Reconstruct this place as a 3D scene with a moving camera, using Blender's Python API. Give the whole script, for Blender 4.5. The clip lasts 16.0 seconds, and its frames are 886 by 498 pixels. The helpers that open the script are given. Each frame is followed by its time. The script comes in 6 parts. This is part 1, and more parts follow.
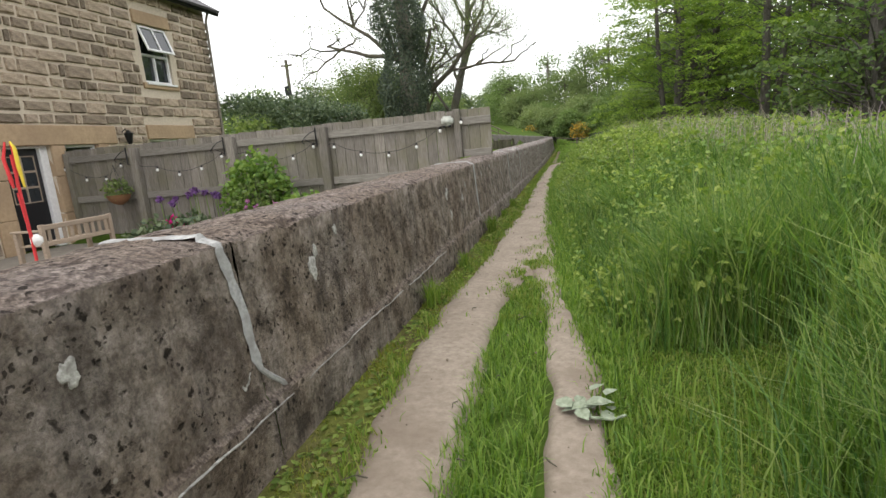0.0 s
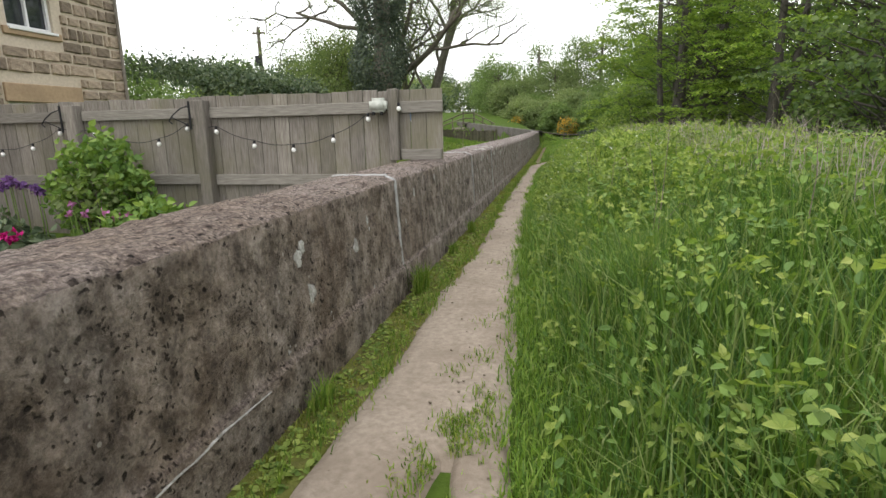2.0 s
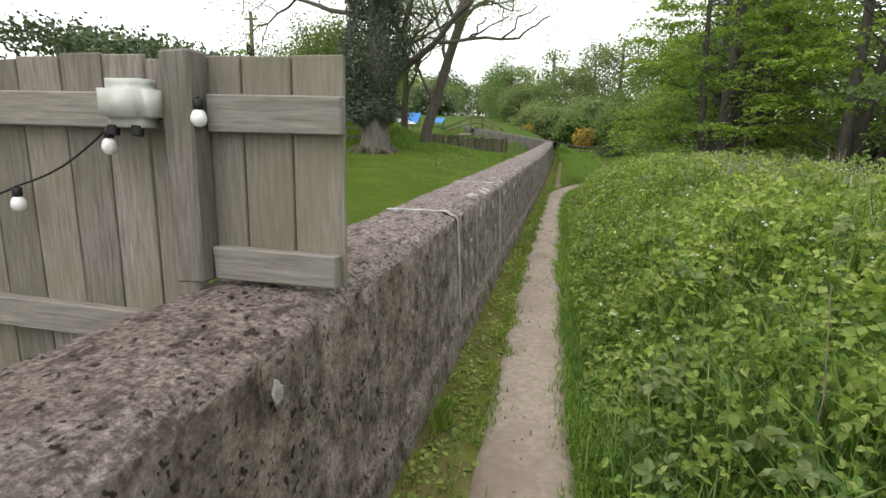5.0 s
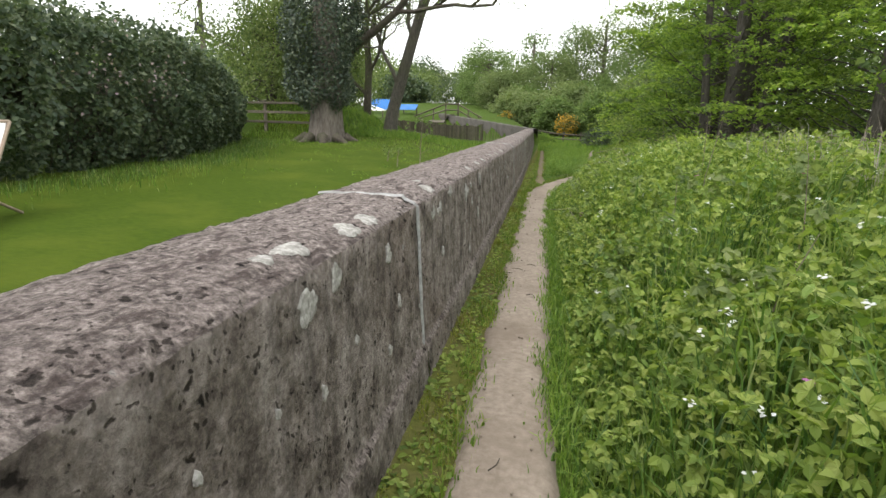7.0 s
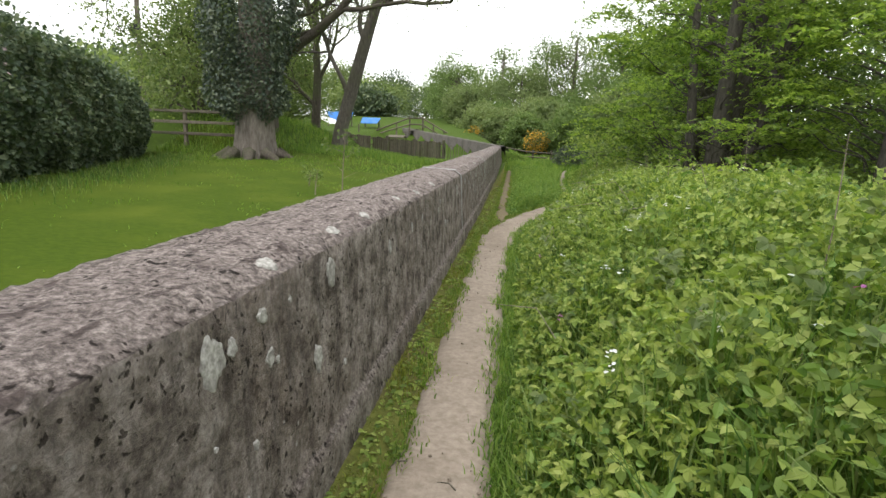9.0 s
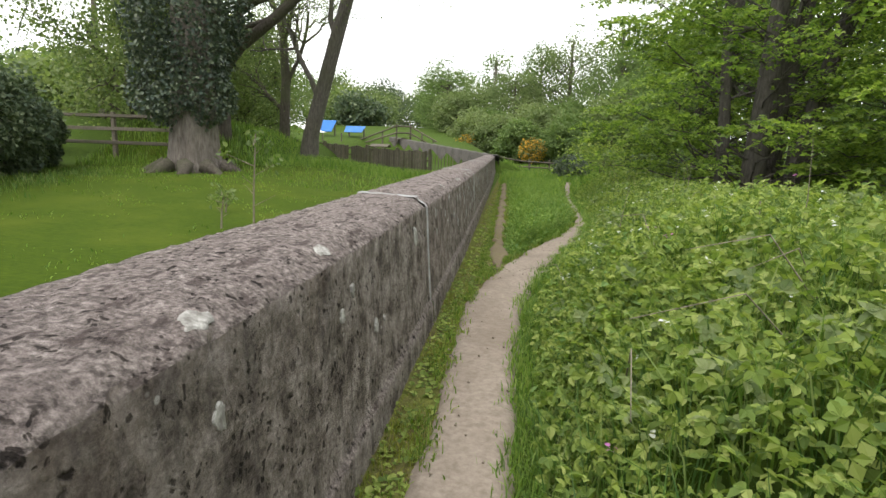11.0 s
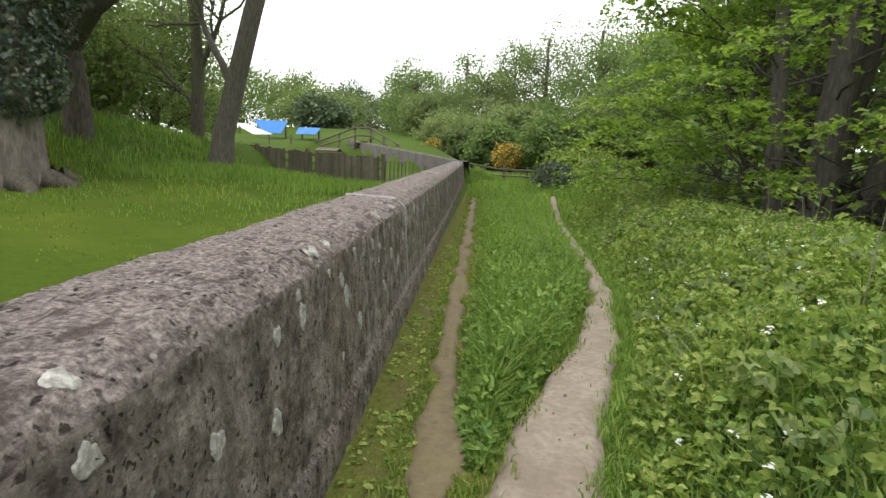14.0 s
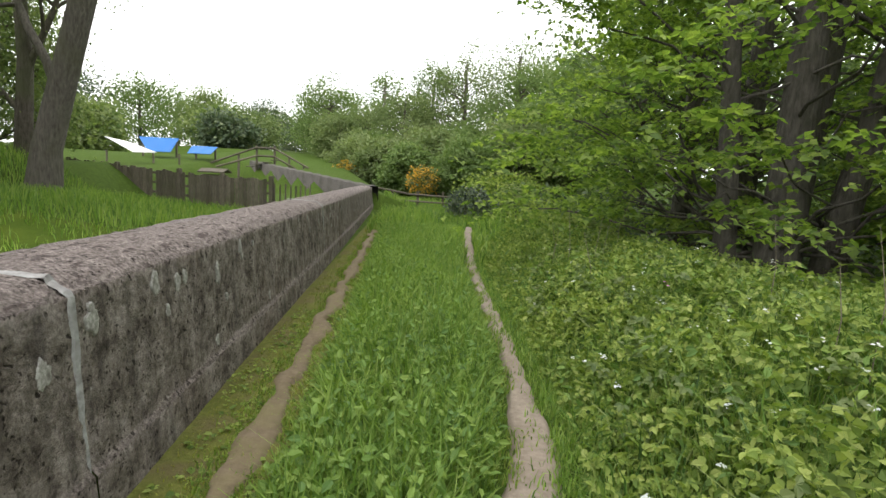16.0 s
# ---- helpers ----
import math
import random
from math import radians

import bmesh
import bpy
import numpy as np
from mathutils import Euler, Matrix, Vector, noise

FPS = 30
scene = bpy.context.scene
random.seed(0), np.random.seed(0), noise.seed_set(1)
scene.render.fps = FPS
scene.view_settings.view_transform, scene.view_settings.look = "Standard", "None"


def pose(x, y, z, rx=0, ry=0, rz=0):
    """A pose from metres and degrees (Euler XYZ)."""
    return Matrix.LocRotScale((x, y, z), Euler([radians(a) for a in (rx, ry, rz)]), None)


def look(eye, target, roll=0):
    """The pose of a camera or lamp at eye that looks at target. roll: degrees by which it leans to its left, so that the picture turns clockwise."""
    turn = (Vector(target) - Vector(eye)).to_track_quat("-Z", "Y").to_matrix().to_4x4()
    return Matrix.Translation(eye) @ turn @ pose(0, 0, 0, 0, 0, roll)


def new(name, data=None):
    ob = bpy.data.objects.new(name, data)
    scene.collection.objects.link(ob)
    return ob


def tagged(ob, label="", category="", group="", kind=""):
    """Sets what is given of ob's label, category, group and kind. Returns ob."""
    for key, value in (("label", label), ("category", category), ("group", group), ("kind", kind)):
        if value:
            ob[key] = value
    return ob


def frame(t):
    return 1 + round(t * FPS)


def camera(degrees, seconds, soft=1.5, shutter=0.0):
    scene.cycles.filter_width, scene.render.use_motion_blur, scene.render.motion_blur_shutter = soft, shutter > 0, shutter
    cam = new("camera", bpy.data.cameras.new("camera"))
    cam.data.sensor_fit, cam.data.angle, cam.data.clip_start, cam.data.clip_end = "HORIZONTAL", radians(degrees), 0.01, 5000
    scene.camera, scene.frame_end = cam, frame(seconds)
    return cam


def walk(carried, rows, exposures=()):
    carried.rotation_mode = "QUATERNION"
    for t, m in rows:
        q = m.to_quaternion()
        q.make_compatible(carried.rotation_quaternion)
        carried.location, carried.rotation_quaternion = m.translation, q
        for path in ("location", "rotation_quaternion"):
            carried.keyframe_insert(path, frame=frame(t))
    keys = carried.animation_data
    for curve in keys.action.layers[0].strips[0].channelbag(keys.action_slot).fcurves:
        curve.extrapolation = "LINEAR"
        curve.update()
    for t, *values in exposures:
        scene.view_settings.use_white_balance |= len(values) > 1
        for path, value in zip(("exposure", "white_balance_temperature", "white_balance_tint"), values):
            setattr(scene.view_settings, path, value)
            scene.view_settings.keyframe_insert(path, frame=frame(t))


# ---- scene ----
cam = camera(78.6, 16.0)
PATH = [
    (0, (1.277, -13.011, 0.262), (0.793, -11.108, -0.118), -5.2),
    (0.5, (1.332, -12.352, 0.272), (0.891, -10.44, -0.115), -4.2),
    (1, (1.33, -11.601, 0.305), (0.908, -9.69, -0.109), -3.7),
    (1.5, (1.249, -10.874, 0.347), (0.83, -8.966, -0.08), -2.4),
    (2, (1.256, -10.108, 0.355), (0.843, -8.2, -0.08), -1.2),
    (2.5, (1.126, -9.394, 0.407), (0.719, -7.485, -0.028), -0.2),
    (3, (1.1, -8.709, 0.423), (0.686, -6.799, -0.002), 0.1),
    (3.5, (0.944, -8.005, 0.455), (0.522, -6.098, 0.024), 1.1),
    (4, (0.877, -7.308, 0.479), (0.455, -5.402, 0.042), 1.4),
    (4.5, (0.722, -6.547, 0.512), (0.296, -4.641, 0.084), 1.7),
    (4.7, (0.718, -6.299, 0.554), (0.291, -4.392, 0.126), 1.7),
    (6.8, (0.628, -2.877, 0.42), (0.266, -0.962, -0.03), 1.3),
    (7, (0.624, -2.562, 0.374), (0.267, -0.649, -0.087), 1.4),
    (7.5, (0.63, -1.84, 0.38), (0.267, 0.071, -0.083), 1.3),
    (8, (0.682, -1.082, 0.371), (0.359, 0.849, -0.037), 2.3),
    (8.5, (0.704, -0.252, 0.35), (0.418, 1.688, -0.047), 2.3),
    (9, (0.733, 0.461, 0.403), (0.477, 2.402, -0.003), 2.3),
    (9.5, (0.66, 1.256, 0.417), (0.415, 3.201, 0.023), 1.6),
    (10, (0.592, 2.036, 0.408), (0.349, 3.986, 0.034), 1.8),
    (12.3, (0.628, 5.582, 0.293), (0.407, 7.536, -0.073), 1.5),
    (12.5, (0.613, 5.887, 0.321), (0.394, 7.842, -0.04), 1.3),
    (13, (0.578, 6.611, 0.33), (0.37, 8.567, -0.032), 1.9),
    (13.5, (0.644, 7.325, 0.338), (0.453, 9.285, -0.015), 1.8),
    (14, (0.65, 8.038, 0.389), (0.509, 10.002, 0.037), 2.2),
    (14.5, (0.799, 8.695, 0.385), (0.72, 10.674, 0.105), 2.1),
    (15, (0.873, 9.368, 0.396), (0.864, 11.353, 0.149), 2.2),
    (15.5, (1.052, 10.017, 0.37), (1.138, 12.0, 0.122), 2.5),
    (16, (1.157, 10.655, 0.393), (1.291, 12.634, 0.14), 2.9),
]
walk(cam, [(t, look(eye, target, roll)) for t, eye, target, roll in PATH], [(0, -0.01), (4.5, -0.03), (7, 0.11), (10, 0.14), (13, 0.15), (16, 0.12)])

# ---- world and sun: a bright, evenly overcast sky ----
world = bpy.data.worlds.new("overcast_sky")
world.use_nodes = True
scene.world = world
wt = world.node_tree
background = wt.nodes["Background"]
sky = wt.nodes.new("ShaderNodeTexSky")
sky.sky_type = "NISHITA"
sky.sun_disc = False
sky.sun_elevation = radians(52)
sky.sun_rotation = radians(205)
sky.air_density, sky.dust_density = 1.0, 4.0
sky_gain = wt.nodes.new("ShaderNodeVectorMath")
sky_gain.operation = "SCALE"
sky_gain.inputs[3].default_value = 0.06
cloud_map = wt.nodes.new("ShaderNodeTexCoord")
cloud_noise = wt.nodes.new("ShaderNodeTexNoise")
cloud_noise.inputs["Scale"].default_value = 2.2
cloud_noise.inputs["Detail"].default_value = 4
cloud_ramp = wt.nodes.new("ShaderNodeValToRGB")
cloud_ramp.color_ramp.elements[0].position, cloud_ramp.color_ramp.elements[1].position = 0.3, 0.7
cloud_ramp.color_ramp.elements[0].color = (1.0, 1.0, 1.02, 1)
cloud_ramp.color_ramp.elements[1].color = (1.12, 1.12, 1.12, 1)
sky_mix = wt.nodes.new("ShaderNodeMixRGB")
sky_mix.inputs[0].default_value = 0.9
wt.links.new(cloud_map.outputs["Generated"], cloud_noise.inputs["Vector"])
wt.links.new(cloud_noise.outputs["Fac"], cloud_ramp.inputs["Fac"])
wt.links.new(sky.outputs[0], sky_gain.inputs[0])
wt.links.new(sky_gain.outputs[0], sky_mix.inputs[1])
wt.links.new(cloud_ramp.outputs[0], sky_mix.inputs[2])
wt.links.new(sky_mix.outputs[0], background.inputs[0])
background.inputs[1].default_value = 1.85

sun_data = bpy.data.lights.new("sun", "SUN")
sun_data.energy, sun_data.angle, sun_data.color = 1.5, radians(35), (1.0, 0.97, 0.92)
sun = new("sun", sun_data)
sun.matrix_world = look((0, 0, 30), (9, 14, 0))

# ---- helpers of this scene ----
rng = np.random.default_rng(7)


def smooth(a, b, x):
    k = np.clip((np.asarray(x, float) - a) / (b - a), 0, 1)
    return k * k * (3 - 2 * k)


def mesh_np(name, verts, faces, material, parent=None, label="", flat=False):
    """One mesh object from arrays of vertices and of faces that all have as many corners."""
    verts, faces = np.asarray(verts, np.float32), np.asarray(faces, np.int32)
    me = bpy.data.meshes.new(name)
    me.vertices.add(len(verts))
    me.vertices.foreach_set("co", verts.ravel())
    n, k = faces.shape
    me.loops.add(n * k)
    me.loops.foreach_set("vertex_index", faces.ravel())
    me.polygons.add(n)
    me.polygons.foreach_set("loop_start", np.arange(0, n * k, k, dtype=np.int32))
    me.polygons.foreach_set("loop_total", np.full(n, k, np.int32))
    me.update(calc_edges=True)
    me.polygons.foreach_set("use_smooth", np.full(n, not flat))
    me.materials.append(material)
    ob = new(name, me)
    if parent:
        ob.parent = parent
    return tagged(ob, label) if label else ob


def part(name, bm, material, parent=None, label="", smoothed=False):
    me = bpy.data.meshes.new(name)
    bm.to_mesh(me)
    bm.free()
    for p in me.polygons:
        p.use_smooth = smoothed
    me.materials.append(material)
    ob = new(name, me)
    if parent:
        ob.parent = parent
    return tagged(ob, label) if label else ob


def empty(name, x, y, z, label, category, group=""):
    ob = new(name)
    ob.location = (x, y, z)
    return tagged(ob, label, category, group)


def block(a, b, bevel=0.0, jitter=0.0, turn=None):
    """A box from corner a to corner b with bevelled edges, slightly out of true."""
    bm = bmesh.new()
    bmesh.ops.create_cube(bm, size=1)
    for v in bm.verts:
        v.co = Vector([(a[i] + b[i]) / 2 + v.co[i] * (b[i] - a[i]) + random.uniform(-jitter, jitter) for i in range(3)])
    if bevel:
        bmesh.ops.bevel(bm, geom=bm.edges[:], offset=bevel, segments=1, affect="EDGES")
    if turn:
        bm.transform(turn)
    return bm


def tube_arrays(points, radii, sides=8, rough=0.0):
    """Vertices and quads of a tapered tube along points."""
    pts = np.asarray(points, float)
    n = len(pts)
    tang = np.gradient(pts, axis=0)
    tang /= np.linalg.norm(tang, axis=1)[:, None] + 1e-9
    side = np.cross(tang, [0.31, 0.87, 0.11])
    side /= np.linalg.norm(side, axis=1)[:, None] + 1e-9
    other = np.cross(tang, side)
    a = np.linspace(0, 2 * np.pi, sides, endpoint=False)
    r = np.asarray(radii, float)[:, None] * (1 + rough * rng.uniform(-1, 1, (n, sides)))
    v = pts[:, None] + r[..., None] * (np.cos(a)[None, :, None] * side[:, None] + np.sin(a)[None, :, None] * other[:, None])
    i, j = np.meshgrid(np.arange(n - 1), np.arange(sides), indexing="ij")
    k = (j + 1) % sides
    f = np.stack([i * sides + j, i * sides + k, (i + 1) * sides + k, (i + 1) * sides + j], -1).reshape(-1, 4)
    return v.reshape(-1, 3), f


def join(pieces):
    vs, fs, o = [], [], 0
    for v, f in pieces:
        vs.append(v)
        fs.append(np.asarray(f) + o)
        o += len(v)
    return np.concatenate(vs), np.concatenate(fs)


def tube(name, points, radii, material, parent=None, label="", sides=8, rough=0.0):
    v, f = tube_arrays(points, radii, sides, rough)
    return mesh_np(name, v, f, material, parent, label)


LEAF = np.array([(0, 0, 0), (0.30, 0.25, 0.07), (0.30, 0.62, 0.06), (0, 1, -0.08), (-0.30, 0.62, 0.06), (-0.30, 0.25, 0.07)])
LEAF_F = np.array([(0, 1, 2, 3), (0, 3, 4, 5)])
LONG_LEAF = LEAF * (0.55, 1, 1)
SPRIG = np.array([(0, 0, 0), (0.42, 0.35, 0.1), (0.1, 0.95, 0), (-0.42, 0.35, 0.1)])
SPRIG_F = np.array([(0, 1, 2, 3)])


def trifoliate():
    """Three pointed, folded leaflets on one stalk."""
    v, f = [], []
    for k, (turn, size) in enumerate(((0, 1.0), (72, 0.8), (-72, 0.8))):
        c, s = math.cos(radians(turn)), math.sin(radians(turn))
        for px, py, pz in ((0, 0.1, 0), (0.36, 0.5, 0.11), (0, 1.0, -0.1), (-0.36, 0.5, 0.11)):
            v.append(((px * c + py * s) * size, (py * c - px * s) * size, pz * size))
        f.append(tuple(range(4 * k, 4 * k + 4)))
    return np.array(v), np.array(f)


TRIFOL, TRIFOL_F = trifoliate()
OVATE = np.concatenate([np.stack([(LEAF[:, 0] * math.cos(t) + LEAF[:, 1] * math.sin(t)) * k, (LEAF[:, 1] * math.cos(t) - LEAF[:, 0] * math.sin(t)) * k, LEAF[:, 2] * 1.7 * k], 1) for t, k in ((0, 1.0), (1.2, 0.85), (-1.25, 0.8))])
OVATE_F = np.concatenate([LEAF_F + 6 * k for k in range(3)])


def leaves(pos, size, up=0.6, template=LEAF, faces=LEAF_F, droop=0.0, facing=None):
    """Leaves at pos, turned by chance; up: how far they lie flat; facing: outward ways to lean to."""
    n = len(pos)
    normal = rng.normal(size=(n, 3))
    normal /= np.linalg.norm(normal, axis=1)[:, None]
    normal = normal * (1 - up) + np.array([0, 0, up])
    if facing is not None:
        normal += facing * 0.5
    normal /= np.linalg.norm(normal, axis=1)[:, None] + 1e-9
    tip = rng.normal(size=(n, 3)) + np.array([0, 0, -droop])
    tip -= normal * (tip * normal).sum(1)[:, None]
    tip /= np.linalg.norm(tip, axis=1)[:, None] + 1e-9
    side = np.cross(tip, normal)
    s = np.broadcast_to(np.asarray(size, float), (n,))[:, None, None]
    v = pos[:, None] + s * (template[None, :, 0:1] * side[:, None] + template[None, :, 1:2] * tip[:, None] + template[None, :, 2:3] * normal[:, None])
    f = faces[None] + (np.arange(n) * len(template))[:, None, None]
    return v.reshape(-1, 3), f.reshape(-1, faces.shape[1])


def blades(pos, height, width, bend=0.5):
    """Curved grass blades of two quads each."""
    n = len(pos)
    a = rng.uniform(0, 2 * np.pi, n)
    out = np.stack([np.cos(a), np.sin(a), np.zeros(n)], 1)
    a2 = a + np.pi / 2 + rng.normal(0, 0.6, n)
    across = np.stack([np.cos(a2), np.sin(a2), np.zeros(n)], 1) * np.broadcast_to(width, (n,))[:, None] * 0.5
    h = np.broadcast_to(height, (n,))[:, None]
    b = rng.uniform(0.1, 1, n)[:, None] * bend * h
    up = np.array([[0, 0, 1.0]])
    p0, p1, p2 = pos, pos + up * h * 0.6 + out * b * 0.28, pos + up * h * (1 - 0.25 * (b / h) ** 2) + out * b
    v = np.stack([p0 - across, p0 + across, p1 + across * 0.85, p1 - across * 0.85, p2 + across * 0.12, p2 - across * 0.12], 1)
    f = np.array([(0, 1, 2, 3), (3, 2, 4, 5)])[None] + (np.arange(n) * 6)[:, None, None]
    return v.reshape(-1, 3), f.reshape(-1, 4)


def lump(x, y, s=1.0, seed=0.0):
    """Cheap smooth bumps, about -1 to 1."""
    x, y = np.asarray(x) / s + seed, np.asarray(y) / s - seed * 1.7
    return (np.sin(x * 1.3 + 1.7 * np.sin(y * 0.9)) + np.sin(y * 1.7 + 1.3 * np.sin(x * 1.1 + 2)) + 0.6 * np.sin(x * 3.1 + y * 2.3) + 0.4 * np.sin(x * 5.3 - y * 4.7)) / 3


# ---- the lie of the land (wall top at z = 0, path about 0.93 below) ----
GROUND = -0.93


PATH_Y = (-14, -11.4, -10.3, -9, -7.3, -6, -4.5, 0, 5.7, 7.8, 8.9, 10.6, 11.7, 13.2, 14.4, 18.6, 22, 26)


def path_left(y):
    return np.interp(y, PATH_Y, [0.44, 0.40, 0.28, 0.27, 0.34, 0.33, 0.40, 0.31, 0.28, 0.26, 0.40, 0.86, 1.30, 1.72, 1.90, 2.08, 2.36, 2.78])


def path_right(y):
    return np.interp(y, PATH_Y, [1.44, 1.39, 1.36, 1.16, 1.05, 0.97, 0.88, 0.72, 0.68, 0.74, 0.92, 1.32, 1.65, 1.97, 2.06, 2.24, 2.54, 3.00])


def land(x, y):
    """Height of the ground."""
    x, y = np.asarray(x, float), np.asarray(y, float)
    e = path_right(y)
    rise = np.interp(y, [-14, -12, -8, 2, 7, 12, 18, 24], [0.2, 0.28, 0.50, 0.60, 0.5, 0.3, 0.22, 0.08])
    bank = GROUND + rise * smooth(0.15, 2.0, x - e) - 0.21 * np.clip(x - 4.2, 0, 9) * smooth(30, 22, y) + 0.03 * lump(x, y, 0.7) * smooth(0.2, 0.9, x - e) - 0.03 * smooth(0.5, 0.1, x - e)
    bank = bank + 0.04 * np.clip(y - 40, 0, 60)
    lawn = np.interp(y, [-5, 0, 10, 16, 20, 26, 40, 50, 80, 150, 3000], [-0.9, -0.75, -0.55, -0.50, -0.48, -0.74, -0.72, 0.3, 1.6, 4, 5]) - 0.16 * smooth(-6, -1.5, x) * smooth(30, 24, y)
    lawn = lawn + 1.15 * smooth(-6.7, -9.0, x) * smooth(17.0, 20.0, y) * smooth(40, 30, y) + 0.22 * smooth(-3.0, -6.0, x) * smooth(16.0, 19.0, y) * smooth(28, 22, y)
    lawn = lawn + 1.0 * smooth(-9.6, -11.6, x) * smooth(33, 40, y) * smooth(70, 46, y)
    patio = np.full_like(lawn, -1.02)
    left = np.where(y < -4.3, patio, lawn + 0.02 * lump(x, y, 1.5) * smooth(-0.6, -2, x))
    flat = np.full_like(x, GROUND - 0.03)
    right = np.where(x < e, flat, bank)
    return np.where(x < -0.25, left, np.where(y > 33, bank, right))


def canopy(x, y):
    """Top of the herbs on the bank right of the path."""
    d = np.asarray(x) - path_right(y)
    h = np.interp(y, [-13, -9, -4, 5, 10, 20], [0.32, 0.42, 0.50, 0.46, 0.40, 0.34])
    return land(x, y) + h * smooth(-0.05, 0.75, d) * (1 + 0.32 * lump(x, y, 0.42, 3.0) + 0.26 * lump(x, y, 0.16, 8.0)) + 0.05


# ---- materials ----
def nodes_of(name):
    m = bpy.data.materials.new(name)
    m.use_nodes = True
    t = m.node_tree
    return m, t, t.nodes["Principled BSDF"], t.nodes["Material Output"]


def ramp(t, fac, stops):
    r = t.nodes.new("ShaderNodeValToRGB")
    els = r.color_ramp.elements
    while len(els) < len(stops):
        els.new(0.5)
    for e, (p, c) in zip(els, stops):
        e.position, e.color = p, (*c, 1)
    t.links.new(fac, r.inputs["Fac"])
    return r.outputs["Color"]


def noise_of(t, coords, scale, detail=6, rough=0.6, stretch=None):
    if stretch:
        m = t.nodes.new("ShaderNodeMapping")
        m.inputs["Scale"].default_value = stretch
        t.links.new(coords, m.inputs["Vector"])
        coords = m.outputs["Vector"]
    n = t.nodes.new("ShaderNodeTexNoise")
    n.inputs["Scale"].default_value, n.inputs["Detail"].default_value, n.inputs["Roughness"].default_value = scale, detail, rough
    t.links.new(coords, n.inputs["Vector"])
    return n.outputs["Fac"]


def mixed(t, a, b, fac, kind="MIX"):
    m = t.nodes.new("ShaderNodeMixRGB")
    m.blend_type = kind
    if isinstance(fac, float):
        m.inputs[0].default_value = fac
    else:
        t.links.new(fac, m.inputs[0])
    for s, i in ((a, 1), (b, 2)):
        if isinstance(s, tuple):
            m.inputs[i].default_value = (*s, 1)
        else:
            t.links.new(s, m.inputs[i])
    return m.outputs[0]


def coords_of(t, kind="Object"):
    return t.nodes.new("ShaderNodeTexCoord").outputs[kind]


def bumped(t, bsdf, height, strength, distance):
    b = t.nodes.new("ShaderNodeBump")
    b.inputs["Strength"].default_value, b.inputs["Distance"].default_value = strength, distance
    t.links.new(height, b.inputs["Height"])
    t.links.new(b.outputs[0], bsdf.inputs["Normal"])


def grained(name, dark, light, scale, rough=0.85, bump=0.3, size=0.01, patch=None, patch_scale=0.6, stretch=None, vary=0.0, metal=0.0, spec=0.3):
    """A surface with fine grain and large patches; vary: brightness from piece to piece."""
    m, t, b, _ = nodes_of(name)
    c = coords_of(t)
    fine = noise_of(t, c, scale, 8, 0.65, stretch)
    col = ramp(t, fine, [(0.3, dark), (0.7, light)])
    if patch:
        big = noise_of(t, c, patch_scale, 4, 0.6)
        col = mixed(t, col, patch, ramp(t, big, [(0.45, (0, 0, 0)), (0.68, (0.75, 0.75, 0.75))]))
    if vary:
        info = t.nodes.new("ShaderNodeObjectInfo")
        k = t.nodes.new("ShaderNodeMapRange")
        k.inputs["To Min"].default_value, k.inputs["To Max"].default_value = 1 - vary, 1 + vary
        t.links.new(info.outputs["Random"], k.inputs["Value"])
        h = t.nodes.new("ShaderNodeHueSaturation")
        t.links.new(k.outputs[0], h.inputs["Value"])
        t.links.new(col, h.inputs["Color"])
        col = h.outputs[0]
    t.links.new(col, b.inputs["Base Color"])
    b.inputs["Roughness"].default_value, b.inputs["Metallic"].default_value = rough, metal
    b.inputs["Specular IOR Level"].default_value = spec
    if bump:
        bumped(t, b, fine, bump, size)
    return m


def plain(name, colour, rough=0.5, metal=0.0, spec=0.4):
    m, t, b, _ = nodes_of(name)
    c = coords_of(t)
    n = noise_of(t, c, 25, 5)
    dark = tuple(k * 0.82 for k in colour)
    t.links.new(ramp(t, n, [(0.3, dark), (0.65, colour)]), b.inputs["Base Color"])
    b.inputs["Roughness"].default_value, b.inputs["Metallic"].default_value = rough, metal
    b.inputs["Specular IOR Level"].default_value = spec
    return m


def foliage(name, colours, glow=0.35, rough=0.55, patch_scale=0.5, spec=0.25):
    """Leaves: colour by leaf and by place, light passing through."""
    m, t, b, out = nodes_of(name)
    g = t.nodes.new("ShaderNodeNewGeometry")
    col = ramp(t, g.outputs["Random Per Island"], [(i / (len(colours) - 1), (c[0] * 1.2, c[1], c[2] * 2.1 + 0.010)) for i, c in enumerate(colours)])
    c = coords_of(t)
    big = noise_of(t, c, patch_scale, 3)
    shade = ramp(t, big, [(0.3, (0.72, 0.76, 0.7)), (0.7, (1.2, 1.15, 1.1))])
    col = mixed(t, col, shade, 1.0, "MULTIPLY")
    t.links.new(col, b.inputs["Base Color"])
    b.inputs["Roughness"].default_value = rough
    b.inputs["Specular IOR Level"].default_value = spec
    tr = t.nodes.new("ShaderNodeBsdfTranslucent")
    t.links.new(mixed(t, col, (1.15, 1.3, 0.6), 1.0, "MULTIPLY"), tr.inputs["Color"])
    mx = t.nodes.new("ShaderNodeMixShader")
    mx.inputs[0].default_value = glow
    t.links.new(b.outputs[0], mx.inputs[1])
    t.links.new(tr.outputs[0], mx.inputs[2])
    t.links.new(mx.outputs[0], out.inputs["Surface"])
    return m


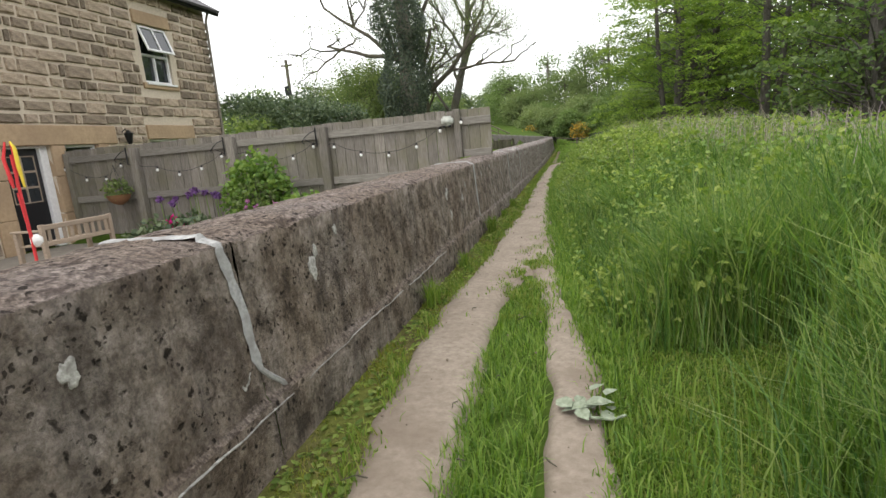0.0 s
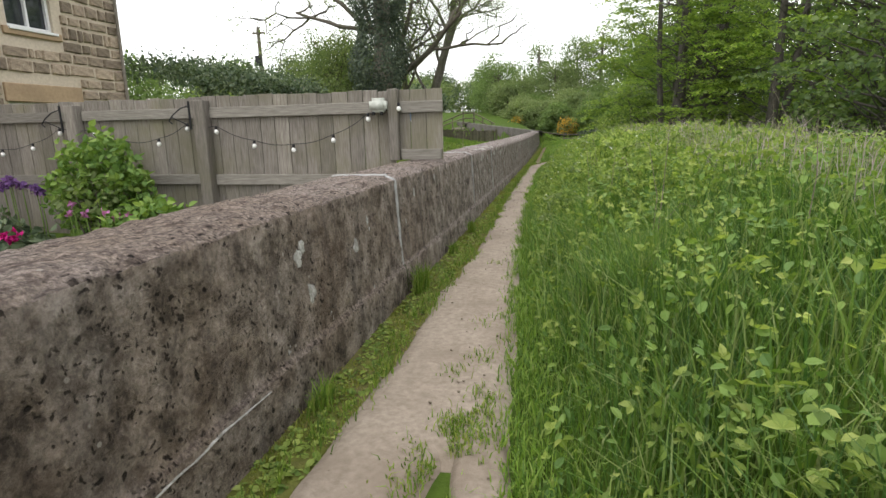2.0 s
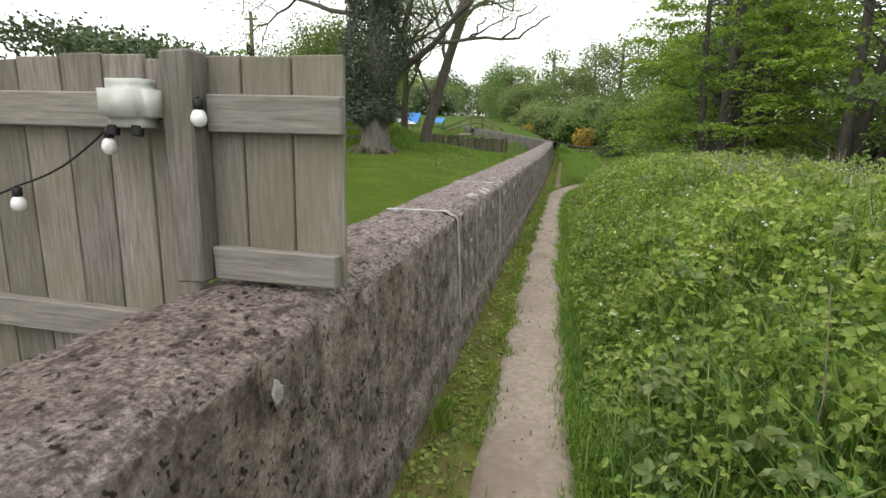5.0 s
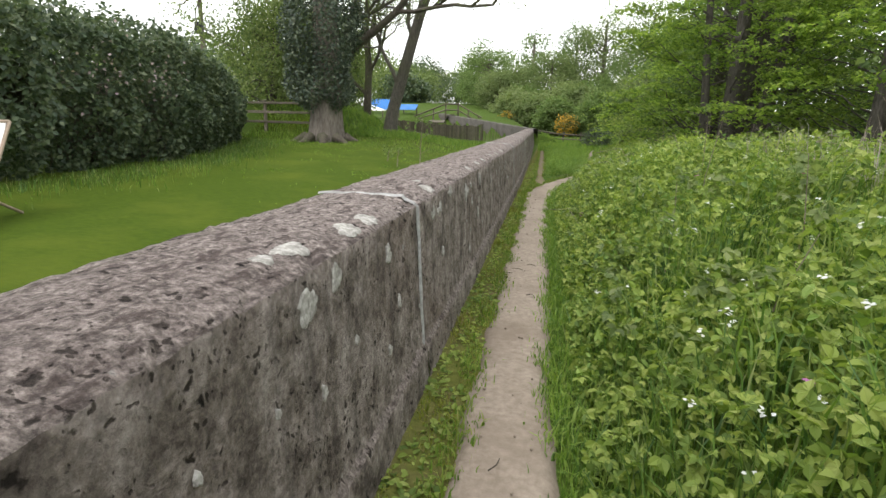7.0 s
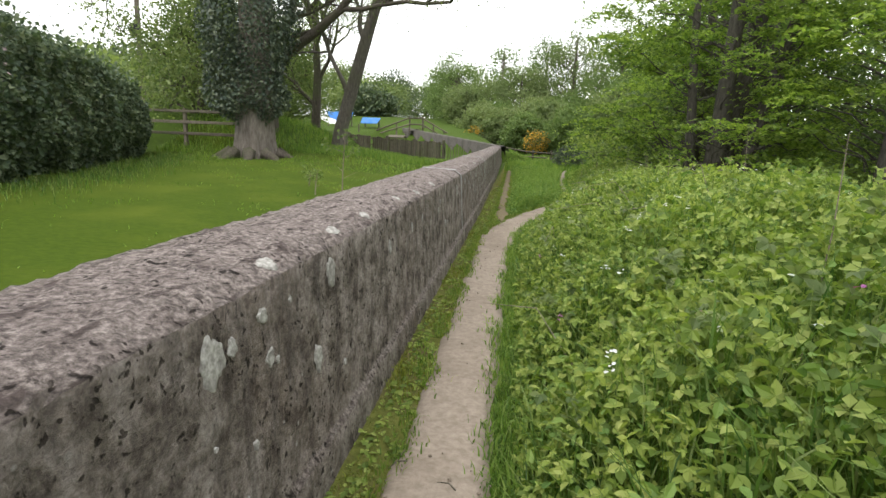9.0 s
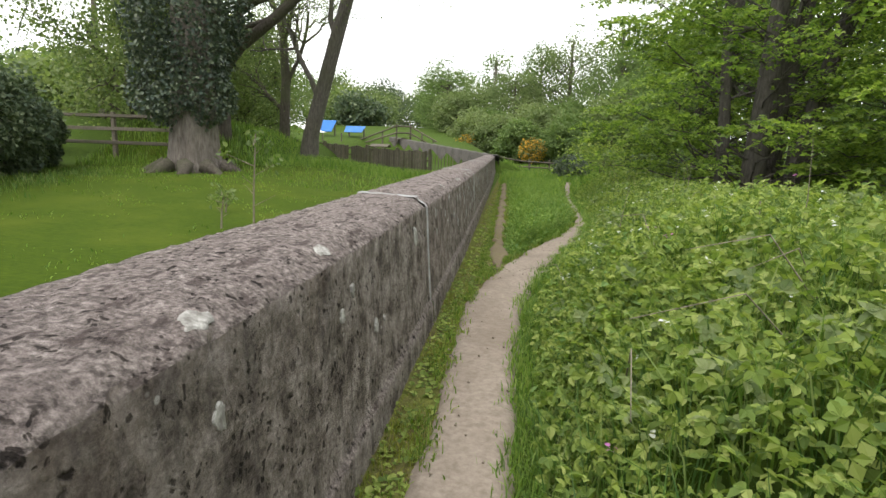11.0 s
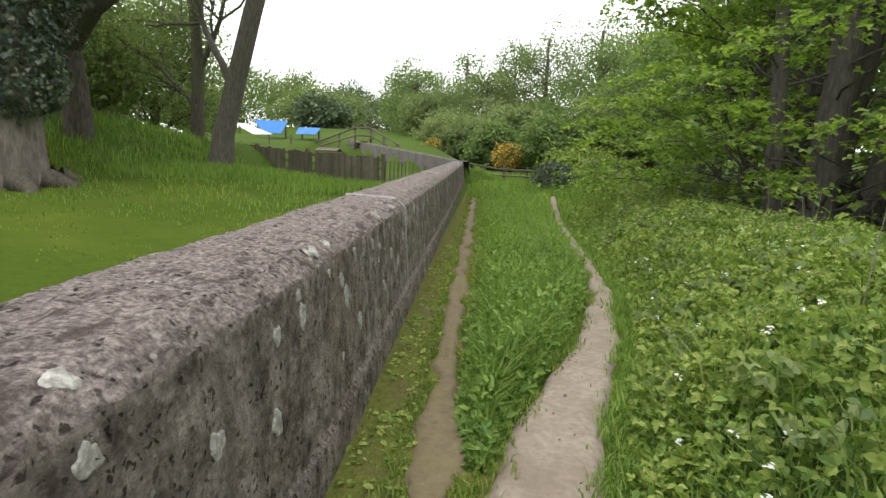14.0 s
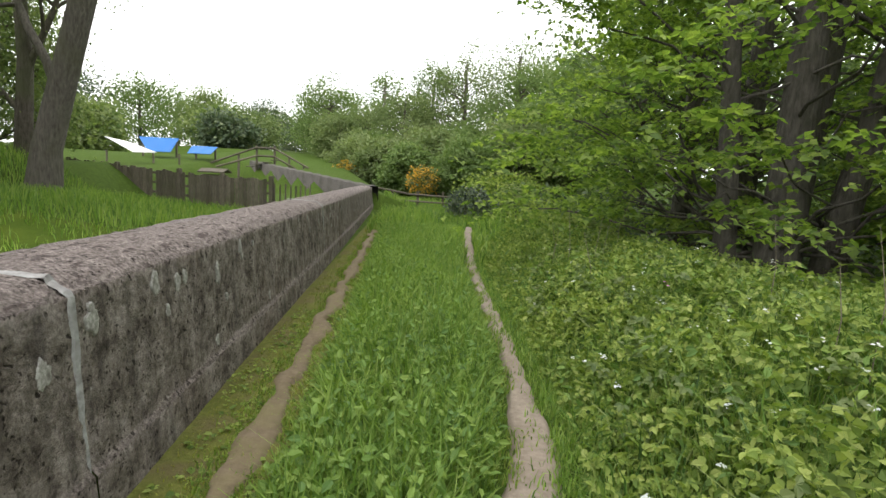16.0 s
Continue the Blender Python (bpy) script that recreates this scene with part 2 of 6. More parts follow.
def concrete_material():
    m, t, b, _ = nodes_of("weathered_concrete")
    c = coords_of(t)
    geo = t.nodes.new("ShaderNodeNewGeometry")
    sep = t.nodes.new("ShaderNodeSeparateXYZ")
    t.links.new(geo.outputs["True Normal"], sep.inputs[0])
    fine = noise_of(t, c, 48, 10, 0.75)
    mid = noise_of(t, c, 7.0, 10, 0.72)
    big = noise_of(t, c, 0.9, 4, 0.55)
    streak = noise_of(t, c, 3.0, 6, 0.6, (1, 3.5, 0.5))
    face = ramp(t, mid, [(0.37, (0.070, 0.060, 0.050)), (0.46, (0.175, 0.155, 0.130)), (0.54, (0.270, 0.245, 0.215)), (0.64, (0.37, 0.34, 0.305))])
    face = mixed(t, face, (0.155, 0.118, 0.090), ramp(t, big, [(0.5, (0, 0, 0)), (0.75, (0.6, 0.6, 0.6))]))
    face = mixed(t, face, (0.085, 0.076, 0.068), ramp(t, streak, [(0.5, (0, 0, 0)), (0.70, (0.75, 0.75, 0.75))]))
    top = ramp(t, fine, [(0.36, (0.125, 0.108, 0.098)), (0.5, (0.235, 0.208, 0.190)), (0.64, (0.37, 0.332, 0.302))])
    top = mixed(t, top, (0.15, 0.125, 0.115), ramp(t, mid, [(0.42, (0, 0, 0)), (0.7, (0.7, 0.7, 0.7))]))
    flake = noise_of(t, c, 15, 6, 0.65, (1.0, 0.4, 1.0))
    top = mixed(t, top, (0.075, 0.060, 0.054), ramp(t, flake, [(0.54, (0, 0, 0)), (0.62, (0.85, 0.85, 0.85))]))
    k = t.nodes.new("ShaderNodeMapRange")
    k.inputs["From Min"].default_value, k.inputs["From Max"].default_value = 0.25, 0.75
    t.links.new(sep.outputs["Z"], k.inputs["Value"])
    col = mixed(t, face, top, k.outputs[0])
    grain = ramp(t, fine, [(0.38, (0.66, 0.645, 0.63)), (0.62, (1.30, 1.275, 1.25))])
    col = mixed(t, col, grain, 1.0, "MULTIPLY")
    speck = t.nodes.new("ShaderNodeTexVoronoi")
    speck.inputs["Scale"].default_value = 11
    speck.inputs["Randomness"].default_value = 1
    t.links.new(c, speck.inputs["Vector"])
    spots = ramp(t, speck.outputs["Distance"], [(0.07, (1, 1, 1)), (0.11, (0, 0, 0))])
    rare = ramp(t, noise_of(t, c, 1.7, 3), [(0.52, (0, 0, 0)), (0.60, (0.8, 0.8, 0.8))])
    col = mixed(t, col, (0.42, 0.41, 0.37), mixed(t, spots, rare, 1.0, "MULTIPLY"))
    bend_noise = t.nodes.new("ShaderNodeTexNoise")
    bend_noise.inputs["Scale"].default_value = 22
    bend_noise.inputs["Detail"].default_value = 4
    t.links.new(c, bend_noise.inputs["Vector"])
    bent = t.nodes.new("ShaderNodeVectorMath")
    bent.operation = "MULTIPLY_ADD"
    bent.inputs[1].default_value = (0.09, 0.09, 0.09)
    t.links.new(bend_noise.outputs["Color"], bent.inputs[0])
    t.links.new(c, bent.inputs[2])
    c = bent.outputs[0]
    # pits and smaller holes; the shade inside them is multiplied into the colour
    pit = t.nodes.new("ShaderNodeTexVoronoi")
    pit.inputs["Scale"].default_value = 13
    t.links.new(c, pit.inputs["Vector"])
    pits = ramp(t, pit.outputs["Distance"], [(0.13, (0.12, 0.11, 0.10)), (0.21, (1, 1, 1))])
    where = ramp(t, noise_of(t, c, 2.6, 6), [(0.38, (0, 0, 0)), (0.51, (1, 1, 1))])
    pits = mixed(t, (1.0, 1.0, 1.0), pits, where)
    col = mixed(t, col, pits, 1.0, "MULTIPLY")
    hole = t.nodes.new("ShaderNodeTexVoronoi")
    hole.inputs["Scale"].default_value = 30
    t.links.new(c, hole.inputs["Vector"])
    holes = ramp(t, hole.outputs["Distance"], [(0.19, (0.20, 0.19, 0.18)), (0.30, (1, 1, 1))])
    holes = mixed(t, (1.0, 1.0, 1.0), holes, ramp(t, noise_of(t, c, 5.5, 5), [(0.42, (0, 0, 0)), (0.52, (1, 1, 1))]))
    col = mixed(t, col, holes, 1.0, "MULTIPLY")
    col = mixed(t, col, (1.0, 0.985, 1.01), 1.0, "MULTIPLY")
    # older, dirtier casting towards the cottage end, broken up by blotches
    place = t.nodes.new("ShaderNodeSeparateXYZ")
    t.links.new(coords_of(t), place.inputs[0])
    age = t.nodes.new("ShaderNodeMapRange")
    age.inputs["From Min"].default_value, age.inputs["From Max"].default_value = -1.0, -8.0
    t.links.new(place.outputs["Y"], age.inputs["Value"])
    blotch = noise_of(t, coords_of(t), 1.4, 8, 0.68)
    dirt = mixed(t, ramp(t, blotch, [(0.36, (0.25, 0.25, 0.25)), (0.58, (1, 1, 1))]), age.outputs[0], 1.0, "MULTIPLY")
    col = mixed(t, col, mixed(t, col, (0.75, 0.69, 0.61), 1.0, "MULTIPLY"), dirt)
    t.links.new(col, b.inputs["Base Color"])
    b.inputs["Roughness"].default_value = 0.93
    b.inputs["Specular IOR Level"].default_value = 0.2
    crisp = ramp(t, fine, [(0.3, (0.35, 0.35, 0.35)), (0.7, (0.8, 0.8, 0.8))])
    flaked = ramp(t, flake, [(0.50, (1, 1, 1)), (0.64, (0.35, 0.35, 0.35))])
    h = mixed(t, mixed(t, mixed(t, mixed(t, crisp, mid, 0.5), flaked, 0.35, "MULTIPLY"), pits, 0.6, "MULTIPLY"), holes, 0.6, "MULTIPLY")
    bumped(t, b, h, 1.0, 0.03)
    return m


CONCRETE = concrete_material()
LIME = grained("lime_render", (0.22, 0.22, 0.215), (0.46, 0.46, 0.45), 34, 0.85, 0.5, 0.01, (0.20, 0.19, 0.18), 6)
LICHEN = grained("pale_lichen", (0.17, 0.162, 0.145), (0.56, 0.55, 0.51), 60, 0.95, 0.5, 0.006, (0.15, 0.14, 0.125), 22)
# damp concrete of the far wall, with its shade darkened into the colour
DAMPSHADEWALL = grained("damp_shaded_concrete", (0.055, 0.050, 0.044), (0.135, 0.124, 0.110), 30, 0.95, 0.5, 0.01, (0.045, 0.042, 0.036), 1.6)
DIRT = grained("trodden_earth", (0.185, 0.150, 0.116), (0.31, 0.262, 0.212), 26, 0.95, 0.6, 0.012, (0.165, 0.130, 0.098), 1.7)
WORN = grained("damp_worn_earth", (0.095, 0.072, 0.044), (0.185, 0.145, 0.092), 20, 0.95, 0.6, 0.015, (0.15, 0.13, 0.06), 3)
MEADOW = grained("meadow_ground", (0.032, 0.056, 0.010), (0.078, 0.122, 0.020), 9, 0.95, 0.7, 0.05, (0.060, 0.100, 0.018), 0.35, None, 0, 0, 0.05)
LAWN = grained("mown_lawn", (0.038, 0.066, 0.008), (0.068, 0.104, 0.011), 26, 0.95, 0.8, 0.02, (0.088, 0.116, 0.015), 0.8, (0.45, 0.9, 1.0), 0, 0, 0.05)
MOSS = grained("mossy_verge", (0.080, 0.095, 0.020), (0.155, 0.165, 0.040), 22, 0.95, 0.8, 0.03, (0.13, 0.100, 0.055), 3.5, None, 0, 0, 0.1)
PAVING = grained("patio_paving", (0.16, 0.14, 0.12), (0.28, 0.25, 0.21), 12, 0.9, 0.4, 0.01, (0.2, 0.18, 0.15), 1)
STONE = grained("sandstone", (0.25, 0.195, 0.145), (0.48, 0.39, 0.295), 11, 0.92, 1.0, 0.03, (0.17, 0.130, 0.098), 2.2, None, 0.42)
DRESSED = grained("dressed_sandstone", (0.33, 0.235, 0.145), (0.45, 0.33, 0.21), 18, 0.9, 0.4, 0.01, (0.28, 0.2, 0.13), 1.2)
MORTAR = grained("lime_mortar", (0.46, 0.395, 0.31), (0.62, 0.54, 0.43), 25, 0.95, 0.5, 0.01)
SLATE = grained("roof_slate", (0.05, 0.05, 0.055), (0.11, 0.10, 0.105), 9, 0.7, 0.4, 0.01, None, 1, None, 0.2)
WOOD = grained("silvered_softwood", (0.115, 0.101, 0.086), (0.27, 0.248, 0.218), 9, 0.85, 0.6, 0.006, (0.15, 0.140, 0.090), 1.6, (9, 9, 0.7), 0.2)
RAILWOOD = grained("silvered_rail", (0.13, 0.120, 0.102), (0.255, 0.238, 0.21), 9, 0.85, 0.5, 0.006, None, 1.6, (0.7, 9, 9), 0.12)
OLDWOOD = grained("old_fence_wood", (0.080, 0.068, 0.054), (0.19, 0.165, 0.130), 9, 0.9, 0.5, 0.006, (0.09, 0.09, 0.05), 1.5, (5, 5, 0.8), 0.25)
BENCHWOOD = grained("bench_wood", (0.24, 0.185, 0.135), (0.40, 0.32, 0.25), 12, 0.8, 0.4, 0.006, None, 1, (1, 8, 8), 0.1)
BARK = grained("bark", (0.045, 0.038, 0.030), (0.15, 0.13, 0.105), 10, 0.95, 1.0, 0.05, (0.09, 0.10, 0.05), 1.0, (2.2, 2.2, 0.6))
GREYBARK = grained("grey_bark", (0.075, 0.067, 0.056), (0.20, 0.18, 0.155), 9, 0.95, 1.0, 0.05, (0.11, 0.11, 0.07), 1.0, (2.2, 2.2, 0.5))
PALEBARK = grained("pale_bark", (0.10, 0.085, 0.07), (0.30, 0.265, 0.23), 8, 0.95, 1.0, 0.06, (0.14, 0.12, 0.10), 1.2, (2.2, 2.2, 0.5))
DARKBARK = grained("dark_bark", (0.048, 0.043, 0.037), (0.14, 0.127, 0.110), 9, 0.95, 1.0, 0.05, None, 1, (2, 2, 0.5))
TWIG = grained("dry_twig", (0.12, 0.10, 0.07), (0.3, 0.26, 0.2), 20, 0.9, 0.3)
WHITE = plain("white_paint", (0.80, 0.80, 0.80), 0.4)
BLACK = plain("black_paint", (0.018, 0.018, 0.02), 0.35)
BULB = plain("milky_bulb", (0.82, 0.82, 0.80), 0.25)
IRON = plain("black_iron", (0.03, 0.03, 0.032), 0.5, 0.6)
BOXGREY = plain("pale_green_plastic", (0.50, 0.52, 0.47), 0.5)
REDTAPE = plain("red_cloth", (0.62, 0.045, 0.05), 0.8)
YELLOWTAPE = plain("yellow_cloth", (0.75, 0.58, 0.06), 0.8)
CANVAS = plain("white_canvas", (0.80, 0.79, 0.76), 0.8)
CREAM = plain("white_sheeting", (0.82, 0.82, 0.83), 0.6)
BLUE = plain("blue_tarpaulin", (0.020, 0.16, 0.48), 0.55)
TERRACOTTA = plain("coir_basket", (0.24, 0.12, 0.06), 0.9)
LITTER = grained("wilted_leaf", (0.13, 0.16, 0.10), (0.33, 0.37, 0.28), 30, 0.9, 0.4)

GRASS = foliage("lush_grass", [(0.068, 0.155, 0.013), (0.118, 0.240, 0.017), (0.165, 0.305, 0.022), (0.225, 0.345, 0.045)], 0.4, 0.55)
TALLGRASS = foliage("tall_grass", [(0.048, 0.125, 0.013), (0.088, 0.195, 0.016), (0.140, 0.265, 0.020), (0.24, 0.33, 0.065)], 0.38, 0.45, 0.8)
VERGE = foliage("verge_grass", [(0.070, 0.150, 0.008), (0.115, 0.225, 0.012), (0.165, 0.280, 0.018), (0.22, 0.27, 0.04)], 0.38, 0.6)
VERGEMOSS = foliage("mossy_verge_blades", [(0.105, 0.165, 0.010), (0.165, 0.235, 0.012), (0.215, 0.275, 0.018), (0.24, 0.22, 0.06)], 0.38, 0.65)
BRAMBLE = foliage("bramble_leaves", [(0.090, 0.170, 0.018), (0.160, 0.270, 0.026), (0.230, 0.350, 0.038), (0.300, 0.41, 0.062)], 0.42, 0.6, 1.3, 0.2)
NETTLE = foliage("nettle_leaves", [(0.078, 0.172, 0.018), (0.130, 0.255, 0.024), (0.195, 0.330, 0.034)], 0.32, 0.55, 0.9)
MAPLE = foliage("maple_leaves", [(0.085, 0.165, 0.022), (0.145, 0.250, 0.030), (0.215, 0.345, 0.040), (0.30, 0.44, 0.056)], 0.6, 0.5, 0.35)
WOODLAND = foliage("shaded_wood_leaves", [(0.070, 0.135, 0.024), (0.115, 0.195, 0.032), (0.165, 0.265, 0.042)], 0.45, 0.55, 0.3)
IVY = foliage("ivy_leaves", [(0.034, 0.064, 0.020), (0.058, 0.100, 0.028), (0.115, 0.165, 0.044)], 0.15, 0.4, 0.7, 0.4)
HEDGE = foliage("hedge_leaves", [(0.048, 0.088, 0.024), (0.082, 0.138, 0.034), (0.140, 0.205, 0.054)], 0.22, 0.5, 0.5)
SPRING = foliage("young_leaves", [(0.095, 0.165, 0.028), (0.155, 0.24, 0.042), (0.22, 0.31, 0.065)], 0.45, 0.5)
WILLOW = foliage("willow_leaves", [(0.135, 0.215, 0.045), (0.165, 0.250, 0.054), (0.20, 0.285, 0.066)], 0.35, 0.8, 0.12, 0.05)
FARGREEN = foliage("far_leaves", [(0.105, 0.190, 0.032), (0.140, 0.235, 0.042), (0.175, 0.275, 0.052)], 0.35, 0.8, 0.12, 0.05)
SEED = foliage("pale_seed_heads", [(0.20, 0.22, 0.09), (0.30, 0.30, 0.15), (0.36, 0.33, 0.20)], 0.3, 0.7)
GORSE = foliage("gorse_flowers", [(0.08, 0.14, 0.03), (0.12, 0.18, 0.03), (0.45, 0.32, 0.02), (0.58, 0.42, 0.03)], 0.3, 0.6)
PETAL = foliage("white_petals", [(0.62, 0.75, 0.38), (0.66, 0.8, 0.41)], 0.3, 0.6)
MAGENTA = foliage("magenta_petals", [(0.42, 0.01, 0.08), (0.55, 0.02, 0.14)], 0.2, 0.6)
PURPLE = foliage("purple_petals", [(0.10, 0.06, 0.10), (0.18, 0.11, 0.15)], 0.3, 0.6)
LILAC = foliage("lilac_petals", [(0.26, 0.25, 0.13), (0.36, 0.34, 0.18)], 0.3, 0.7)
PINK = foliage("pink_petals", [(0.36, 0.16, 0.18), (0.42, 0.20, 0.22)], 0.3, 0.6)


def glass_material():
    m, t, b, out = nodes_of("window_glass")
    b.inputs["Base Color"].default_value = (0.02, 0.025, 0.03, 1)
    b.inputs["Roughness"].default_value = 0.04
    b.inputs["Specular IOR Level"].default_value = 0.8
    return m


GLASS = glass_material()


# ---- ground ----
def line(*spans):
    return np.unique(np.round(np.concatenate([np.arange(a, b + 1e-6, s) for a, b, s in spans]), 4))


def raised(x, y):
    """The grass terrace held by the far wall."""
    edge = -0.5 - (y - 33) * 0.62
    top = -0.3 + 0.075 * np.clip(y - 33, 0, 40) + 0.02 * np.clip(y - 73, 0, 500)
    low = GROUND + 0.035 * np.clip(y - 36, 0, 500)
    k = smooth(0.0, 2.4, x + 0.4 + 0.2 * (y - 33))
    return np.where(x >= edge, top * (1 - k) + low * k, np.nan)


def terrain(x, y):
    z = land(x, y)
    r = raised(x, y)
    return np.where((y > 33) & ~np.isnan(r), r, z)


def sheet(name, xs, ys, fn, material, keep=None, lift=0.0):
    gx, gy = np.meshgrid(xs, ys, indexing="ij")
    z = fn(gx, gy) + lift
    v = np.stack([gx, gy, z], -1).reshape(-1, 3)
    nx, ny = gx.shape
    i, j = np.meshgrid(np.arange(nx - 1), np.arange(ny - 1), indexing="ij")
    f = np.stack([i * ny + j, (i + 1) * ny + j, (i + 1) * ny + j + 1, i * ny + j + 1], -1).reshape(-1, 4)
    if keep is not None:
        mid = v[f].mean(1)
        f = f[keep(mid[:, 0], mid[:, 1])]
        used = np.unique(f)
        back = np.zeros(len(v), int)
        back[used] = np.arange(len(used))
        v, f = v[used], back[f]
    return mesh_np(name, v, f, material)


XS = np.union1d(line((-14, 15, 0.3), (-60, 60, 4)), [-3000, -1000, -400, -200, -100, 100, 200, 400, 1000, 3000, -0.45, -0.1, 0.05])
YS = np.union1d(line((-15, 36, 0.3), (36, 110, 2)), [-3000, -1000, -300, -100, -50, -30, -20, 130, 160, 200, 300, 600, 1200, 3000])
tagged(sheet("ground", XS, YS, terrain, MEADOW), "grassy ground that falls towards the wood", "ground", kind="structure")

lawn = sheet("lawn", line((-11, -0.5, 0.35)), line((-4.2, 19, 0.4)), terrain, LAWN, None, 0.02)
tagged(lawn, "mown green lawn with faint mowing stripes", "lawn", kind="structure")
patio = sheet("patio", line((-8.38, -0.5, 0.4)), line((-15, -4.4, 0.4)), terrain, PAVING, None, 0.01)
tagged(patio, "worn stone paving of the cottage garden", "paving", kind="structure")


def on_path(x, y):
    return (x > path_left(y)) & (x < path_right(y)) & (y < 22.5)


def path_height(x, y):
    worn = 0.007 * lump(x, y, 0.2, 2) + 0.0025 * lump(x, y, 0.09, 6)
    return np.full_like(np.asarray(x, float), GROUND) + worn + 0.02 * smooth(14, 22, y)


def ribbon(name, left, right, y0, y1, label, material, step=0.05, across=13, lift=0.02):
    """A strip of ground with wavering edges."""
    ys = np.arange(y0, y1, step)
    u = np.linspace(0, 1, across)
    l, r = left(ys)[:, None], right(ys)[:, None]
    x = l + (r - l) * u[None]
    y = ys[:, None].repeat(across, 1)
    z = path_height(x, y) + lift - 0.055 * (np.abs(u * 2 - 1) ** 8)[None]
    z = z - 0.06 * (smooth(y0 + 0.14, y0, y) + smooth(y1 - 0.20, y1 - 0.06, y))
    i, j = np.meshgrid(np.arange(len(ys) - 1), np.arange(across - 1), indexing="ij")
    f = np.stack([i * across + j, i * across + j + 1, (i + 1) * across + j + 1, (i + 1) * across + j], -1).reshape(-1, 4)
    ob = mesh_np(name, np.stack([x, y, z], -1).reshape(-1, 3), f, material)
    return tagged(ob, label, "footpath", kind="structure")


def waver(y, seed, a=0.03):
    return a * lump(y, y * 0.7, 0.3, seed) + 0.25 * a * lump(y, y * 0.4, 0.13, seed + 3)


ribbon("path", lambda y: path_left(y) + waver(y, 1), lambda y: path_right(y) + waver(y, 5), -8.3, 26.0, "trodden pale earth footpath with loose grit", DIRT)
ribbon("path_left_track", lambda y: path_left(y) + waver(y, 1), lambda y: np.interp(y, [-15, -11.3, -10.4, -9.3, -8.7, -8.2], [0.84, 0.80, 0.77, 0.70, 0.76, 0.85]) + waver(y, 2), -14.5, -7.95, "left of two worn earth tracks with grass between", DIRT)
ribbon("path_right_track", lambda y: np.interp(y, [-15, -11.4, -10.6, -9.5, -8.7, -8.2], [1.08, 1.10, 1.12, 1.03, 0.93, 0.85]) + waver(y, 4), lambda y: path_right(y) + waver(y, 5), -14.5, -7.95, "right of two worn earth tracks with grass between", DIRT)
strip_mid = lambda y: np.interp(y, [8, 10, 11.7, 15, 17.8, 21.5, 25], [0.5, 0.51, 0.46, 0.43, 0.405, 0.38, 0.35])
ribbon("worn_strip", lambda y: strip_mid(y) - (0.075 + 0.05 * smooth(11.5, 10, y) + waver(y, 7, 0.07)) * smooth(9.0, 10.4, y), lambda y: strip_mid(y) + (0.075 + 0.05 * smooth(11.5, 10, y) + waver(y, 9, 0.07)) * smooth(9.0, 10.4, y), 9.1, 24, "strip of bare worn earth beside the wall", WORN, 0.07, 7, 0.012)


def on_verge(x, y):
    return (x < path_left(y) + 0.12) & (x < 0.8) & ((y < 9) | (lump(x, y, 0.4, 1) > -0.7))


tagged(sheet("verge", line((0.02, 0.86, 0.06)), line((-14.5, 30, 0.12)), terrain, MOSS, on_verge, 0.012), "mossy verge along the foot of the wall", "verge", kind="structure")

# ---- the long concrete wall ----
JOINTS = (-11.25, -6.07, -2.3, 0.0, 7.42, 12.6, 18.6, 24.5, 29.3)


def drift(y):
    """The wall veers gently to the west towards the bend."""
    return np.interp(y, [10, 20, 33], [0.0, -0.11, -0.36])


def arris(y):
    """Heights of the chamfer's lower and upper edge along the wall."""
    return np.interp(y, [-14, -4, 1, 8, 33], [-0.030, -0.030, -0.036, -0.078, -0.070]), np.interp(y, [-14, 1, 8, 33], [0.004, 0.004, -0.018, -0.015])


def cap_height(x, y):
    """Height of the wall's top or chamfer at x, before the veer."""
    az, fz = arris(y)
    return np.where(x > -0.087, az + (fz - az) * np.clip((0.008 - x) / 0.095, 0, 1) ** 0.8, fz)


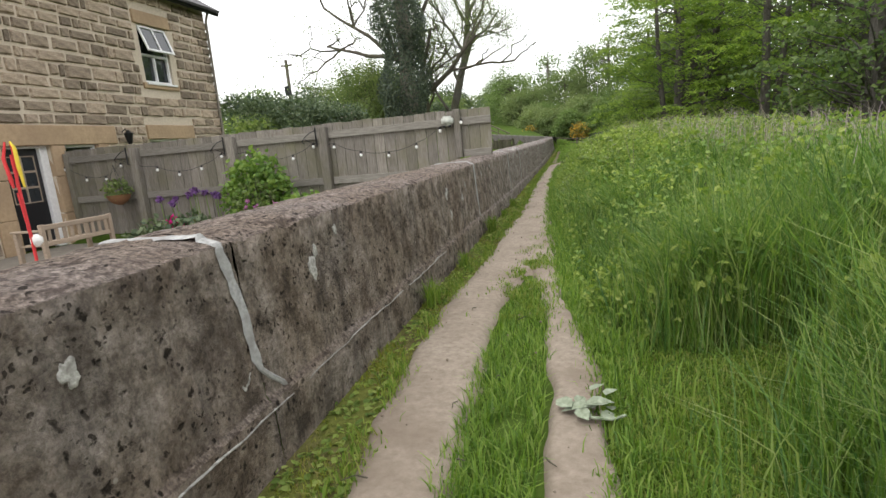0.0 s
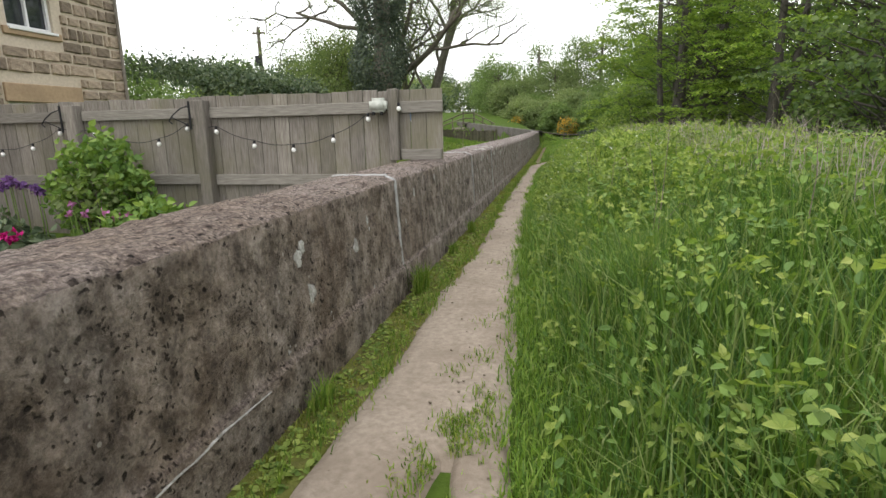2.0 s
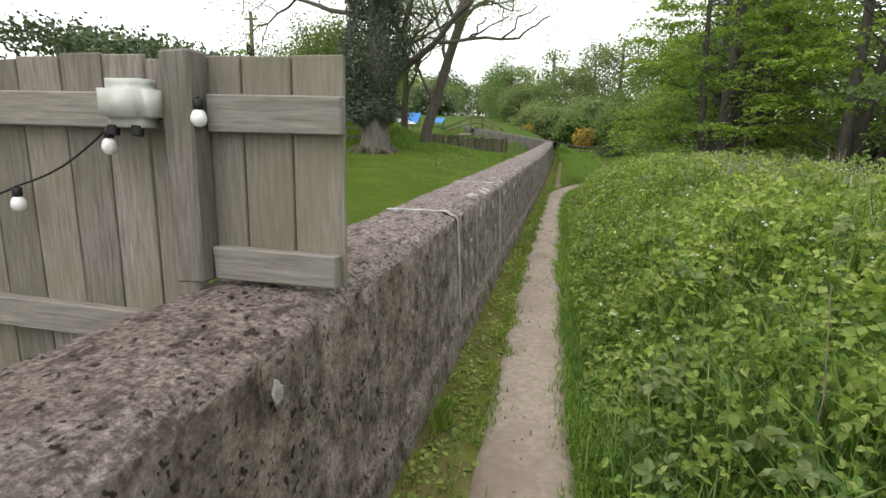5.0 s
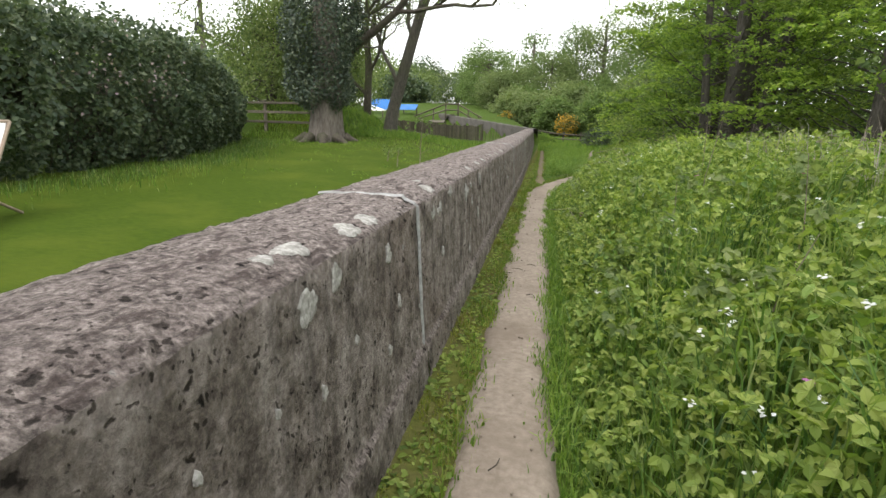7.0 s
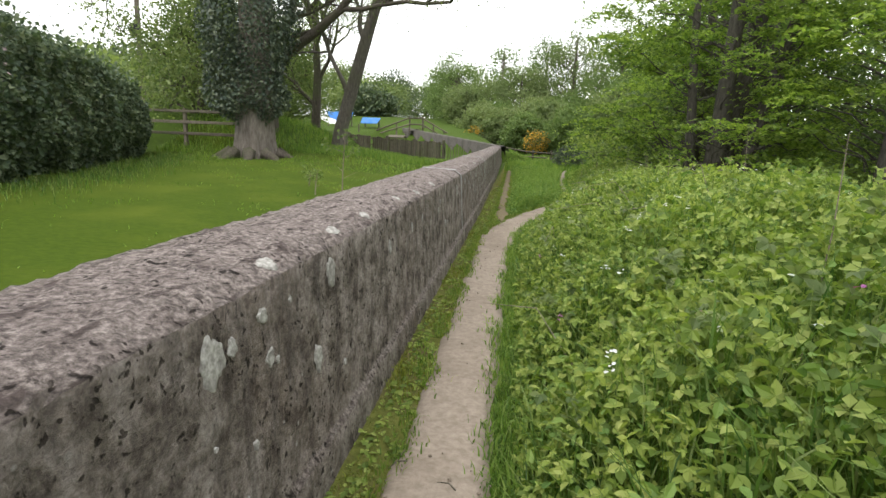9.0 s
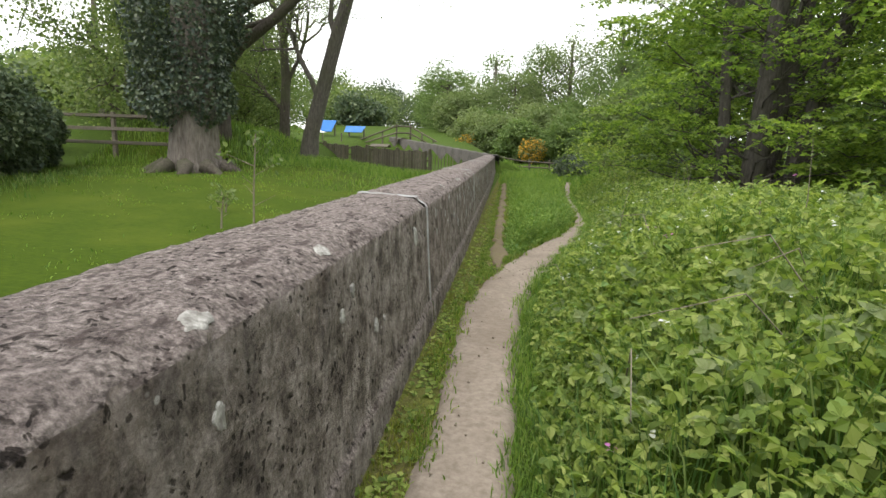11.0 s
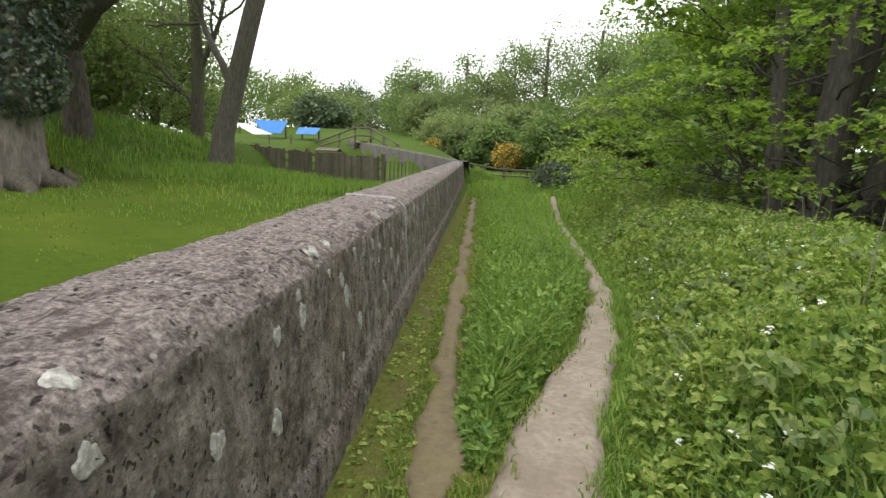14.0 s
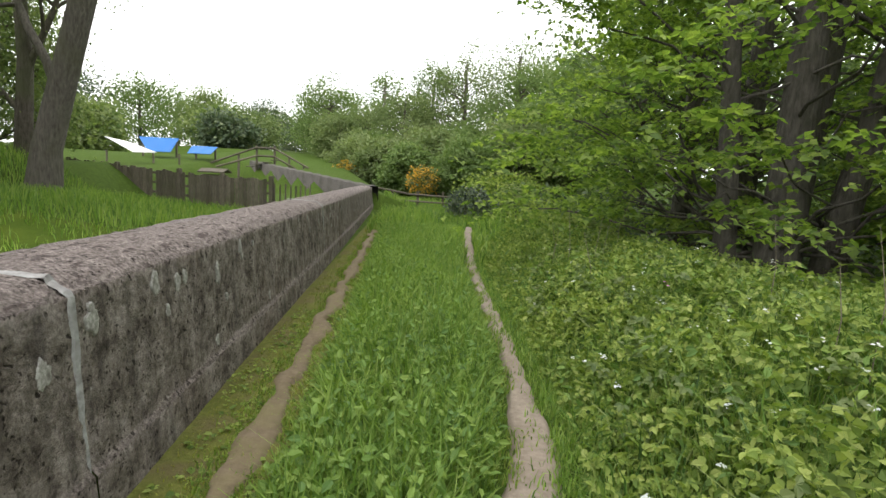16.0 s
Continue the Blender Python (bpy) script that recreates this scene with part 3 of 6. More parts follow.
def wall_section(y0, y1, seed, step=0.05):
    """One cast length of wall between two joints, pitted and out of true."""
    prof = [(0.10, -1.35), (0.10, -1.12), (0.098, -1.0), (0.092, -0.93), (0.088, -0.86), (0.084, -0.80), (0.078, -0.755), (0.060, -0.735)]
    prof += [(0.0545 - 0.045 * k / 14, -0.72 + 0.60 * k / 14) for k in range(15)]
    p = np.array(prof)
    ys = np.linspace(y0 + 0.004, y1 - 0.004, max(3, int((y1 - y0) / step)))
    az, fz = arris(ys)
    # the arris, the chamfer above it, the top and the back
    s = np.linspace(0, 1, 6)[None]
    cham_x = 0.008 - 0.095 * s + 0 * ys[:, None]
    cham_z = az[:, None] + (fz - az)[:, None] * s ** 0.8
    q = np.linspace(0.08, 1, 12)[None]
    flat_x = -0.087 - 0.40 * q + 0 * ys[:, None]
    flat_z = fz[:, None] * (1 - q) + 0.012 * np.sin(q * math.pi)
    back = np.array([(-0.505, -0.012), (-0.525, -0.03), (-0.535, -0.08), (-0.55, -0.3), (-0.56, -1.35)])
    n = len(ys)
    one = np.ones((n, 1))
    px = np.concatenate([one * p[None, :, 0], cham_x, flat_x, one * back[None, :, 0]], 1)
    pz = np.concatenate([one * p[None, :, 1], cham_z, flat_z, one * back[None, :, 1]], 1)
    k = px.shape[1]
    top = np.zeros((n, k), bool)
    top[:, len(p) + 1:len(p) + 19] = True
    lip = np.zeros((n, k))
    lip[:, len(p) - 1:len(p) + 4] = (0.3, 1.0, 1.0, 0.7, 0.3)
    py = ys[:, None].repeat(k, 1)
    px = px + 0.004 * lump(py, pz, 0.5, seed) + 0.003 * lump(py, pz, 0.07, seed + 2)
    chip = np.clip(lump(py, px * 2, 0.06, seed + 5) - 0.15, 0, 1) * lip + np.clip(lump(py, px, 0.17, seed + 9) - 0.35, 0, 1) * lip
    ragged = 0.005 * lump(py, px, 0.035, seed + 1) + 0.006 * lump(py, px, 0.3, seed + 3) - 0.010 * np.clip(lump(py, px * 1.5, 0.09, seed + 7) - 0.3, 0, 1) + 0.0022 * rng.normal(size=py.shape)
    pz = pz + np.where(top, ragged, 0) - 0.022 * chip
    px = px - 0.016 * chip + 0.0014 * rng.normal(size=py.shape)
    # cavities worn into the face
    cave = np.clip(lump(py * 1.3, pz * 1.1, 0.075, seed + 11) - 0.42, 0, 1) * np.clip(lump(py, pz, 0.6, seed + 4) + 0.5, 0, 1)
    px = px - np.where((~top) & (px > -0.02) & (pz < -0.1) & (pz > -0.72), 0.035 * cave, 0)
    ledge = np.interp(py, [-14, -8, -3, 5, 12, 30], [0.08, 0.06, 0.0, -0.05, 0.0, 0.02])
    pz = np.where(top | (px < -0.3) | (pz < -0.95), pz, pz + ledge * smooth(-0.1, -0.7, pz) * smooth(-1.0, -0.86, pz))
    v = np.stack([px + drift(py), py, pz], -1).reshape(-1, 3)
    i, j = np.meshgrid(np.arange(n - 1), np.arange(k - 1), indexing="ij")
    f = np.stack([i * k + j, (i + 1) * k + j, (i + 1) * k + j + 1, i * k + j + 1], -1).reshape(-1, 4)
    return v, f


wall = empty("wall_garden", 0, 0, 0, "long weathered grey concrete boundary wall with pale lichen", "wall")
wall["kind"] = "structure"
ends = (-15.5, *JOINTS, 33.0)
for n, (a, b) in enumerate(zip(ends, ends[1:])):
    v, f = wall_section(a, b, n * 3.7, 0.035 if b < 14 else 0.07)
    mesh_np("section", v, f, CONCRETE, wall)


def joint(y, seed, wide=0.022, crooked=0.0, lower=-0.86):
    """A band of pale filler run over the top and down the face of the wall at a joint."""
    pts = [(-0.50, 0.010)] + [(-0.46 + 0.40 * k / 9, 0.0145 + 0.002 * math.sin(k * 2.1 + seed)) for k in range(10)]
    pts = [(x, z + float(arris(y)[1]) * min(1, max(0, (x + 0.5) / 0.42))) for x, z in pts]
    az = float(arris(y)[0])
    pts += [(cx, float(cap_height(cx, y)) + 0.011) for cx in (-0.05, -0.02, 0.0)] + [(0.016, az - 0.006)]
    pts += [(0.0185 + 0.049 * k / 12, az - 0.025 + (lower - az + 0.025) * k / 12) for k in range(13)]
    v = []
    for k, (x, z) in enumerate(pts):
        off = 0.006 * math.sin(k * 0.5 + seed) + 0.003 * math.sin(k * 1.9 + seed * 2)
        if crooked:
            off += 0.07 * smooth(0, -0.34, z) - 0.06 + crooked * float(smooth(-0.5, -0.72, z))
        w = wide * (0.75 + 0.35 * math.sin(k * 1.3 + seed * 3) ** 2) * (0.7 if z < -0.5 else 1)
        nx, nz = (0.0, 0.004) if x < 0.005 else (0.004, 0.0)
        tx, tz = (0.0, 0.008) if x < 0.005 else (0.008, 0.0)
        x = x + float(drift(y))
        v += [(x - tx, y + off - w * 1.2, z - tz), (x - nx * 0.5, y + off - w * 0.7, z - nz * 0.5), (x + nx * 0.3, y + off + w * 0.5, z + nz * 0.3), (x - tx, y + off + w * 1.2, z - tz)]
    f = []
    for k in range(len(pts) - 1):
        for c in range(3):
            f.append((k * 4 + c, k * 4 + c + 1, k * 4 + c + 5, k * 4 + c + 4))
    return mesh_np("joint_filler", v, f, LIME, wall, "pale band of mortar filling the joint", True)


joint(-11.27, 1, 0.024, 0.17, -0.70)
for y, w in ((-6.07, 0.025), (-2.3, 0.013), (0.0, 0.018), (7.42, 0.021), (12.6, 0.021), (18.6, 0.01)):
    joint(y, y, w)


def lichen(y, z, w, h, seed, on_top=False):
    """A thin crust of lichen with a lobed, broken edge; on_top: lying over the chamfer."""
    n = 26
    r = random.Random(seed)
    a1, a2, a3 = (r.uniform(0, 6.3) for _ in range(3))
    ring = [1 + 0.14 * math.sin(2 * math.pi * i / n * 3 + a1) + 0.10 * math.sin(2 * math.pi * i / n * 5 + a2) + 0.08 * math.sin(2 * math.pi * i / n * 9 + a3) + r.uniform(-0.08, 0.08) for i in range(n)]
    v = []
    for lift, k in ((-0.006, 1.05), (0.0028, 0.94), (0.0032, 0.7), (0.0018, 0.4), (0.0030, 0.02)):
        for i in range(n):
            a = 2 * math.pi * i / n
            dy, dz = math.cos(a) * w * 1.25 * ring[i] * k / 2, math.sin(a) * h * ring[i] * k / 2
            if on_top:
                cx = min(0.004, z + dz)
                v.append((cx + float(drift(y)), y + dy, float(cap_height(cx, y)) + 0.004 + lift))
            else:
                v.append((0.0025 - 0.0757 * (z + dz) + lift + float(drift(y)), y + dy, z + dz))
    f = [(c * n + i, c * n + (i + 1) % n, (c + 1) * n + (i + 1) % n, (c + 1) * n + i) for c in range(4) for i in range(n)]
    mesh_np("lichen_patch", v, f, LICHEN, wall)


# patches that stand out, then scattered small ones
for k, (y, z, w, h) in enumerate(((-10.67, -0.27, 0.06, 0.12), (-11.35, -0.54, 0.06, 0.07), (-7.75, -0.25, 0.06, 0.09), (-7.66, -0.45, 0.07, 0.10), (-7.95, -0.62, 0.05, 0.07), (-7.0, -0.35, 0.06, 0.09), (-8.5, -0.55, 0.05, 0.06),
                                  (-1.05, -0.10, 0.06, 0.09), (-1.26, -0.125, 0.09, 0.10), (-0.5, -0.16, 0.05, 0.08), (0.60, -0.13, 0.05, 0.07), (0.38, -0.12, 0.075, 0.10), (0.95, -0.075, 0.09, 0.07), (1.63, -0.165, 0.08, 0.13), (2.3, -0.43, 0.05, 0.1), (2.5, -0.15, 0.07, 0.12),
                                  (6.95, -0.22, 0.08, 0.12), (8.82, -0.14, 0.05, 0.06), (9.225, -0.343, 0.05, 0.07), (9.58, -0.474, 0.05, 0.09), (9.64, -0.206, 0.04, 0.06), (9.88, -0.21, 0.05, 0.10), (10.5, -0.3, 0.06, 0.12), (10.75, -0.5, 0.05, 0.1),
                                  (12.1, -0.45, 0.08, 0.10), (12.42, -0.30, 0.06, 0.10), (12.72, -0.2, 0.07, 0.1), (13.25, -0.16, 0.06, 0.12), (13.5, -0.2, 0.05, 0.1), (14.1, -0.27, 0.05, 0.13), (14.6, -0.16, 0.05, 0.1))):
    lichen(y, z, w, h, k)
lich_rng = random.Random(5)
for k in range(120):
    y = lich_rng.uniform(-12.5, 26)
    if y < -5 and lich_rng.random() < 0.5:
        continue
    z = -lich_rng.random() ** 1.4 * 0.55 - 0.13
    s = lich_rng.uniform(0.012, 0.045)
    lichen(y, z, s, s * lich_rng.uniform(1.2, 2.0), 100 + k)
for k, (y, x, w, h) in enumerate(((-1.15, -0.09, 0.10, 0.09), (-1.29, -0.10, 0.05, 0.06), (-0.785, -0.05, 0.10, 0.08), (-0.58, -0.05, 0.09, 0.08), (0.49, -0.05, 0.09, 0.08), (0.7, -0.16, 0.05, 0.05), (2.05, -0.04, 0.06, 0.06), (2.7, -0.05, 0.07, 0.05), (4.0, -0.06, 0.06, 0.05), (4.6, -0.04, 0.07, 0.05),
                                  (7.15, -0.2, 0.03, 0.03), (7.3, -0.25, 0.03, 0.03), (8.87, -0.07, 0.05, 0.05), (10.2, -0.05, 0.09, 0.05), (10.4, -0.05, 0.05, 0.05), (11.6, -0.05, 0.06, 0.06), (12.2, -0.04, 0.07, 0.05), (3.2, -0.05, 0.06, 0.05), (5.4, -0.05, 0.07, 0.05))):
    lichen(y, x, w, h, 300 + k, True)

# pale crack along the lower casting line
crack_v, crack_f, o = [], [], 0
for a, b in ((-13.4, -11.1), (-10.95, -9.5), (-9.4, -8.2)):
    ys = np.arange(a, b, 0.05)
    ledge = np.interp(ys, [-14, -8, -3, 5, 12, 30], [0.08, 0.06, 0.0, -0.05, 0.0, 0.02])
    zs = -0.765 + ledge * 0.8 + 0.012 * lump(ys, ys, 0.2)
    w = 0.001 + 0.006 * np.abs(lump(ys, ys, 0.12, 4))
    for y, z, h in zip(ys, zs, w):
        crack_v += [(0.084, y, z - h), (0.090, y, z), (0.070, y, z + h)]
    for k in range(len(ys) - 1):
        crack_f += [(o + k * 3 + c, o + k * 3 + c + 3, o + k * 3 + c + 4, o + k * 3 + c + 1) for c in range(2)]
    o += len(ys) * 3
mesh_np("efflorescence", crack_v, crack_f, LICHEN, wall, "white crust along the lower casting line")

# the wall turns and climbs away beyond the bend
bend = empty("wall_far", -0.5, 33, 0, "dark concrete wall that climbs away beyond the bend", "wall")
bend["kind"] = "structure"
ks = np.linspace(0, 1, 60)
v = []
for k in ks:
    x, y, t = -0.34 - 8.94 * k, 33.0 + 15 * k, -0.0 + 1.02 * k + 0.02 * math.sin(k * 90)
    for dx, dz in ((-0.30, -2.2), (-0.27, -0.03), (-0.22, 0.0), (0.22, 0.0), (0.28, -0.04), (0.3, -2.2)):
        v.append((x + dx * 0.85 - bend.location.x, y + dx * 0.5 - bend.location.y, t + dz))
f = [(i * 6 + j, i * 6 + j + 1, i * 6 + j + 7, i * 6 + j + 6) for i in range(59) for j in range(5)]
mesh_np("section", v, f, DAMPSHADEWALL, bend)

# ---- the stone cottage ----
HX = -8.4
house = empty("house", HX, -3, -1.02, "two-storey honey-coloured coursed sandstone cottage with slate roof", "house")


def hpart(name, bm, material, label="", parent=None):
    ob = part(name, bm, material, parent or house, label)
    if not parent:
        ob.matrix_parent_inverse = Matrix.Translation(-house.location)
    return ob


OPENINGS = [(-5.45, -4.5, -1.05, 0.9), (-4.2, -3.42, -0.2, 0.9), (-1.66, -0.72, 2.30, 3.62), (-1.9, -0.4, -0.3, 0.98)]
# wall in bands around the openings, set back behind the stones
ycuts = sorted({-12.0, 0.9, *[o[0] for o in OPENINGS], *[o[1] for o in OPENINGS]})
zcuts = sorted({-1.3, 4.4, *[o[2] for o in OPENINGS], *[o[3] for o in OPENINGS]})
bm = bmesh.new()
for a, b in zip(ycuts, ycuts[1:]):
    for c, d in zip(zcuts, zcuts[1:]):
        if any(o[0] <= a and b <= o[1] and o[2] <= c and d <= o[3] for o in OPENINGS):
            continue
        g = block((HX - 0.45, a, c), (HX - 0.025, b, d))
        me = bpy.data.meshes.new("tmp")
        g.to_mesh(me)
        g.free()
        bm.from_mesh(me)
        bpy.data.meshes.remove(me)
hpart("wall", bm, MORTAR)
hpart("gable_wall", block((-15.5, 0.45, -1.3), (HX - 0.45, 0.9, 4.4)), MORTAR)
hpart("back_wall", block((-15.5, -12, -1.3), (-15.1, 0.45, 4.4)), MORTAR)
hpart("end_wall", block((-15.1, -12, -1.3), (HX - 0.45, -11.6, 4.4)), MORTAR)
roof = hpart("roof", block((-0.05, -6.6, -0.06), (5.0, 6.75, 0.0), 0, 0, Matrix.Translation((HX + 0.28, -5.6, 4.36)) @ Matrix.Rotation(radians(180 + 32), 4, "Y")), SLATE)
hpart("roof_back", block((-5.0, -6.6, -0.06), (0.0, 6.75, 0.0), 0, 0, Matrix.Translation((HX - 3.9, -5.6, 6.97)) @ Matrix.Rotation(radians(-32), 4, "Y")), SLATE)
tube_v = [(HX + 0.22, y, 4.33) for y in np.linspace(-12.1, 1.2, 12)]
g = tube("gutter", tube_v, [0.055] * 12, IRON, house, "dark cast gutter")
g.matrix_parent_inverse = Matrix.Translation(-house.location)
g = tube("downpipe", [(HX + 0.2, 0.8, 4.3), (HX + 0.08, 0.84, 4.1), (HX + 0.06, 0.84, 2), (HX + 0.06, 0.84, -1)], [0.035] * 4, PAVING, house)
g.matrix_parent_inverse = Matrix.Translation(-house.location)
# dressed stones
for a, b in (((-5.75, 0.9), (-2.9, 1.28)), ((-1.95, 0.98), (-0.33, 1.32)), ((-1.78, 3.62), (-0.6, 3.92)), ((-1.78, 2.16), (-0.6, 2.30))):
    hpart("lintel", block((HX - 0.3, a[0], a[1] + 0.004), (HX + 0.03, b[0], b[1] - 0.004), 0.012, 0.004), DRESSED)
for a, b in ((-5.8, -5.45), (-4.5, -4.2), (-3.42, -3.15)):
    for c, d in ((-1.02, -0.4), (-0.4, 0.3), (0.3, 0.9)):
        hpart("jamb_stone", block((HX - 0.3, a, c + 0.004), (HX + 0.025, b, d - 0.004), 0.012, 0.003), DRESSED)
# coursed rubble face stones, one by one
st = random.Random(3)
kept = [(-5.8, -2.88, -1.3, 1.29), (-1.98, -0.3, -1.3, 1.33), (-1.8, -0.58, 2.14, 3.94)]
z = -1.0
SHARED = []
for k in range(14):
    bm = block((-0.06, -0.5, -0.5), (0.0, 0.5, 0.5))
    for v in bm.verts:
        v.co.y += st.uniform(-0.07, 0.07)
        v.co.z += st.uniform(-0.10, 0.10)
        if v.co.x > -0.03:
            v.co.y *= 0.95
            v.co.z *= 0.9
            v.co.x += st.uniform(-0.006, 0.02)
    bmesh.ops.bevel(bm, geom=[e for e in bm.edges if all(q.co.x > -0.03 for q in e.verts)], offset=0.06, segments=1, affect="EDGES")
    me = bpy.data.meshes.new("stone")
    bm.to_mesh(me)
    bm.free()
    me.materials.append(STONE)
    SHARED.append(me)
while z < 4.25:
    h = st.choice((0.15, 0.19, 0.22, 0.25, 0.28))
    y = 0.9
    quoin = True
    while y > -9.5:
        w = st.choice((0.14, 0.22, 0.3, 0.38, 0.48, 0.62)) * (0.8 if h < 0.18 else 1)
        if quoin:
            w, quoin = st.choice((0.3, 0.55)), False
        a, b = y - w, y
        y = a
        clash = [r for r in kept if a < r[1] and b > r[0] and z < r[3] and z + h > r[2]]
        if clash:
            r = clash[0]
            if b > r[1] + 0.1:
                a = r[1] + 0.01
            elif a < r[0] - 0.1:
                b = r[0] - 0.01
            else:
                continue
            if b - a < 0.08:
                continue
        ob = new("stone", st.choice(SHARED))
        ob.parent = house
        ob.matrix_parent_inverse = Matrix.Translation(-house.location)
        ob.location = (HX + 0.012, (a + b) / 2, z + h / 2)
        ob.scale = (st.uniform(0.7, 1.4), (b - a) - st.uniform(0.028, 0.045), h - st.uniform(0.030, 0.05))
        ob.rotation_euler = (st.uniform(-0.02, 0.02), 0, 0)
    z += h
# door
door = hpart("door", block((HX - 0.22, -5.38, -1.0), (HX - 0.17, -4.66, 0.86), 0.006), BLACK, "black panelled door with six small panes")
for a, b, c, d in ((-5.45, -5.38, -1.02, 0.9), (-4.66, -4.5, -1.02, 0.9), (-5.38, -4.66, 0.86, 0.9)):
    hpart("door_frame", block((HX - 0.26, a, c), (HX - 0.10, b, d), 0.006), WHITE)
for i in range(2):
    for j in range(3):
        a, c = -5.27 + i * 0.27, -0.12 + j * 0.29
        pane = part("pane", block((HX - 0.168, a, c), (HX - 0.163, a + 0.23, c + 0.25)), GLASS, door)
        pane.matrix_parent_inverse = Matrix.Identity(4)
        for aa, bb in (((a - 0.02, c - 0.02), (a, c + 0.27)), ((a + 0.23, c - 0.02), (a + 0.25, c + 0.27))):
            part("glazing_bar", block((HX - 0.168, *aa), (HX - 0.155, *bb)), BENCHWOOD, door)
        for aa, bb in (((a, c - 0.02), (a + 0.23, c)), ((a, c + 0.25), (a + 0.23, c + 0.27))):
            part("glazing_bar", block((HX - 0.168, *aa), (HX - 0.155, *bb)), BENCHWOOD, door)


def window(y0, y1, z0, z1, split, tilted):
    win = hpart("window", block((HX - 0.20, y0, z0), (HX - 0.15, y1, z1)), GLASS, "white-painted window with an open top sash")
    for a, b in (((y0, z0), (y0 + 0.055, z1)), ((y1 - 0.055, z0), (y1, z1)), ((y0 + 0.055, z0), (y1 - 0.055, z0 + 0.06)), ((y0 + 0.055, z1 - 0.05), (y1 - 0.055, z1)), ((y0 + 0.055, split - 0.03), (y1 - 0.055, split + 0.03)), (((y0 + y1) / 2 - 0.022, z0 + 0.06), ((y0 + y1) / 2 + 0.022, split - 0.03))):
        part("window_frame", block((HX - 0.15, a[0], a[1]), (HX - 0.08, b[0], b[1]), 0.006), WHITE, win)
    part("window_sill", block((HX - 0.1, y0 - 0.03, z0 - 0.05), (HX + 0.06, y1 + 0.03, z0), 0.008), WHITE, win)
    if tilted:
        m = Matrix.Translation((HX - 0.07, 0, z1 - 0.03)) @ Matrix.Rotation(radians(-20), 4, "Y")
        hgt = z1 - split - 0.04
        sash = part("sash", block((0.005, y0 + 0.06, -hgt + 0.05), (0.012, y1 - 0.06, -0.05), 0, 0, m), GLASS, win, "opened top-hung sash")
        for a, b in (((y0 + 0.03, -hgt), (y0 + 0.08, 0)), ((y1 - 0.08, -hgt), (y1 - 0.03, 0)), ((y0 + 0.08, -hgt), (y1 - 0.08, -hgt + 0.05)), ((y0 + 0.08, -0.05), (y1 - 0.08, 0)), (((y0 + y1) / 2 - 0.02, -hgt + 0.05), ((y0 + y1) / 2 + 0.02, -0.05))):
            part("sash_frame", block((0, a[0], a[1]), (0.04, b[0], b[1]), 0.005, 0, m), WHITE, sash)


window(-1.66, -0.72, 2.30, 3.62, 2.95, True)
window(-4.2, -3.42, -0.2, 0.9, 0.4, False)
window(-1.9, -0.4, -0.3, 0.98, 0.5, False)
# wall lantern
lantern = empty("wall_lantern", HX, -2.72, 1.0, "black iron coach lantern on the cottage wall", "lamp")
for name, pts, rad in (("bracket", [(0.0, 0, 0.14), (0.1, 0, 0.2), (0.17, 0, 0.16)], [0.012] * 3), ("body", [(0.17, 0, -0.13), (0.17, 0, -0.1), (0.17, 0, 0.08), (0.17, 0, 0.1)], [0.03, 0.05, 0.085, 0.09]), ("cap", [(0.17, 0, 0.1), (0.17, 0, 0.13), (0.17, 0, 0.18)], [0.11, 0.06, 0.01])):
    tube(name, pts, rad, IRON, lantern, "", 6)

# ---- the close-boarded garden fence ----
FY = -4.25
fence = empty("garden_fence", -4.2, FY, -1.02, "silvered close-boarded timber fence with posts and rails", "fence")
fence_inv = Matrix.Translation(-fence.location)


def fpart(name, bm, material, parent=None):
    ob = part(name, bm, material, parent or fence)
    if not parent:
        ob.matrix_parent_inverse = fence_inv
    return ob


fr = random.Random(11)
x = 0.02
while x > -8.36:
    w = fr.uniform(0.172, 0.192)
    low = 0.03 if x > -0.5 else -1.0
    top = 0.77 + fr.uniform(-0.012, 0.012)
    b = block((x - w, FY, low), (x - 0.007, FY + 0.02, top), 0.003, 0.0025)
    if fr.random() < 0.25:
        b.transform(Matrix.Translation((x, 0, 0)) @ Matrix.Rotation(fr.uniform(-0.006, 0.006), 4, "Y") @ Matrix.Translation((-x, 0, 0)))
    fpart("board", b, WOOD)
    x -= w
for a, b in ((-8.36, -6.8), (-6.62, -4.72), (-4.55, -2.93), (-2.77, -0.58), (-0.45, 0.02)):
    fpart("rail", block((a, FY - 0.045, 0.53), (b, FY - 0.002, 0.65), 0.005, 0.004), RAILWOOD)
    if b < 0:
        fpart("rail", block((a, FY - 0.045, -0.25), (b, FY - 0.002, -0.13), 0.005, 0.004), RAILWOOD)
fpart("rail", block((-0.45, FY - 0.05, 0.03), (0.0, FY - 0.002, 0.14), 0.005, 0.003), RAILWOOD)
for px, w, top in ((-8.3, 0.1, 0.72), (-6.71, 0.15, 0.70), (-4.635, 0.15, 0.72), (-2.85, 0.15, 0.73), (-0.515, 0.11, 0.78)):
    fpart("post", block((px - w / 2, FY - 0.14 if w > 0.12 else FY - 0.10, -1.02 if px < -0.6 else 0.02), (px + w / 2, FY - 0.003, top), 0.008, 0.004), WOOD)

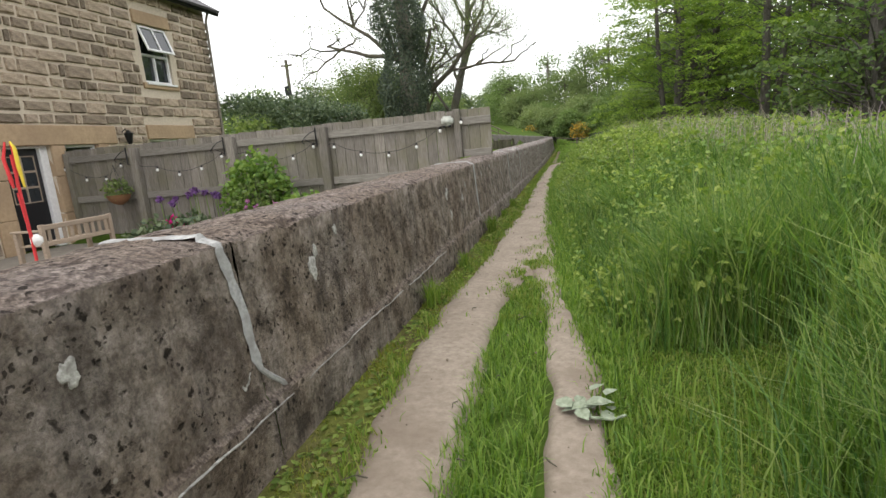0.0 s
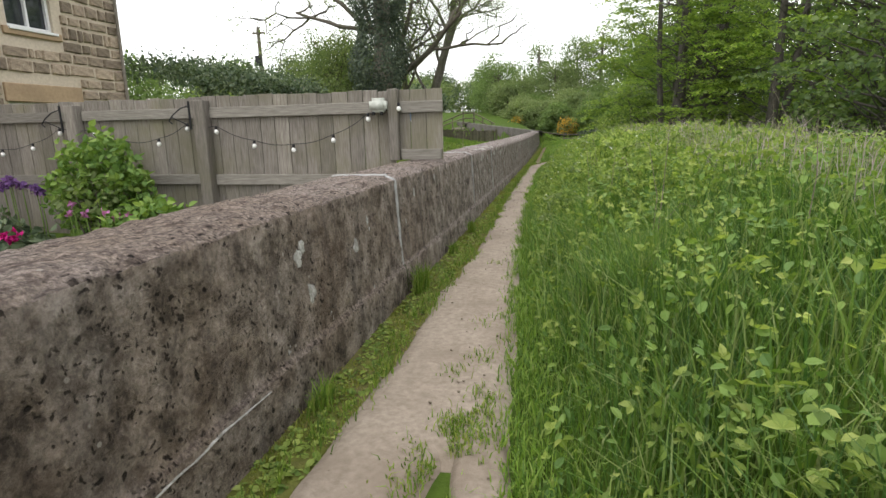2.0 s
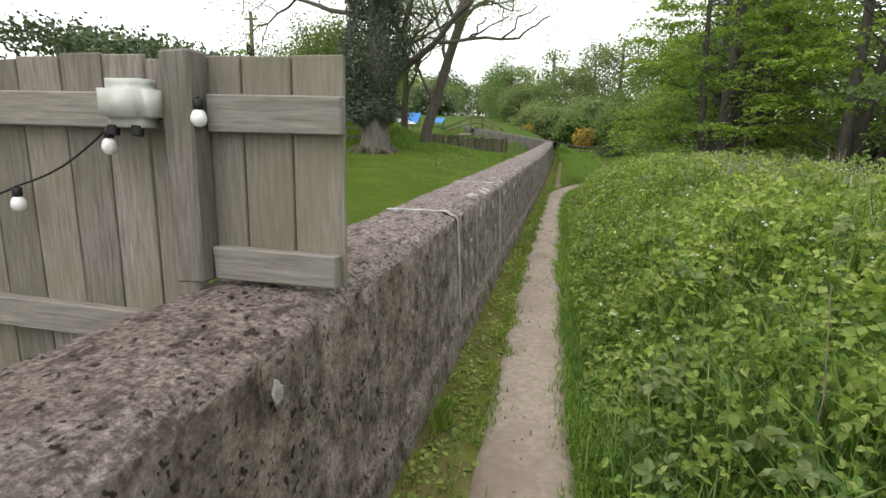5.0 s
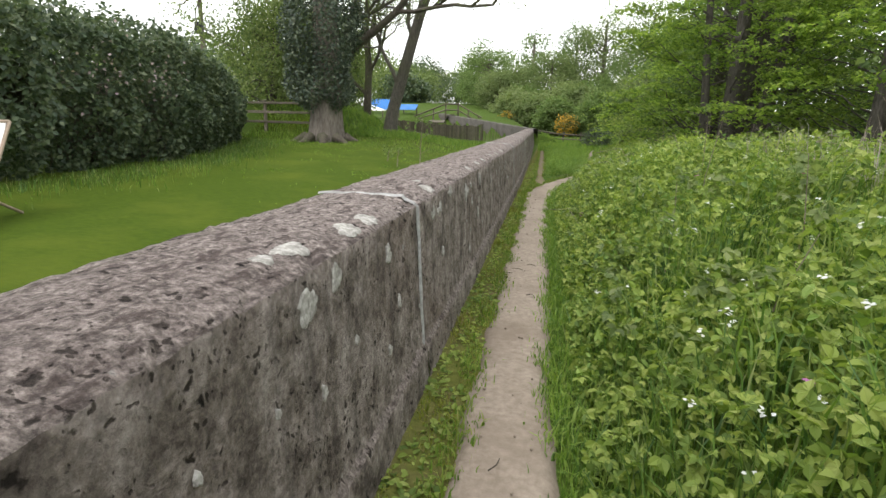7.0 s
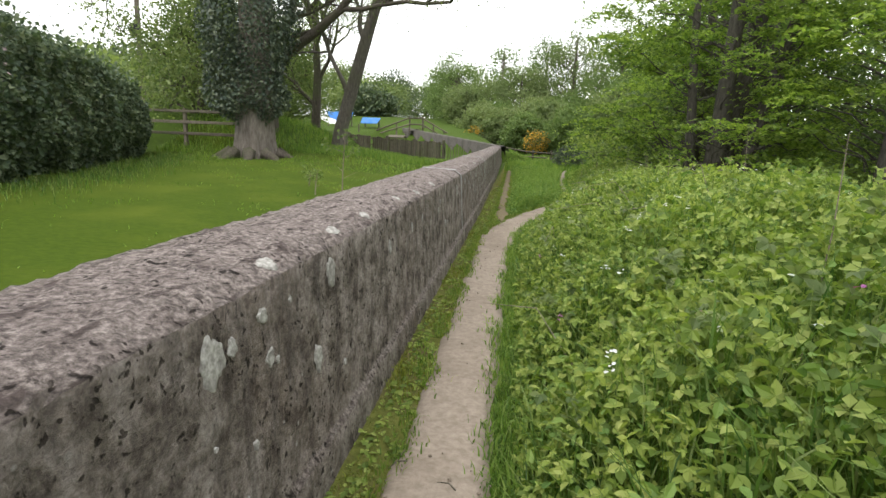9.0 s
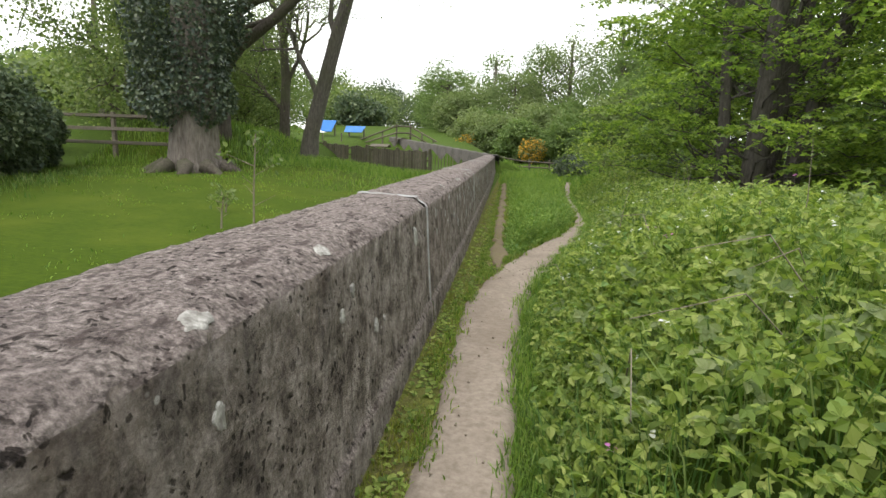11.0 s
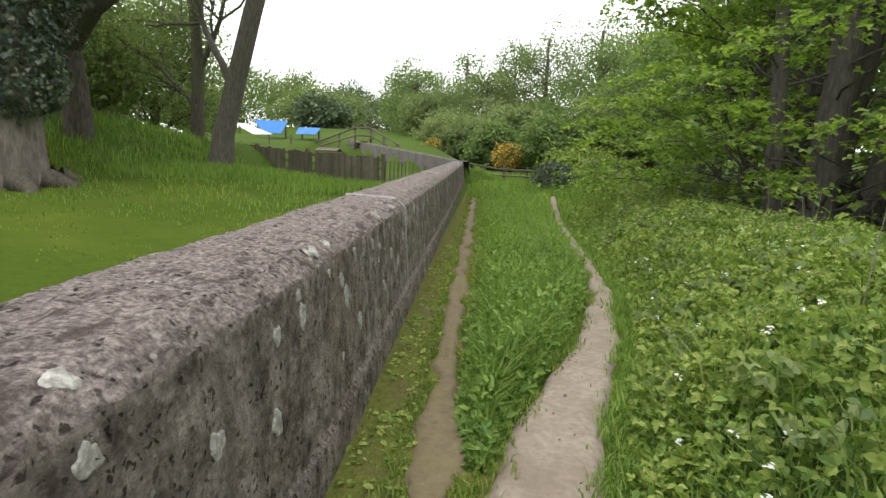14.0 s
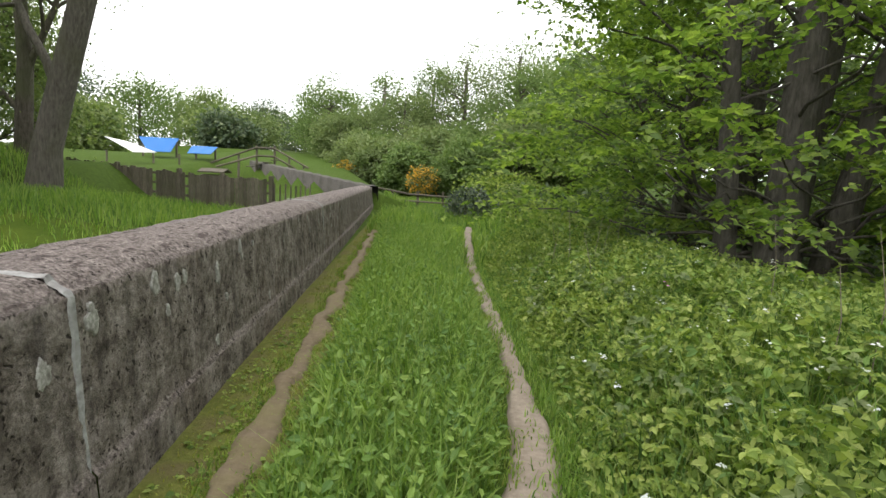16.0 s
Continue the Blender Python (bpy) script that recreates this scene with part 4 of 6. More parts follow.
# string of round bulbs along the fence
lights = empty("festoon_lights", -4, FY - 0.1, 0.3, "string of round white bulbs on black cable along the fence", "string lights")
linv = Matrix.Translation(-lights.location)
BULBS = [(-8.36, 0.43), (-7.9, 0.2), (-7.44, 0.18), (-7.05, 0.4), (-6.26, 0.27), (-5.8, 0.15), (-5.31, 0.22), (-4.86, 0.4), (-4.35, 0.38), (-3.9, 0.22), (-3.46, 0.25), (-3.05, 0.42), (-2.67, 0.38), (-2.2, 0.21), (-1.71, 0.16), (-1.22, 0.26), (-0.8, 0.48), (-0.45, 0.58)]
cable = []
for (xa, za), (xb, zb) in zip(BULBS, BULBS[1:]):
    for k in range(6):
        s = k / 6
        cable.append((xa + (xb - xa) * s, FY - 0.075, za + 0.055 + (zb - za) * s - 0.03 * math.sin(s * math.pi)))
cable.append((-0.45, FY - 0.075, 0.635))
g = tube("cable", cable, [0.004] * len(cable), IRON, lights, "", 5)
g.matrix_parent_inverse = linv
bulb_prof = [(0.013, 0.050), (0.016, 0.048), (0.016, 0.020), (0.012, 0.016)]
ball_prof = [(0.010, 0.018), (0.020, 0.010), (0.026, -0.006), (0.026, -0.018), (0.019, -0.032), (0.006, -0.038)]
for bx, bz in BULBS:
    for nm, prof, m in (("socket", bulb_prof, IRON), ("bulb", ball_prof, BULB)):
        g = tube(nm, [(bx, FY - 0.08, bz + p[1]) for p in prof], [p[0] for p in prof], m, lights, "", 10)
        g.matrix_parent_inverse = linv
for hx in (-6.8, -4.72, -2.93):
    bracket = empty("hanging_bracket", hx - 0.02, FY - 0.15, 0.62, "black iron hanging-basket bracket on a fence post", "bracket", "brackets on the fence")
    tube("plate", [(0, 0, 0.1), (0, 0, -0.22)], [0.013, 0.013], IRON, bracket, "", 6)
    tube("arm", [(0, 0, 0.05), (-0.1, -0.02, 0.02), (-0.2, -0.04, -0.06), (-0.24, -0.05, -0.12), (-0.2, -0.05, -0.15)], [0.008] * 5, IRON, bracket, "", 6)
    tube("scroll", [(0, 0, -0.18), (-0.08, -0.02, -0.14), (-0.2, -0.04, -0.08)], [0.006] * 3, IRON, bracket, "", 6)

# pale plastic reel box on the fence
boxy = empty("outdoor_box", -0.66, FY - 0.12, 0.61, "pale grey-green plastic outdoor socket box on the fence", "socket box")
bm = block((-0.095, -0.07, -0.075), (0.095, 0.07, 0.075))
bmesh.ops.bevel(bm, geom=bm.edges[:], offset=0.032, segments=4, affect="EDGES")
part("cover", bm, BOXGREY, boxy, "", True)
for dx in (-0.05, 0.04):
    tube("gland", [(dx, -0.03, -0.07), (dx, -0.035, -0.10)], [0.02, 0.018], IRON, boxy, "", 8)


# ---- plants in the garden ----
def mound(n, centre, radii, power=0.55):
    """Points near the surface of an uneven mound."""
    d = rng.normal(size=(n, 3))
    d /= np.linalg.norm(d, axis=1)[:, None]
    r = rng.uniform(0, 1, n) ** (power * 0.33) * (1 + 0.22 * np.sin(d[:, 0] * 5 + centre[0]) * np.cos(d[:, 1] * 6 + d[:, 2] * 5))
    return np.asarray(centre) + d * r[:, None] * np.asarray(radii), d


def shrub(name, label, centre, radii, n, size, material, category="bush", template=LEAF, faces=LEAF_F, base=None, up=0.35, group=""):
    x, y, z = centre
    foot = base if base is not None else float(terrain(np.array(x), np.array(y)))
    ob = empty(name, x, y, foot, label, category, group)
    inv = Matrix.Translation((-x, -y, -foot))
    pos, d = mound(n, centre, radii)
    pos = pos[pos[:, 2] > foot + 0.02]
    v, f = leaves(pos, rng.uniform(0.6, 1.2, len(pos)) * size, up, template, faces, 0.4)
    g = mesh_np("foliage", v, f, material, ob, "", True)
    g.matrix_parent_inverse = inv
    stems = []
    for k in range(7):
        a = rng.uniform(0, 6.3)
        tip = np.array(centre) + np.array([math.cos(a) * radii[0], math.sin(a) * radii[1], radii[2] * rng.uniform(-0.2, 0.7)]) * 0.7
        p0 = np.array([x, y, foot - 0.05])
        stems.append(tube_arrays([p0, p0 * 0.5 + tip * 0.5 + rng.normal(size=3) * 0.05 * radii[0], tip], np.array([0.03, 0.018, 0.006]) * max(radii[2], 0.5), 5))
    g = mesh_np("stem", *join(stems), BARK, ob)
    g.matrix_parent_inverse = inv
    return ob


shrub("bush", "bright green leafy bush against the timber fence", (-3.95, -4.75, -0.30), (0.62, 0.36, 0.68), 2200, 0.10, NETTLE)
shrub("border_plant", "low leafy border plant beside the wall", (-2.9, -5.2, -0.72), (0.65, 0.4, 0.42), 1100, 0.10, NETTLE)
shrub("border_plant", "tangled green peony leaves in the flower border", (-5.2, -5.3, -0.88), (0.95, 0.45, 0.36), 1400, 0.11, HEDGE)
shrub("border_plant", "yellow-green shrub beside the fence post", (-3.9, -5.0, -0.35), (0.35, 0.25, 0.35), 260, 0.08, SPRING)


def bloom(name, label, x, y, z, r, n, material, size):
    foot = -1.02
    ob = empty(name, x, y, foot, label, "flower", "flowers in the border")
    inv = Matrix.Translation((-x, -y, -foot))
    pos, d = mound(n, (x, y, z), (r, r, r), 0.8)
    v, f = leaves(pos, size, 0.1, LEAF, LEAF_F, 0, d)
    g = mesh_np("petals", v, f, material, ob, "", True)
    g.matrix_parent_inverse = inv
    g = tube("stalk", [(x, y, foot - 0.02), (x + 0.02, y, (foot + z) / 2), (x, y, z)], [0.008, 0.007, 0.005], NETTLE, ob, "", 5)
    g.matrix_parent_inverse = inv


for x, y, z in ((-5.32, -5.3, -0.60), (-4.99, -5.35, -0.74), (-4.6, -5.4, -0.70)):
    bloom("peony", "deep magenta peony in full bloom", x, y, z, 0.07, 60, MAGENTA, 0.07)
for k in range(9):
    x, y = -5.75 + 0.14 * k + fr.uniform(-0.1, 0.1), -4.95 + fr.uniform(-0.15, 0.15)
    for j in range(1):
        bloom("lupin", "tall purple lupin flower spike", x, y, -0.28 + fr.uniform(-0.18, 0.16), 0.035, 40, PURPLE, 0.06)
for k in range(7):
    bloom("campion", "small pink-purple campion flower head", -3.5 + fr.uniform(-0.4, 0.4), -5.35 + fr.uniform(-0.2, 0.2), -0.45 + fr.uniform(-0.12, 0.1), 0.022, 12, PINK, 0.05)

basket = empty("hanging_basket", -7.02, FY - 0.3, 0.0, "coir hanging basket with trailing green plants", "hanging basket")
tube("bowl", [(0, 0, -0.32), (0, 0, -0.28), (0, 0, -0.2), (0, 0, -0.13)], [0.03, 0.12, 0.19, 0.21], TERRACOTTA, basket, "", 14)
pos, d = mound(260, (0, 0, -0.03), (0.26, 0.22, 0.18))
mesh_np("planting", *leaves(pos, 0.07, 0.4), SPRING, basket, "", True)
for a in range(3):
    tube("chain", [(0.2 * math.cos(a * 2.1), 0.2 * math.sin(a * 2.1), -0.13), (0.0, 0.0, 0.42)], [0.004, 0.004], IRON, basket, "", 4)

# slatted bench with its back to the wall
bench = empty("garden_bench", -5.9, -6.75, -1.02, "pale weathered wooden garden bench on the patio", "bench")
for dy in (-0.55, 0.55):
    part("leg", block((-0.25, dy - 0.03, 0), (-0.19, dy + 0.03, 0.60), 0.006), BENCHWOOD, bench)
    part("leg", block((0.20, dy - 0.03, 0), (0.26, dy + 0.03, 0.70), 0.006), BENCHWOOD, bench)
    part("armrest", block((-0.28, dy - 0.04, 0.60), (0.2, dy + 0.04, 0.63), 0.006), BENCHWOOD, bench)
part("top_rail", block((0.21, -0.55, 0.62), (0.25, 0.55, 0.69), 0.008), BENCHWOOD, bench)
part("lower_rail", block((0.21, -0.52, 0.40), (0.25, 0.52, 0.46), 0.006), BENCHWOOD, bench)
for k in range(9):
    part("back_slat", block((0.22, -0.48 + k * 0.116, 0.46), (0.24, -0.43 + k * 0.116, 0.62), 0.003), BENCHWOOD, bench)
for k in range(5):
    part("seat_slat", block((-0.22 + k * 0.09, -0.55, 0.40), (-0.15 + k * 0.09, 0.55, 0.42), 0.003), BENCHWOOD, bench)

# striped garden pole with cloth streamers
pole = empty("maypole", -3.0, -9.6, -1.02, "thin red garden pole with yellow and red cloth streamers", "garden pole")
tube("shaft", [(0, 0, 0), (0.01, 0, 0.8), (0, 0, 1.5)], [0.013, 0.013, 0.011], REDTAPE, pole)
tube("knob", [(0.02, 0.03, 0.76), (0.02, 0.03, 0.79), (0.02, 0.03, 0.83), (0.02, 0.03, 0.86)], [0.015, 0.045, 0.045, 0.015], BULB, pole, "", 12)
for k, m in enumerate((YELLOWTAPE, REDTAPE, REDTAPE)):
    a = k * 2.0
    pts = [(0.02 * math.cos(a), 0.02 * math.sin(a), 1.6), (0.05 * math.cos(a), 0.05 * math.sin(a), 1.55 - 0.04 * k), (0.04 * math.cos(a + 0.3), 0.04 * math.sin(a + 0.3), 1.40 - 0.05 * k), (0.04 * math.cos(a + 0.7), 0.04 * math.sin(a + 0.7), 1.24)]
    tube("streamer", pts, [0.006, 0.013, 0.015, 0.008], m, pole, "", 6, 0.3)
tube("ribbon", [(0.0, -0.02, 1.2), (0.04, -0.03, 0.8), (0.03, -0.02, 0.45)], [0.006] * 3, REDTAPE, pole, "", 5)

# deckchair on the lawn
deck = empty("deckchair", -4.95, 1.75, float(terrain(np.array(-4.9), np.array(1.7))) + 0.02, "wooden deckchair with a white canvas sling on the lawn", "deckchair")
deck.rotation_euler = (0, 0, radians(25))
for dx in (-0.28, 0.28):
    tube("frame_leg", [(dx, -0.45, 0.02), (dx, 0.42, 0.98)], [0.018, 0.018], BENCHWOOD, deck, "", 6)
    tube("rear_leg", [(dx * 0.9, 0.45, 0.02), (dx * 0.9, -0.55, 0.42)], [0.017, 0.017], BENCHWOOD, deck, "", 6)
for y, z in ((-0.45, 0.02), (0.42, 0.98), (-0.55, 0.42)):
    tube("crossbar", [(-0.28, y, z), (0.28, y, z)], [0.018, 0.018], BENCHWOOD, deck, "", 6)
cs = [(0.42 - 0.97 * s, 0.98 - 0.56 * s - 0.30 * math.sin(s * math.pi)) for s in np.linspace(0, 1, 13)]
v = [(dx, y, z + dz) for dz in (0, 0.006) for y, z in cs for dx in (-0.25, 0.25)]
f = [(2 * i + o, 2 * i + 1 + o, 2 * i + 3 + o, 2 * i + 2 + o) for o in (0, 26) for i in range(12)]
mesh_np("canvas", v, f, CANVAS, deck, "white canvas sling")


# ---- trees ----
def limb_points(a, b, n=7, wob=0.12):
    a, b = np.asarray(a, float), np.asarray(b, float)
    k = np.linspace(0, 1, n)[:, None]
    p = a + (b - a) * k
    L = np.linalg.norm(b - a)
    w = rng.normal(size=(n, 3)) * wob * min(L, 2.5) * 0.3
    w[0] = w[-1] = 0
    return p + w * np.sin(k * np.pi)


def branching(start, ways, r0, depth=2, spread=0.7, length=1.0, kids=4):
    """Limb tubes and the places of the twigs' ends."""
    out, tips = [], []

    def grow(p, d, L, r, level):
        d = d / (np.linalg.norm(d) + 1e-9)
        q = p + d * L
        pts = limb_points(p, q, 6)
        out.append(tube_arrays(pts, np.linspace(r, r * 0.5, 6), 7 if level < 1 else 5))
        if level >= depth:
            tips.extend([pts[3], pts[4], pts[5]])
            return
        for k in range(kids):
            s = rng.integers(2, 6)
            nd = d + rng.normal(size=3) * spread
            nd[2] += 0.28
            grow(pts[s], nd, L * rng.uniform(0.45, 0.72), r * 0.5, level + 1)

    for w in ways:
        w = np.asarray(w, float)
        grow(np.asarray(start, float), w, np.linalg.norm(w) * length, r0, 0)
    return out, np.array(tips)


def tree_thing(name, label, base, group=""):
    ob = empty(name, *base, label, "tree", group)
    return ob, Matrix.Translation([-c for c in base])


def put(name, arrays, material, ob, inv, label="", flat=False):
    g = mesh_np(name, *arrays, material, ob, label, flat)
    g.matrix_parent_inverse = inv
    return g


# old ivy-clad tree on the lawn
bx, by, bz = -7.5, 16.8, -0.52
ob, inv = tree_thing("ivy_tree", "old tree with pale flared trunk wrapped in dark ivy", (bx, by, bz))
zz = np.array([-0.15, 0.0, 0.12, 0.3, 0.6, 1.0, 1.6, 3, 5, 8, 11])
rr = np.array([0.80, 0.70, 0.64, 0.60, 0.57, 0.55, 0.53, 0.48, 0.42, 0.36, 0.26])
ang = np.linspace(0, 2 * np.pi, 40, endpoint=False)
flute = 1 + (0.10 * np.sin(ang * 5 + 1) + 0.07 * np.sin(ang * 9) + 0.04 * np.sin(ang * 17))[None] * np.exp(-np.clip(zz, 0, 9) / 1.6)[:, None]
vv = np.stack([bx + (rr[:, None] * flute) * np.cos(ang) + 0.02 * zz[:, None], by + (rr[:, None] * flute) * np.sin(ang), bz + zz[:, None].repeat(40, 1)], -1).reshape(-1, 3)
i, j = np.meshgrid(np.arange(len(zz) - 1), np.arange(40), indexing="ij")
ff = np.stack([i * 40 + j, i * 40 + (j + 1) % 40, (i + 1) * 40 + (j + 1) % 40, (i + 1) * 40 + j], -1).reshape(-1, 4)
put("trunk", (vv, ff), PALEBARK, ob, inv, "pale fluted trunk")
n = 42000
h = rng.uniform(0, 1, n) ** 1.1 * 12.5 + 1.15 + 0.35 * rng.uniform(0, 1, n)
a = rng.uniform(0, 2 * np.pi, n)
rad = (0.80 + 0.20 * np.sin(h * 1.9) + 0.20 * np.sin(a * 3 + h * 1.3)) * smooth(1.0, 1.9, h) * smooth(15.5, 9, h) + 0.45
rad *= rng.uniform(0.7, 1.06, n)
pos = np.stack([bx - 0.1 + rad * np.cos(a), by + rad * np.sin(a), bz + h + 0.15 * np.sin(a * 4)], 1)
put("ivy", leaves(pos, rng.uniform(0.07, 0.13, n), 0.15, SPRIG, SPRIG_F, 0.8, np.stack([np.cos(a), np.sin(a), 0.3 + 0 * a], 1)), IVY, ob, inv, "dense dark ivy", True)
out, tips = branching((bx - 0.3, by, bz + 5.5), [(-4.5, 1, 3.5), (-2, 2, 5), (-5, 2.0, 1.6)], 0.13, 2, 0.75)
put("branchwork", join(out), BARK, ob, inv)
pos = np.repeat(tips, 16, 0) + rng.normal(size=(len(tips) * 16, 3)) * 0.4
put("crown", leaves(pos, rng.uniform(0.07, 0.15, len(pos)), 0.3, SPRIG, SPRIG_F, 0.6), SPRING, ob, inv, "thin young spring leaves", True)
# litter and roots round the foot
pts = []
for k in range(9):
    a = k * 0.7
    pts.append(tube_arrays([(bx + 0.7 * math.cos(a), by + 0.7 * math.sin(a), bz + 0.2), (bx + 1.15 * math.cos(a + 0.1), by + 1.15 * math.sin(a + 0.1), bz + 0.02), (bx + 1.5 * math.cos(a), by + 1.5 * math.sin(a), bz - 0.1)], [0.22, 0.12, 0.05], 6))
put("root_flare", join(pts), BARK, ob, inv)


def open_tree(label, base, trunk, radii, ways_list, per_tip=26, leaf=0.12, material=SPRING, bark=BARK, r=0.16, spread=0.8, kids=4, spray=0.35):
    ob, inv = tree_thing("tree", label, base, "trees by the lawn")
    pts = np.asarray(base) + np.asarray(trunk, float)
    pts[0, 2] -= 0.3
    put("trunk", tube_arrays(pts, radii, 14, 0.04), bark, ob, inv)
    arr, tips = [], []
    for at, ways in ways_list:
        o, t = branching(np.asarray(base) + np.asarray(at, float), ways, r, 2, spread, 1.0, kids)
        arr += o
        tips.append(t)
    tips = np.concatenate(tips)
    put("branchwork", join(arr), bark, ob, inv)
    pos = np.repeat(tips, per_tip, 0) + rng.normal(size=(len(tips) * per_tip, 3)) * spray
    put("crown", leaves(pos, rng.uniform(0.6, 1.2, len(pos)) * leaf, 0.25, SPRIG, SPRIG_F, 0.7), material, ob, inv, "sparse young leaves", True)


# leaning tree on the bank, forking tree behind the ivy and a slim neighbour
open_tree("leaning tree with a bare grey trunk and sparse young leaves", (-7.0, 23.3, -0.35), [(0, 0, 0), (0.15, 0, 1.0), (0.65, -0.1, 2.6), (1.15, -0.2, 4.2), (1.7, -0.2, 6.0), (2.0, 0, 8.0), (2.1, 0.3, 11)], [0.40, 0.29, 0.26, 0.25, 0.21, 0.16, 0.08],
          [((0.5, -0.1, 2.2), [(-1.6, 0.5, 3.2)]), ((1.2, -0.2, 4.3), [(1.4, -1.0, 3.0), (-1.2, 1.2, 3.4)]), ((1.7, -0.2, 6.2), [(1.5, -0.4, 2.6), (2.2, 1.5, 2.6), (-1.6, -1, 3)]), ((2, 0, 8), [(1.5, -1, 3), (-1.5, 1, 3)])], 90, 0.06, SPRING, GREYBARK, 0.11, 0.8, 4, 0.5)
open_tree("forked tree with heavy mossy limbs growing beside the ivy", (-8.25, 19.5, 0.35), [(0, 0, 0), (0.05, -0.1, 1.0), (0.1, -0.3, 1.9), (0.0, 0, 3.0), (-0.2, 0.2, 5.5), (-0.4, 0.3, 9)], [0.3, 0.27, 0.27, 0.24, 0.2, 0.08],
          [((0.1, -0.3, 1.8), [(4.4, -0.6, 3.9), (1.6, 0.2, 4.6)]), ((0, 0, 3.0), [(0.5, -0.4, 4.6)]), ((-0.2, 0.2, 5.0), [(1.8, 0.6, 3.6)])], 95, 0.065, SPRING, BARK, 0.19, 0.8, 4, 0.5)
open_tree("slim tree with forked stems and pale young leaves", (-8.9, 25.6, -0.1), [(0, 0, 0), (0.05, 0, 1.5), (0.1, 0.1, 3.0), (0.0, 0.1, 5), (0.2, 0, 9)], [0.24, 0.2, 0.18, 0.14, 0.06],
          [((0.1, 0.1, 2.4), [(1.0, 0, 3.2)]), ((0, 0.1, 4.4), [(-1.2, 0.5, 3), (1.2, -0.6, 2.8)]), ((0.1, 0, 1.6), [(-1.5, 0.2, 1.4)])], 46, 0.075, SPRING, BARK, 0.1)
for k, (x, y, hgt) in enumerate(((-11.6, 20.5, 4.6), (-13.5, 25.5, 5.0), (-12.5, 29, 5))):
    open_tree("bushy green tree behind the lawn", (x, y, 0.0), [(0, 0, 0), (0.1, 0, hgt * 0.3), (0, 0.1, hgt * 0.6)], [0.2, 0.15, 0.1],
              [((0, 0, 0.6), [(1.6, 0.3, 1.0), (-1.7, 0.2, 1.2), (0.4, -1.4, 1.2)]), ((0.1, 0, hgt * 0.3), [(1.4, 0.5, 1.6), (-1.4, -0.4, 1.8), (0.2, 1.5, 1.5)]), ((0, 0.1, hgt * 0.55), [(0.6, 0, 2), (-1, 0.3, 1.6), (1.2, -0.6, 1.2)])], 52, 0.12, SPRING, BARK, 0.07, 0.8, 4, 0.45)

# tall dense hedge beside the lawn
hedge = empty("hedge", -9.0, 7, -0.6, "tall dense dark green hedge with a few lilac blooms", "hedge")
hinv = Matrix.Translation((9.0, -7, 0.6))
n = 60000
y = rng.uniform(2.2, 16.5, n)
face_x = np.interp(y, [-4, 1.4, 4, 8, 13, 17], [-9.5, -7.6, -6.7, -7.0, -8.9, -11.0]) + 0.35 * lump(y, y, 0.9) + 0.2 * lump(y, y, 0.35, 3)
u = rng.uniform(0, 1, n)
top = np.interp(y, [-4, 3, 9, 14, 17], [1.7, 1.75, 1.7, 1.35, 0.9]) + 0.18 * lump(y, y, 0.8, 5)
foot = terrain(face_x, y)
over = u > 0.68
w = np.where(over, (u - 0.68) / 0.32, 0)
hz = np.where(over, top + 0.25 * rng.normal(size=n) * 0.6, foot + (top - foot) * (u / 0.68))
bulge = 0.45 * np.sin((np.clip(u, 0, 0.68) / 0.68) * np.pi * 0.75) + 0.26 * lump(y, hz, 0.45, 2) + 0.12 * lump(y, hz, 0.17, 9)
hx = face_x - 0.35 + bulge - w * 3.2 - np.where(over, 0, rng.exponential(0.12, n))
pos = np.stack([hx, y, hz + np.where(over, 0.35 * np.sin(w * 2.4), 0)], 1)
g = mesh_np("foliage", *leaves(pos, rng.uniform(0.06, 0.125, n), 0.3, SPRIG, SPRIG_F, 0.5, np.tile([0.6, 0, 0.3], (n, 1))), HEDGE, hedge, "", True)
g.matrix_parent_inverse = hinv
# dark sheet standing in for the shade inside, so that the gaps show depth
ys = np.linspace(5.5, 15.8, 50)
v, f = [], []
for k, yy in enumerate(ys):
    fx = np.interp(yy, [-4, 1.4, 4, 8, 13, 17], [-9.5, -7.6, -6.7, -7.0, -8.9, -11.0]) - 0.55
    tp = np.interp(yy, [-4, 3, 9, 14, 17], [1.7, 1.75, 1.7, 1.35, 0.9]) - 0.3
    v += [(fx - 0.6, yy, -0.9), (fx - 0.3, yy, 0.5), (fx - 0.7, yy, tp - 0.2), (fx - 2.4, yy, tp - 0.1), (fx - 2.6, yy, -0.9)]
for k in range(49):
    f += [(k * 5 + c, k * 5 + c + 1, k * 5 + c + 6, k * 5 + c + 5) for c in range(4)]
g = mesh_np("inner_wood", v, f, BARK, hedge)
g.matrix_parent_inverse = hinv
pos = np.stack([rng.normal(-6.75, 0.12, 90), rng.normal(6.4, 0.7, 90), rng.normal(1.1, 0.3, 90)], 1)
g = mesh_np("lilac_bloom", *leaves(pos, 0.07, 0.2, SPRIG, SPRIG_F), LILAC, hedge, "pale lilac blooms", True)
g.matrix_parent_inverse = hinv
tagged(g, kind="stuff")

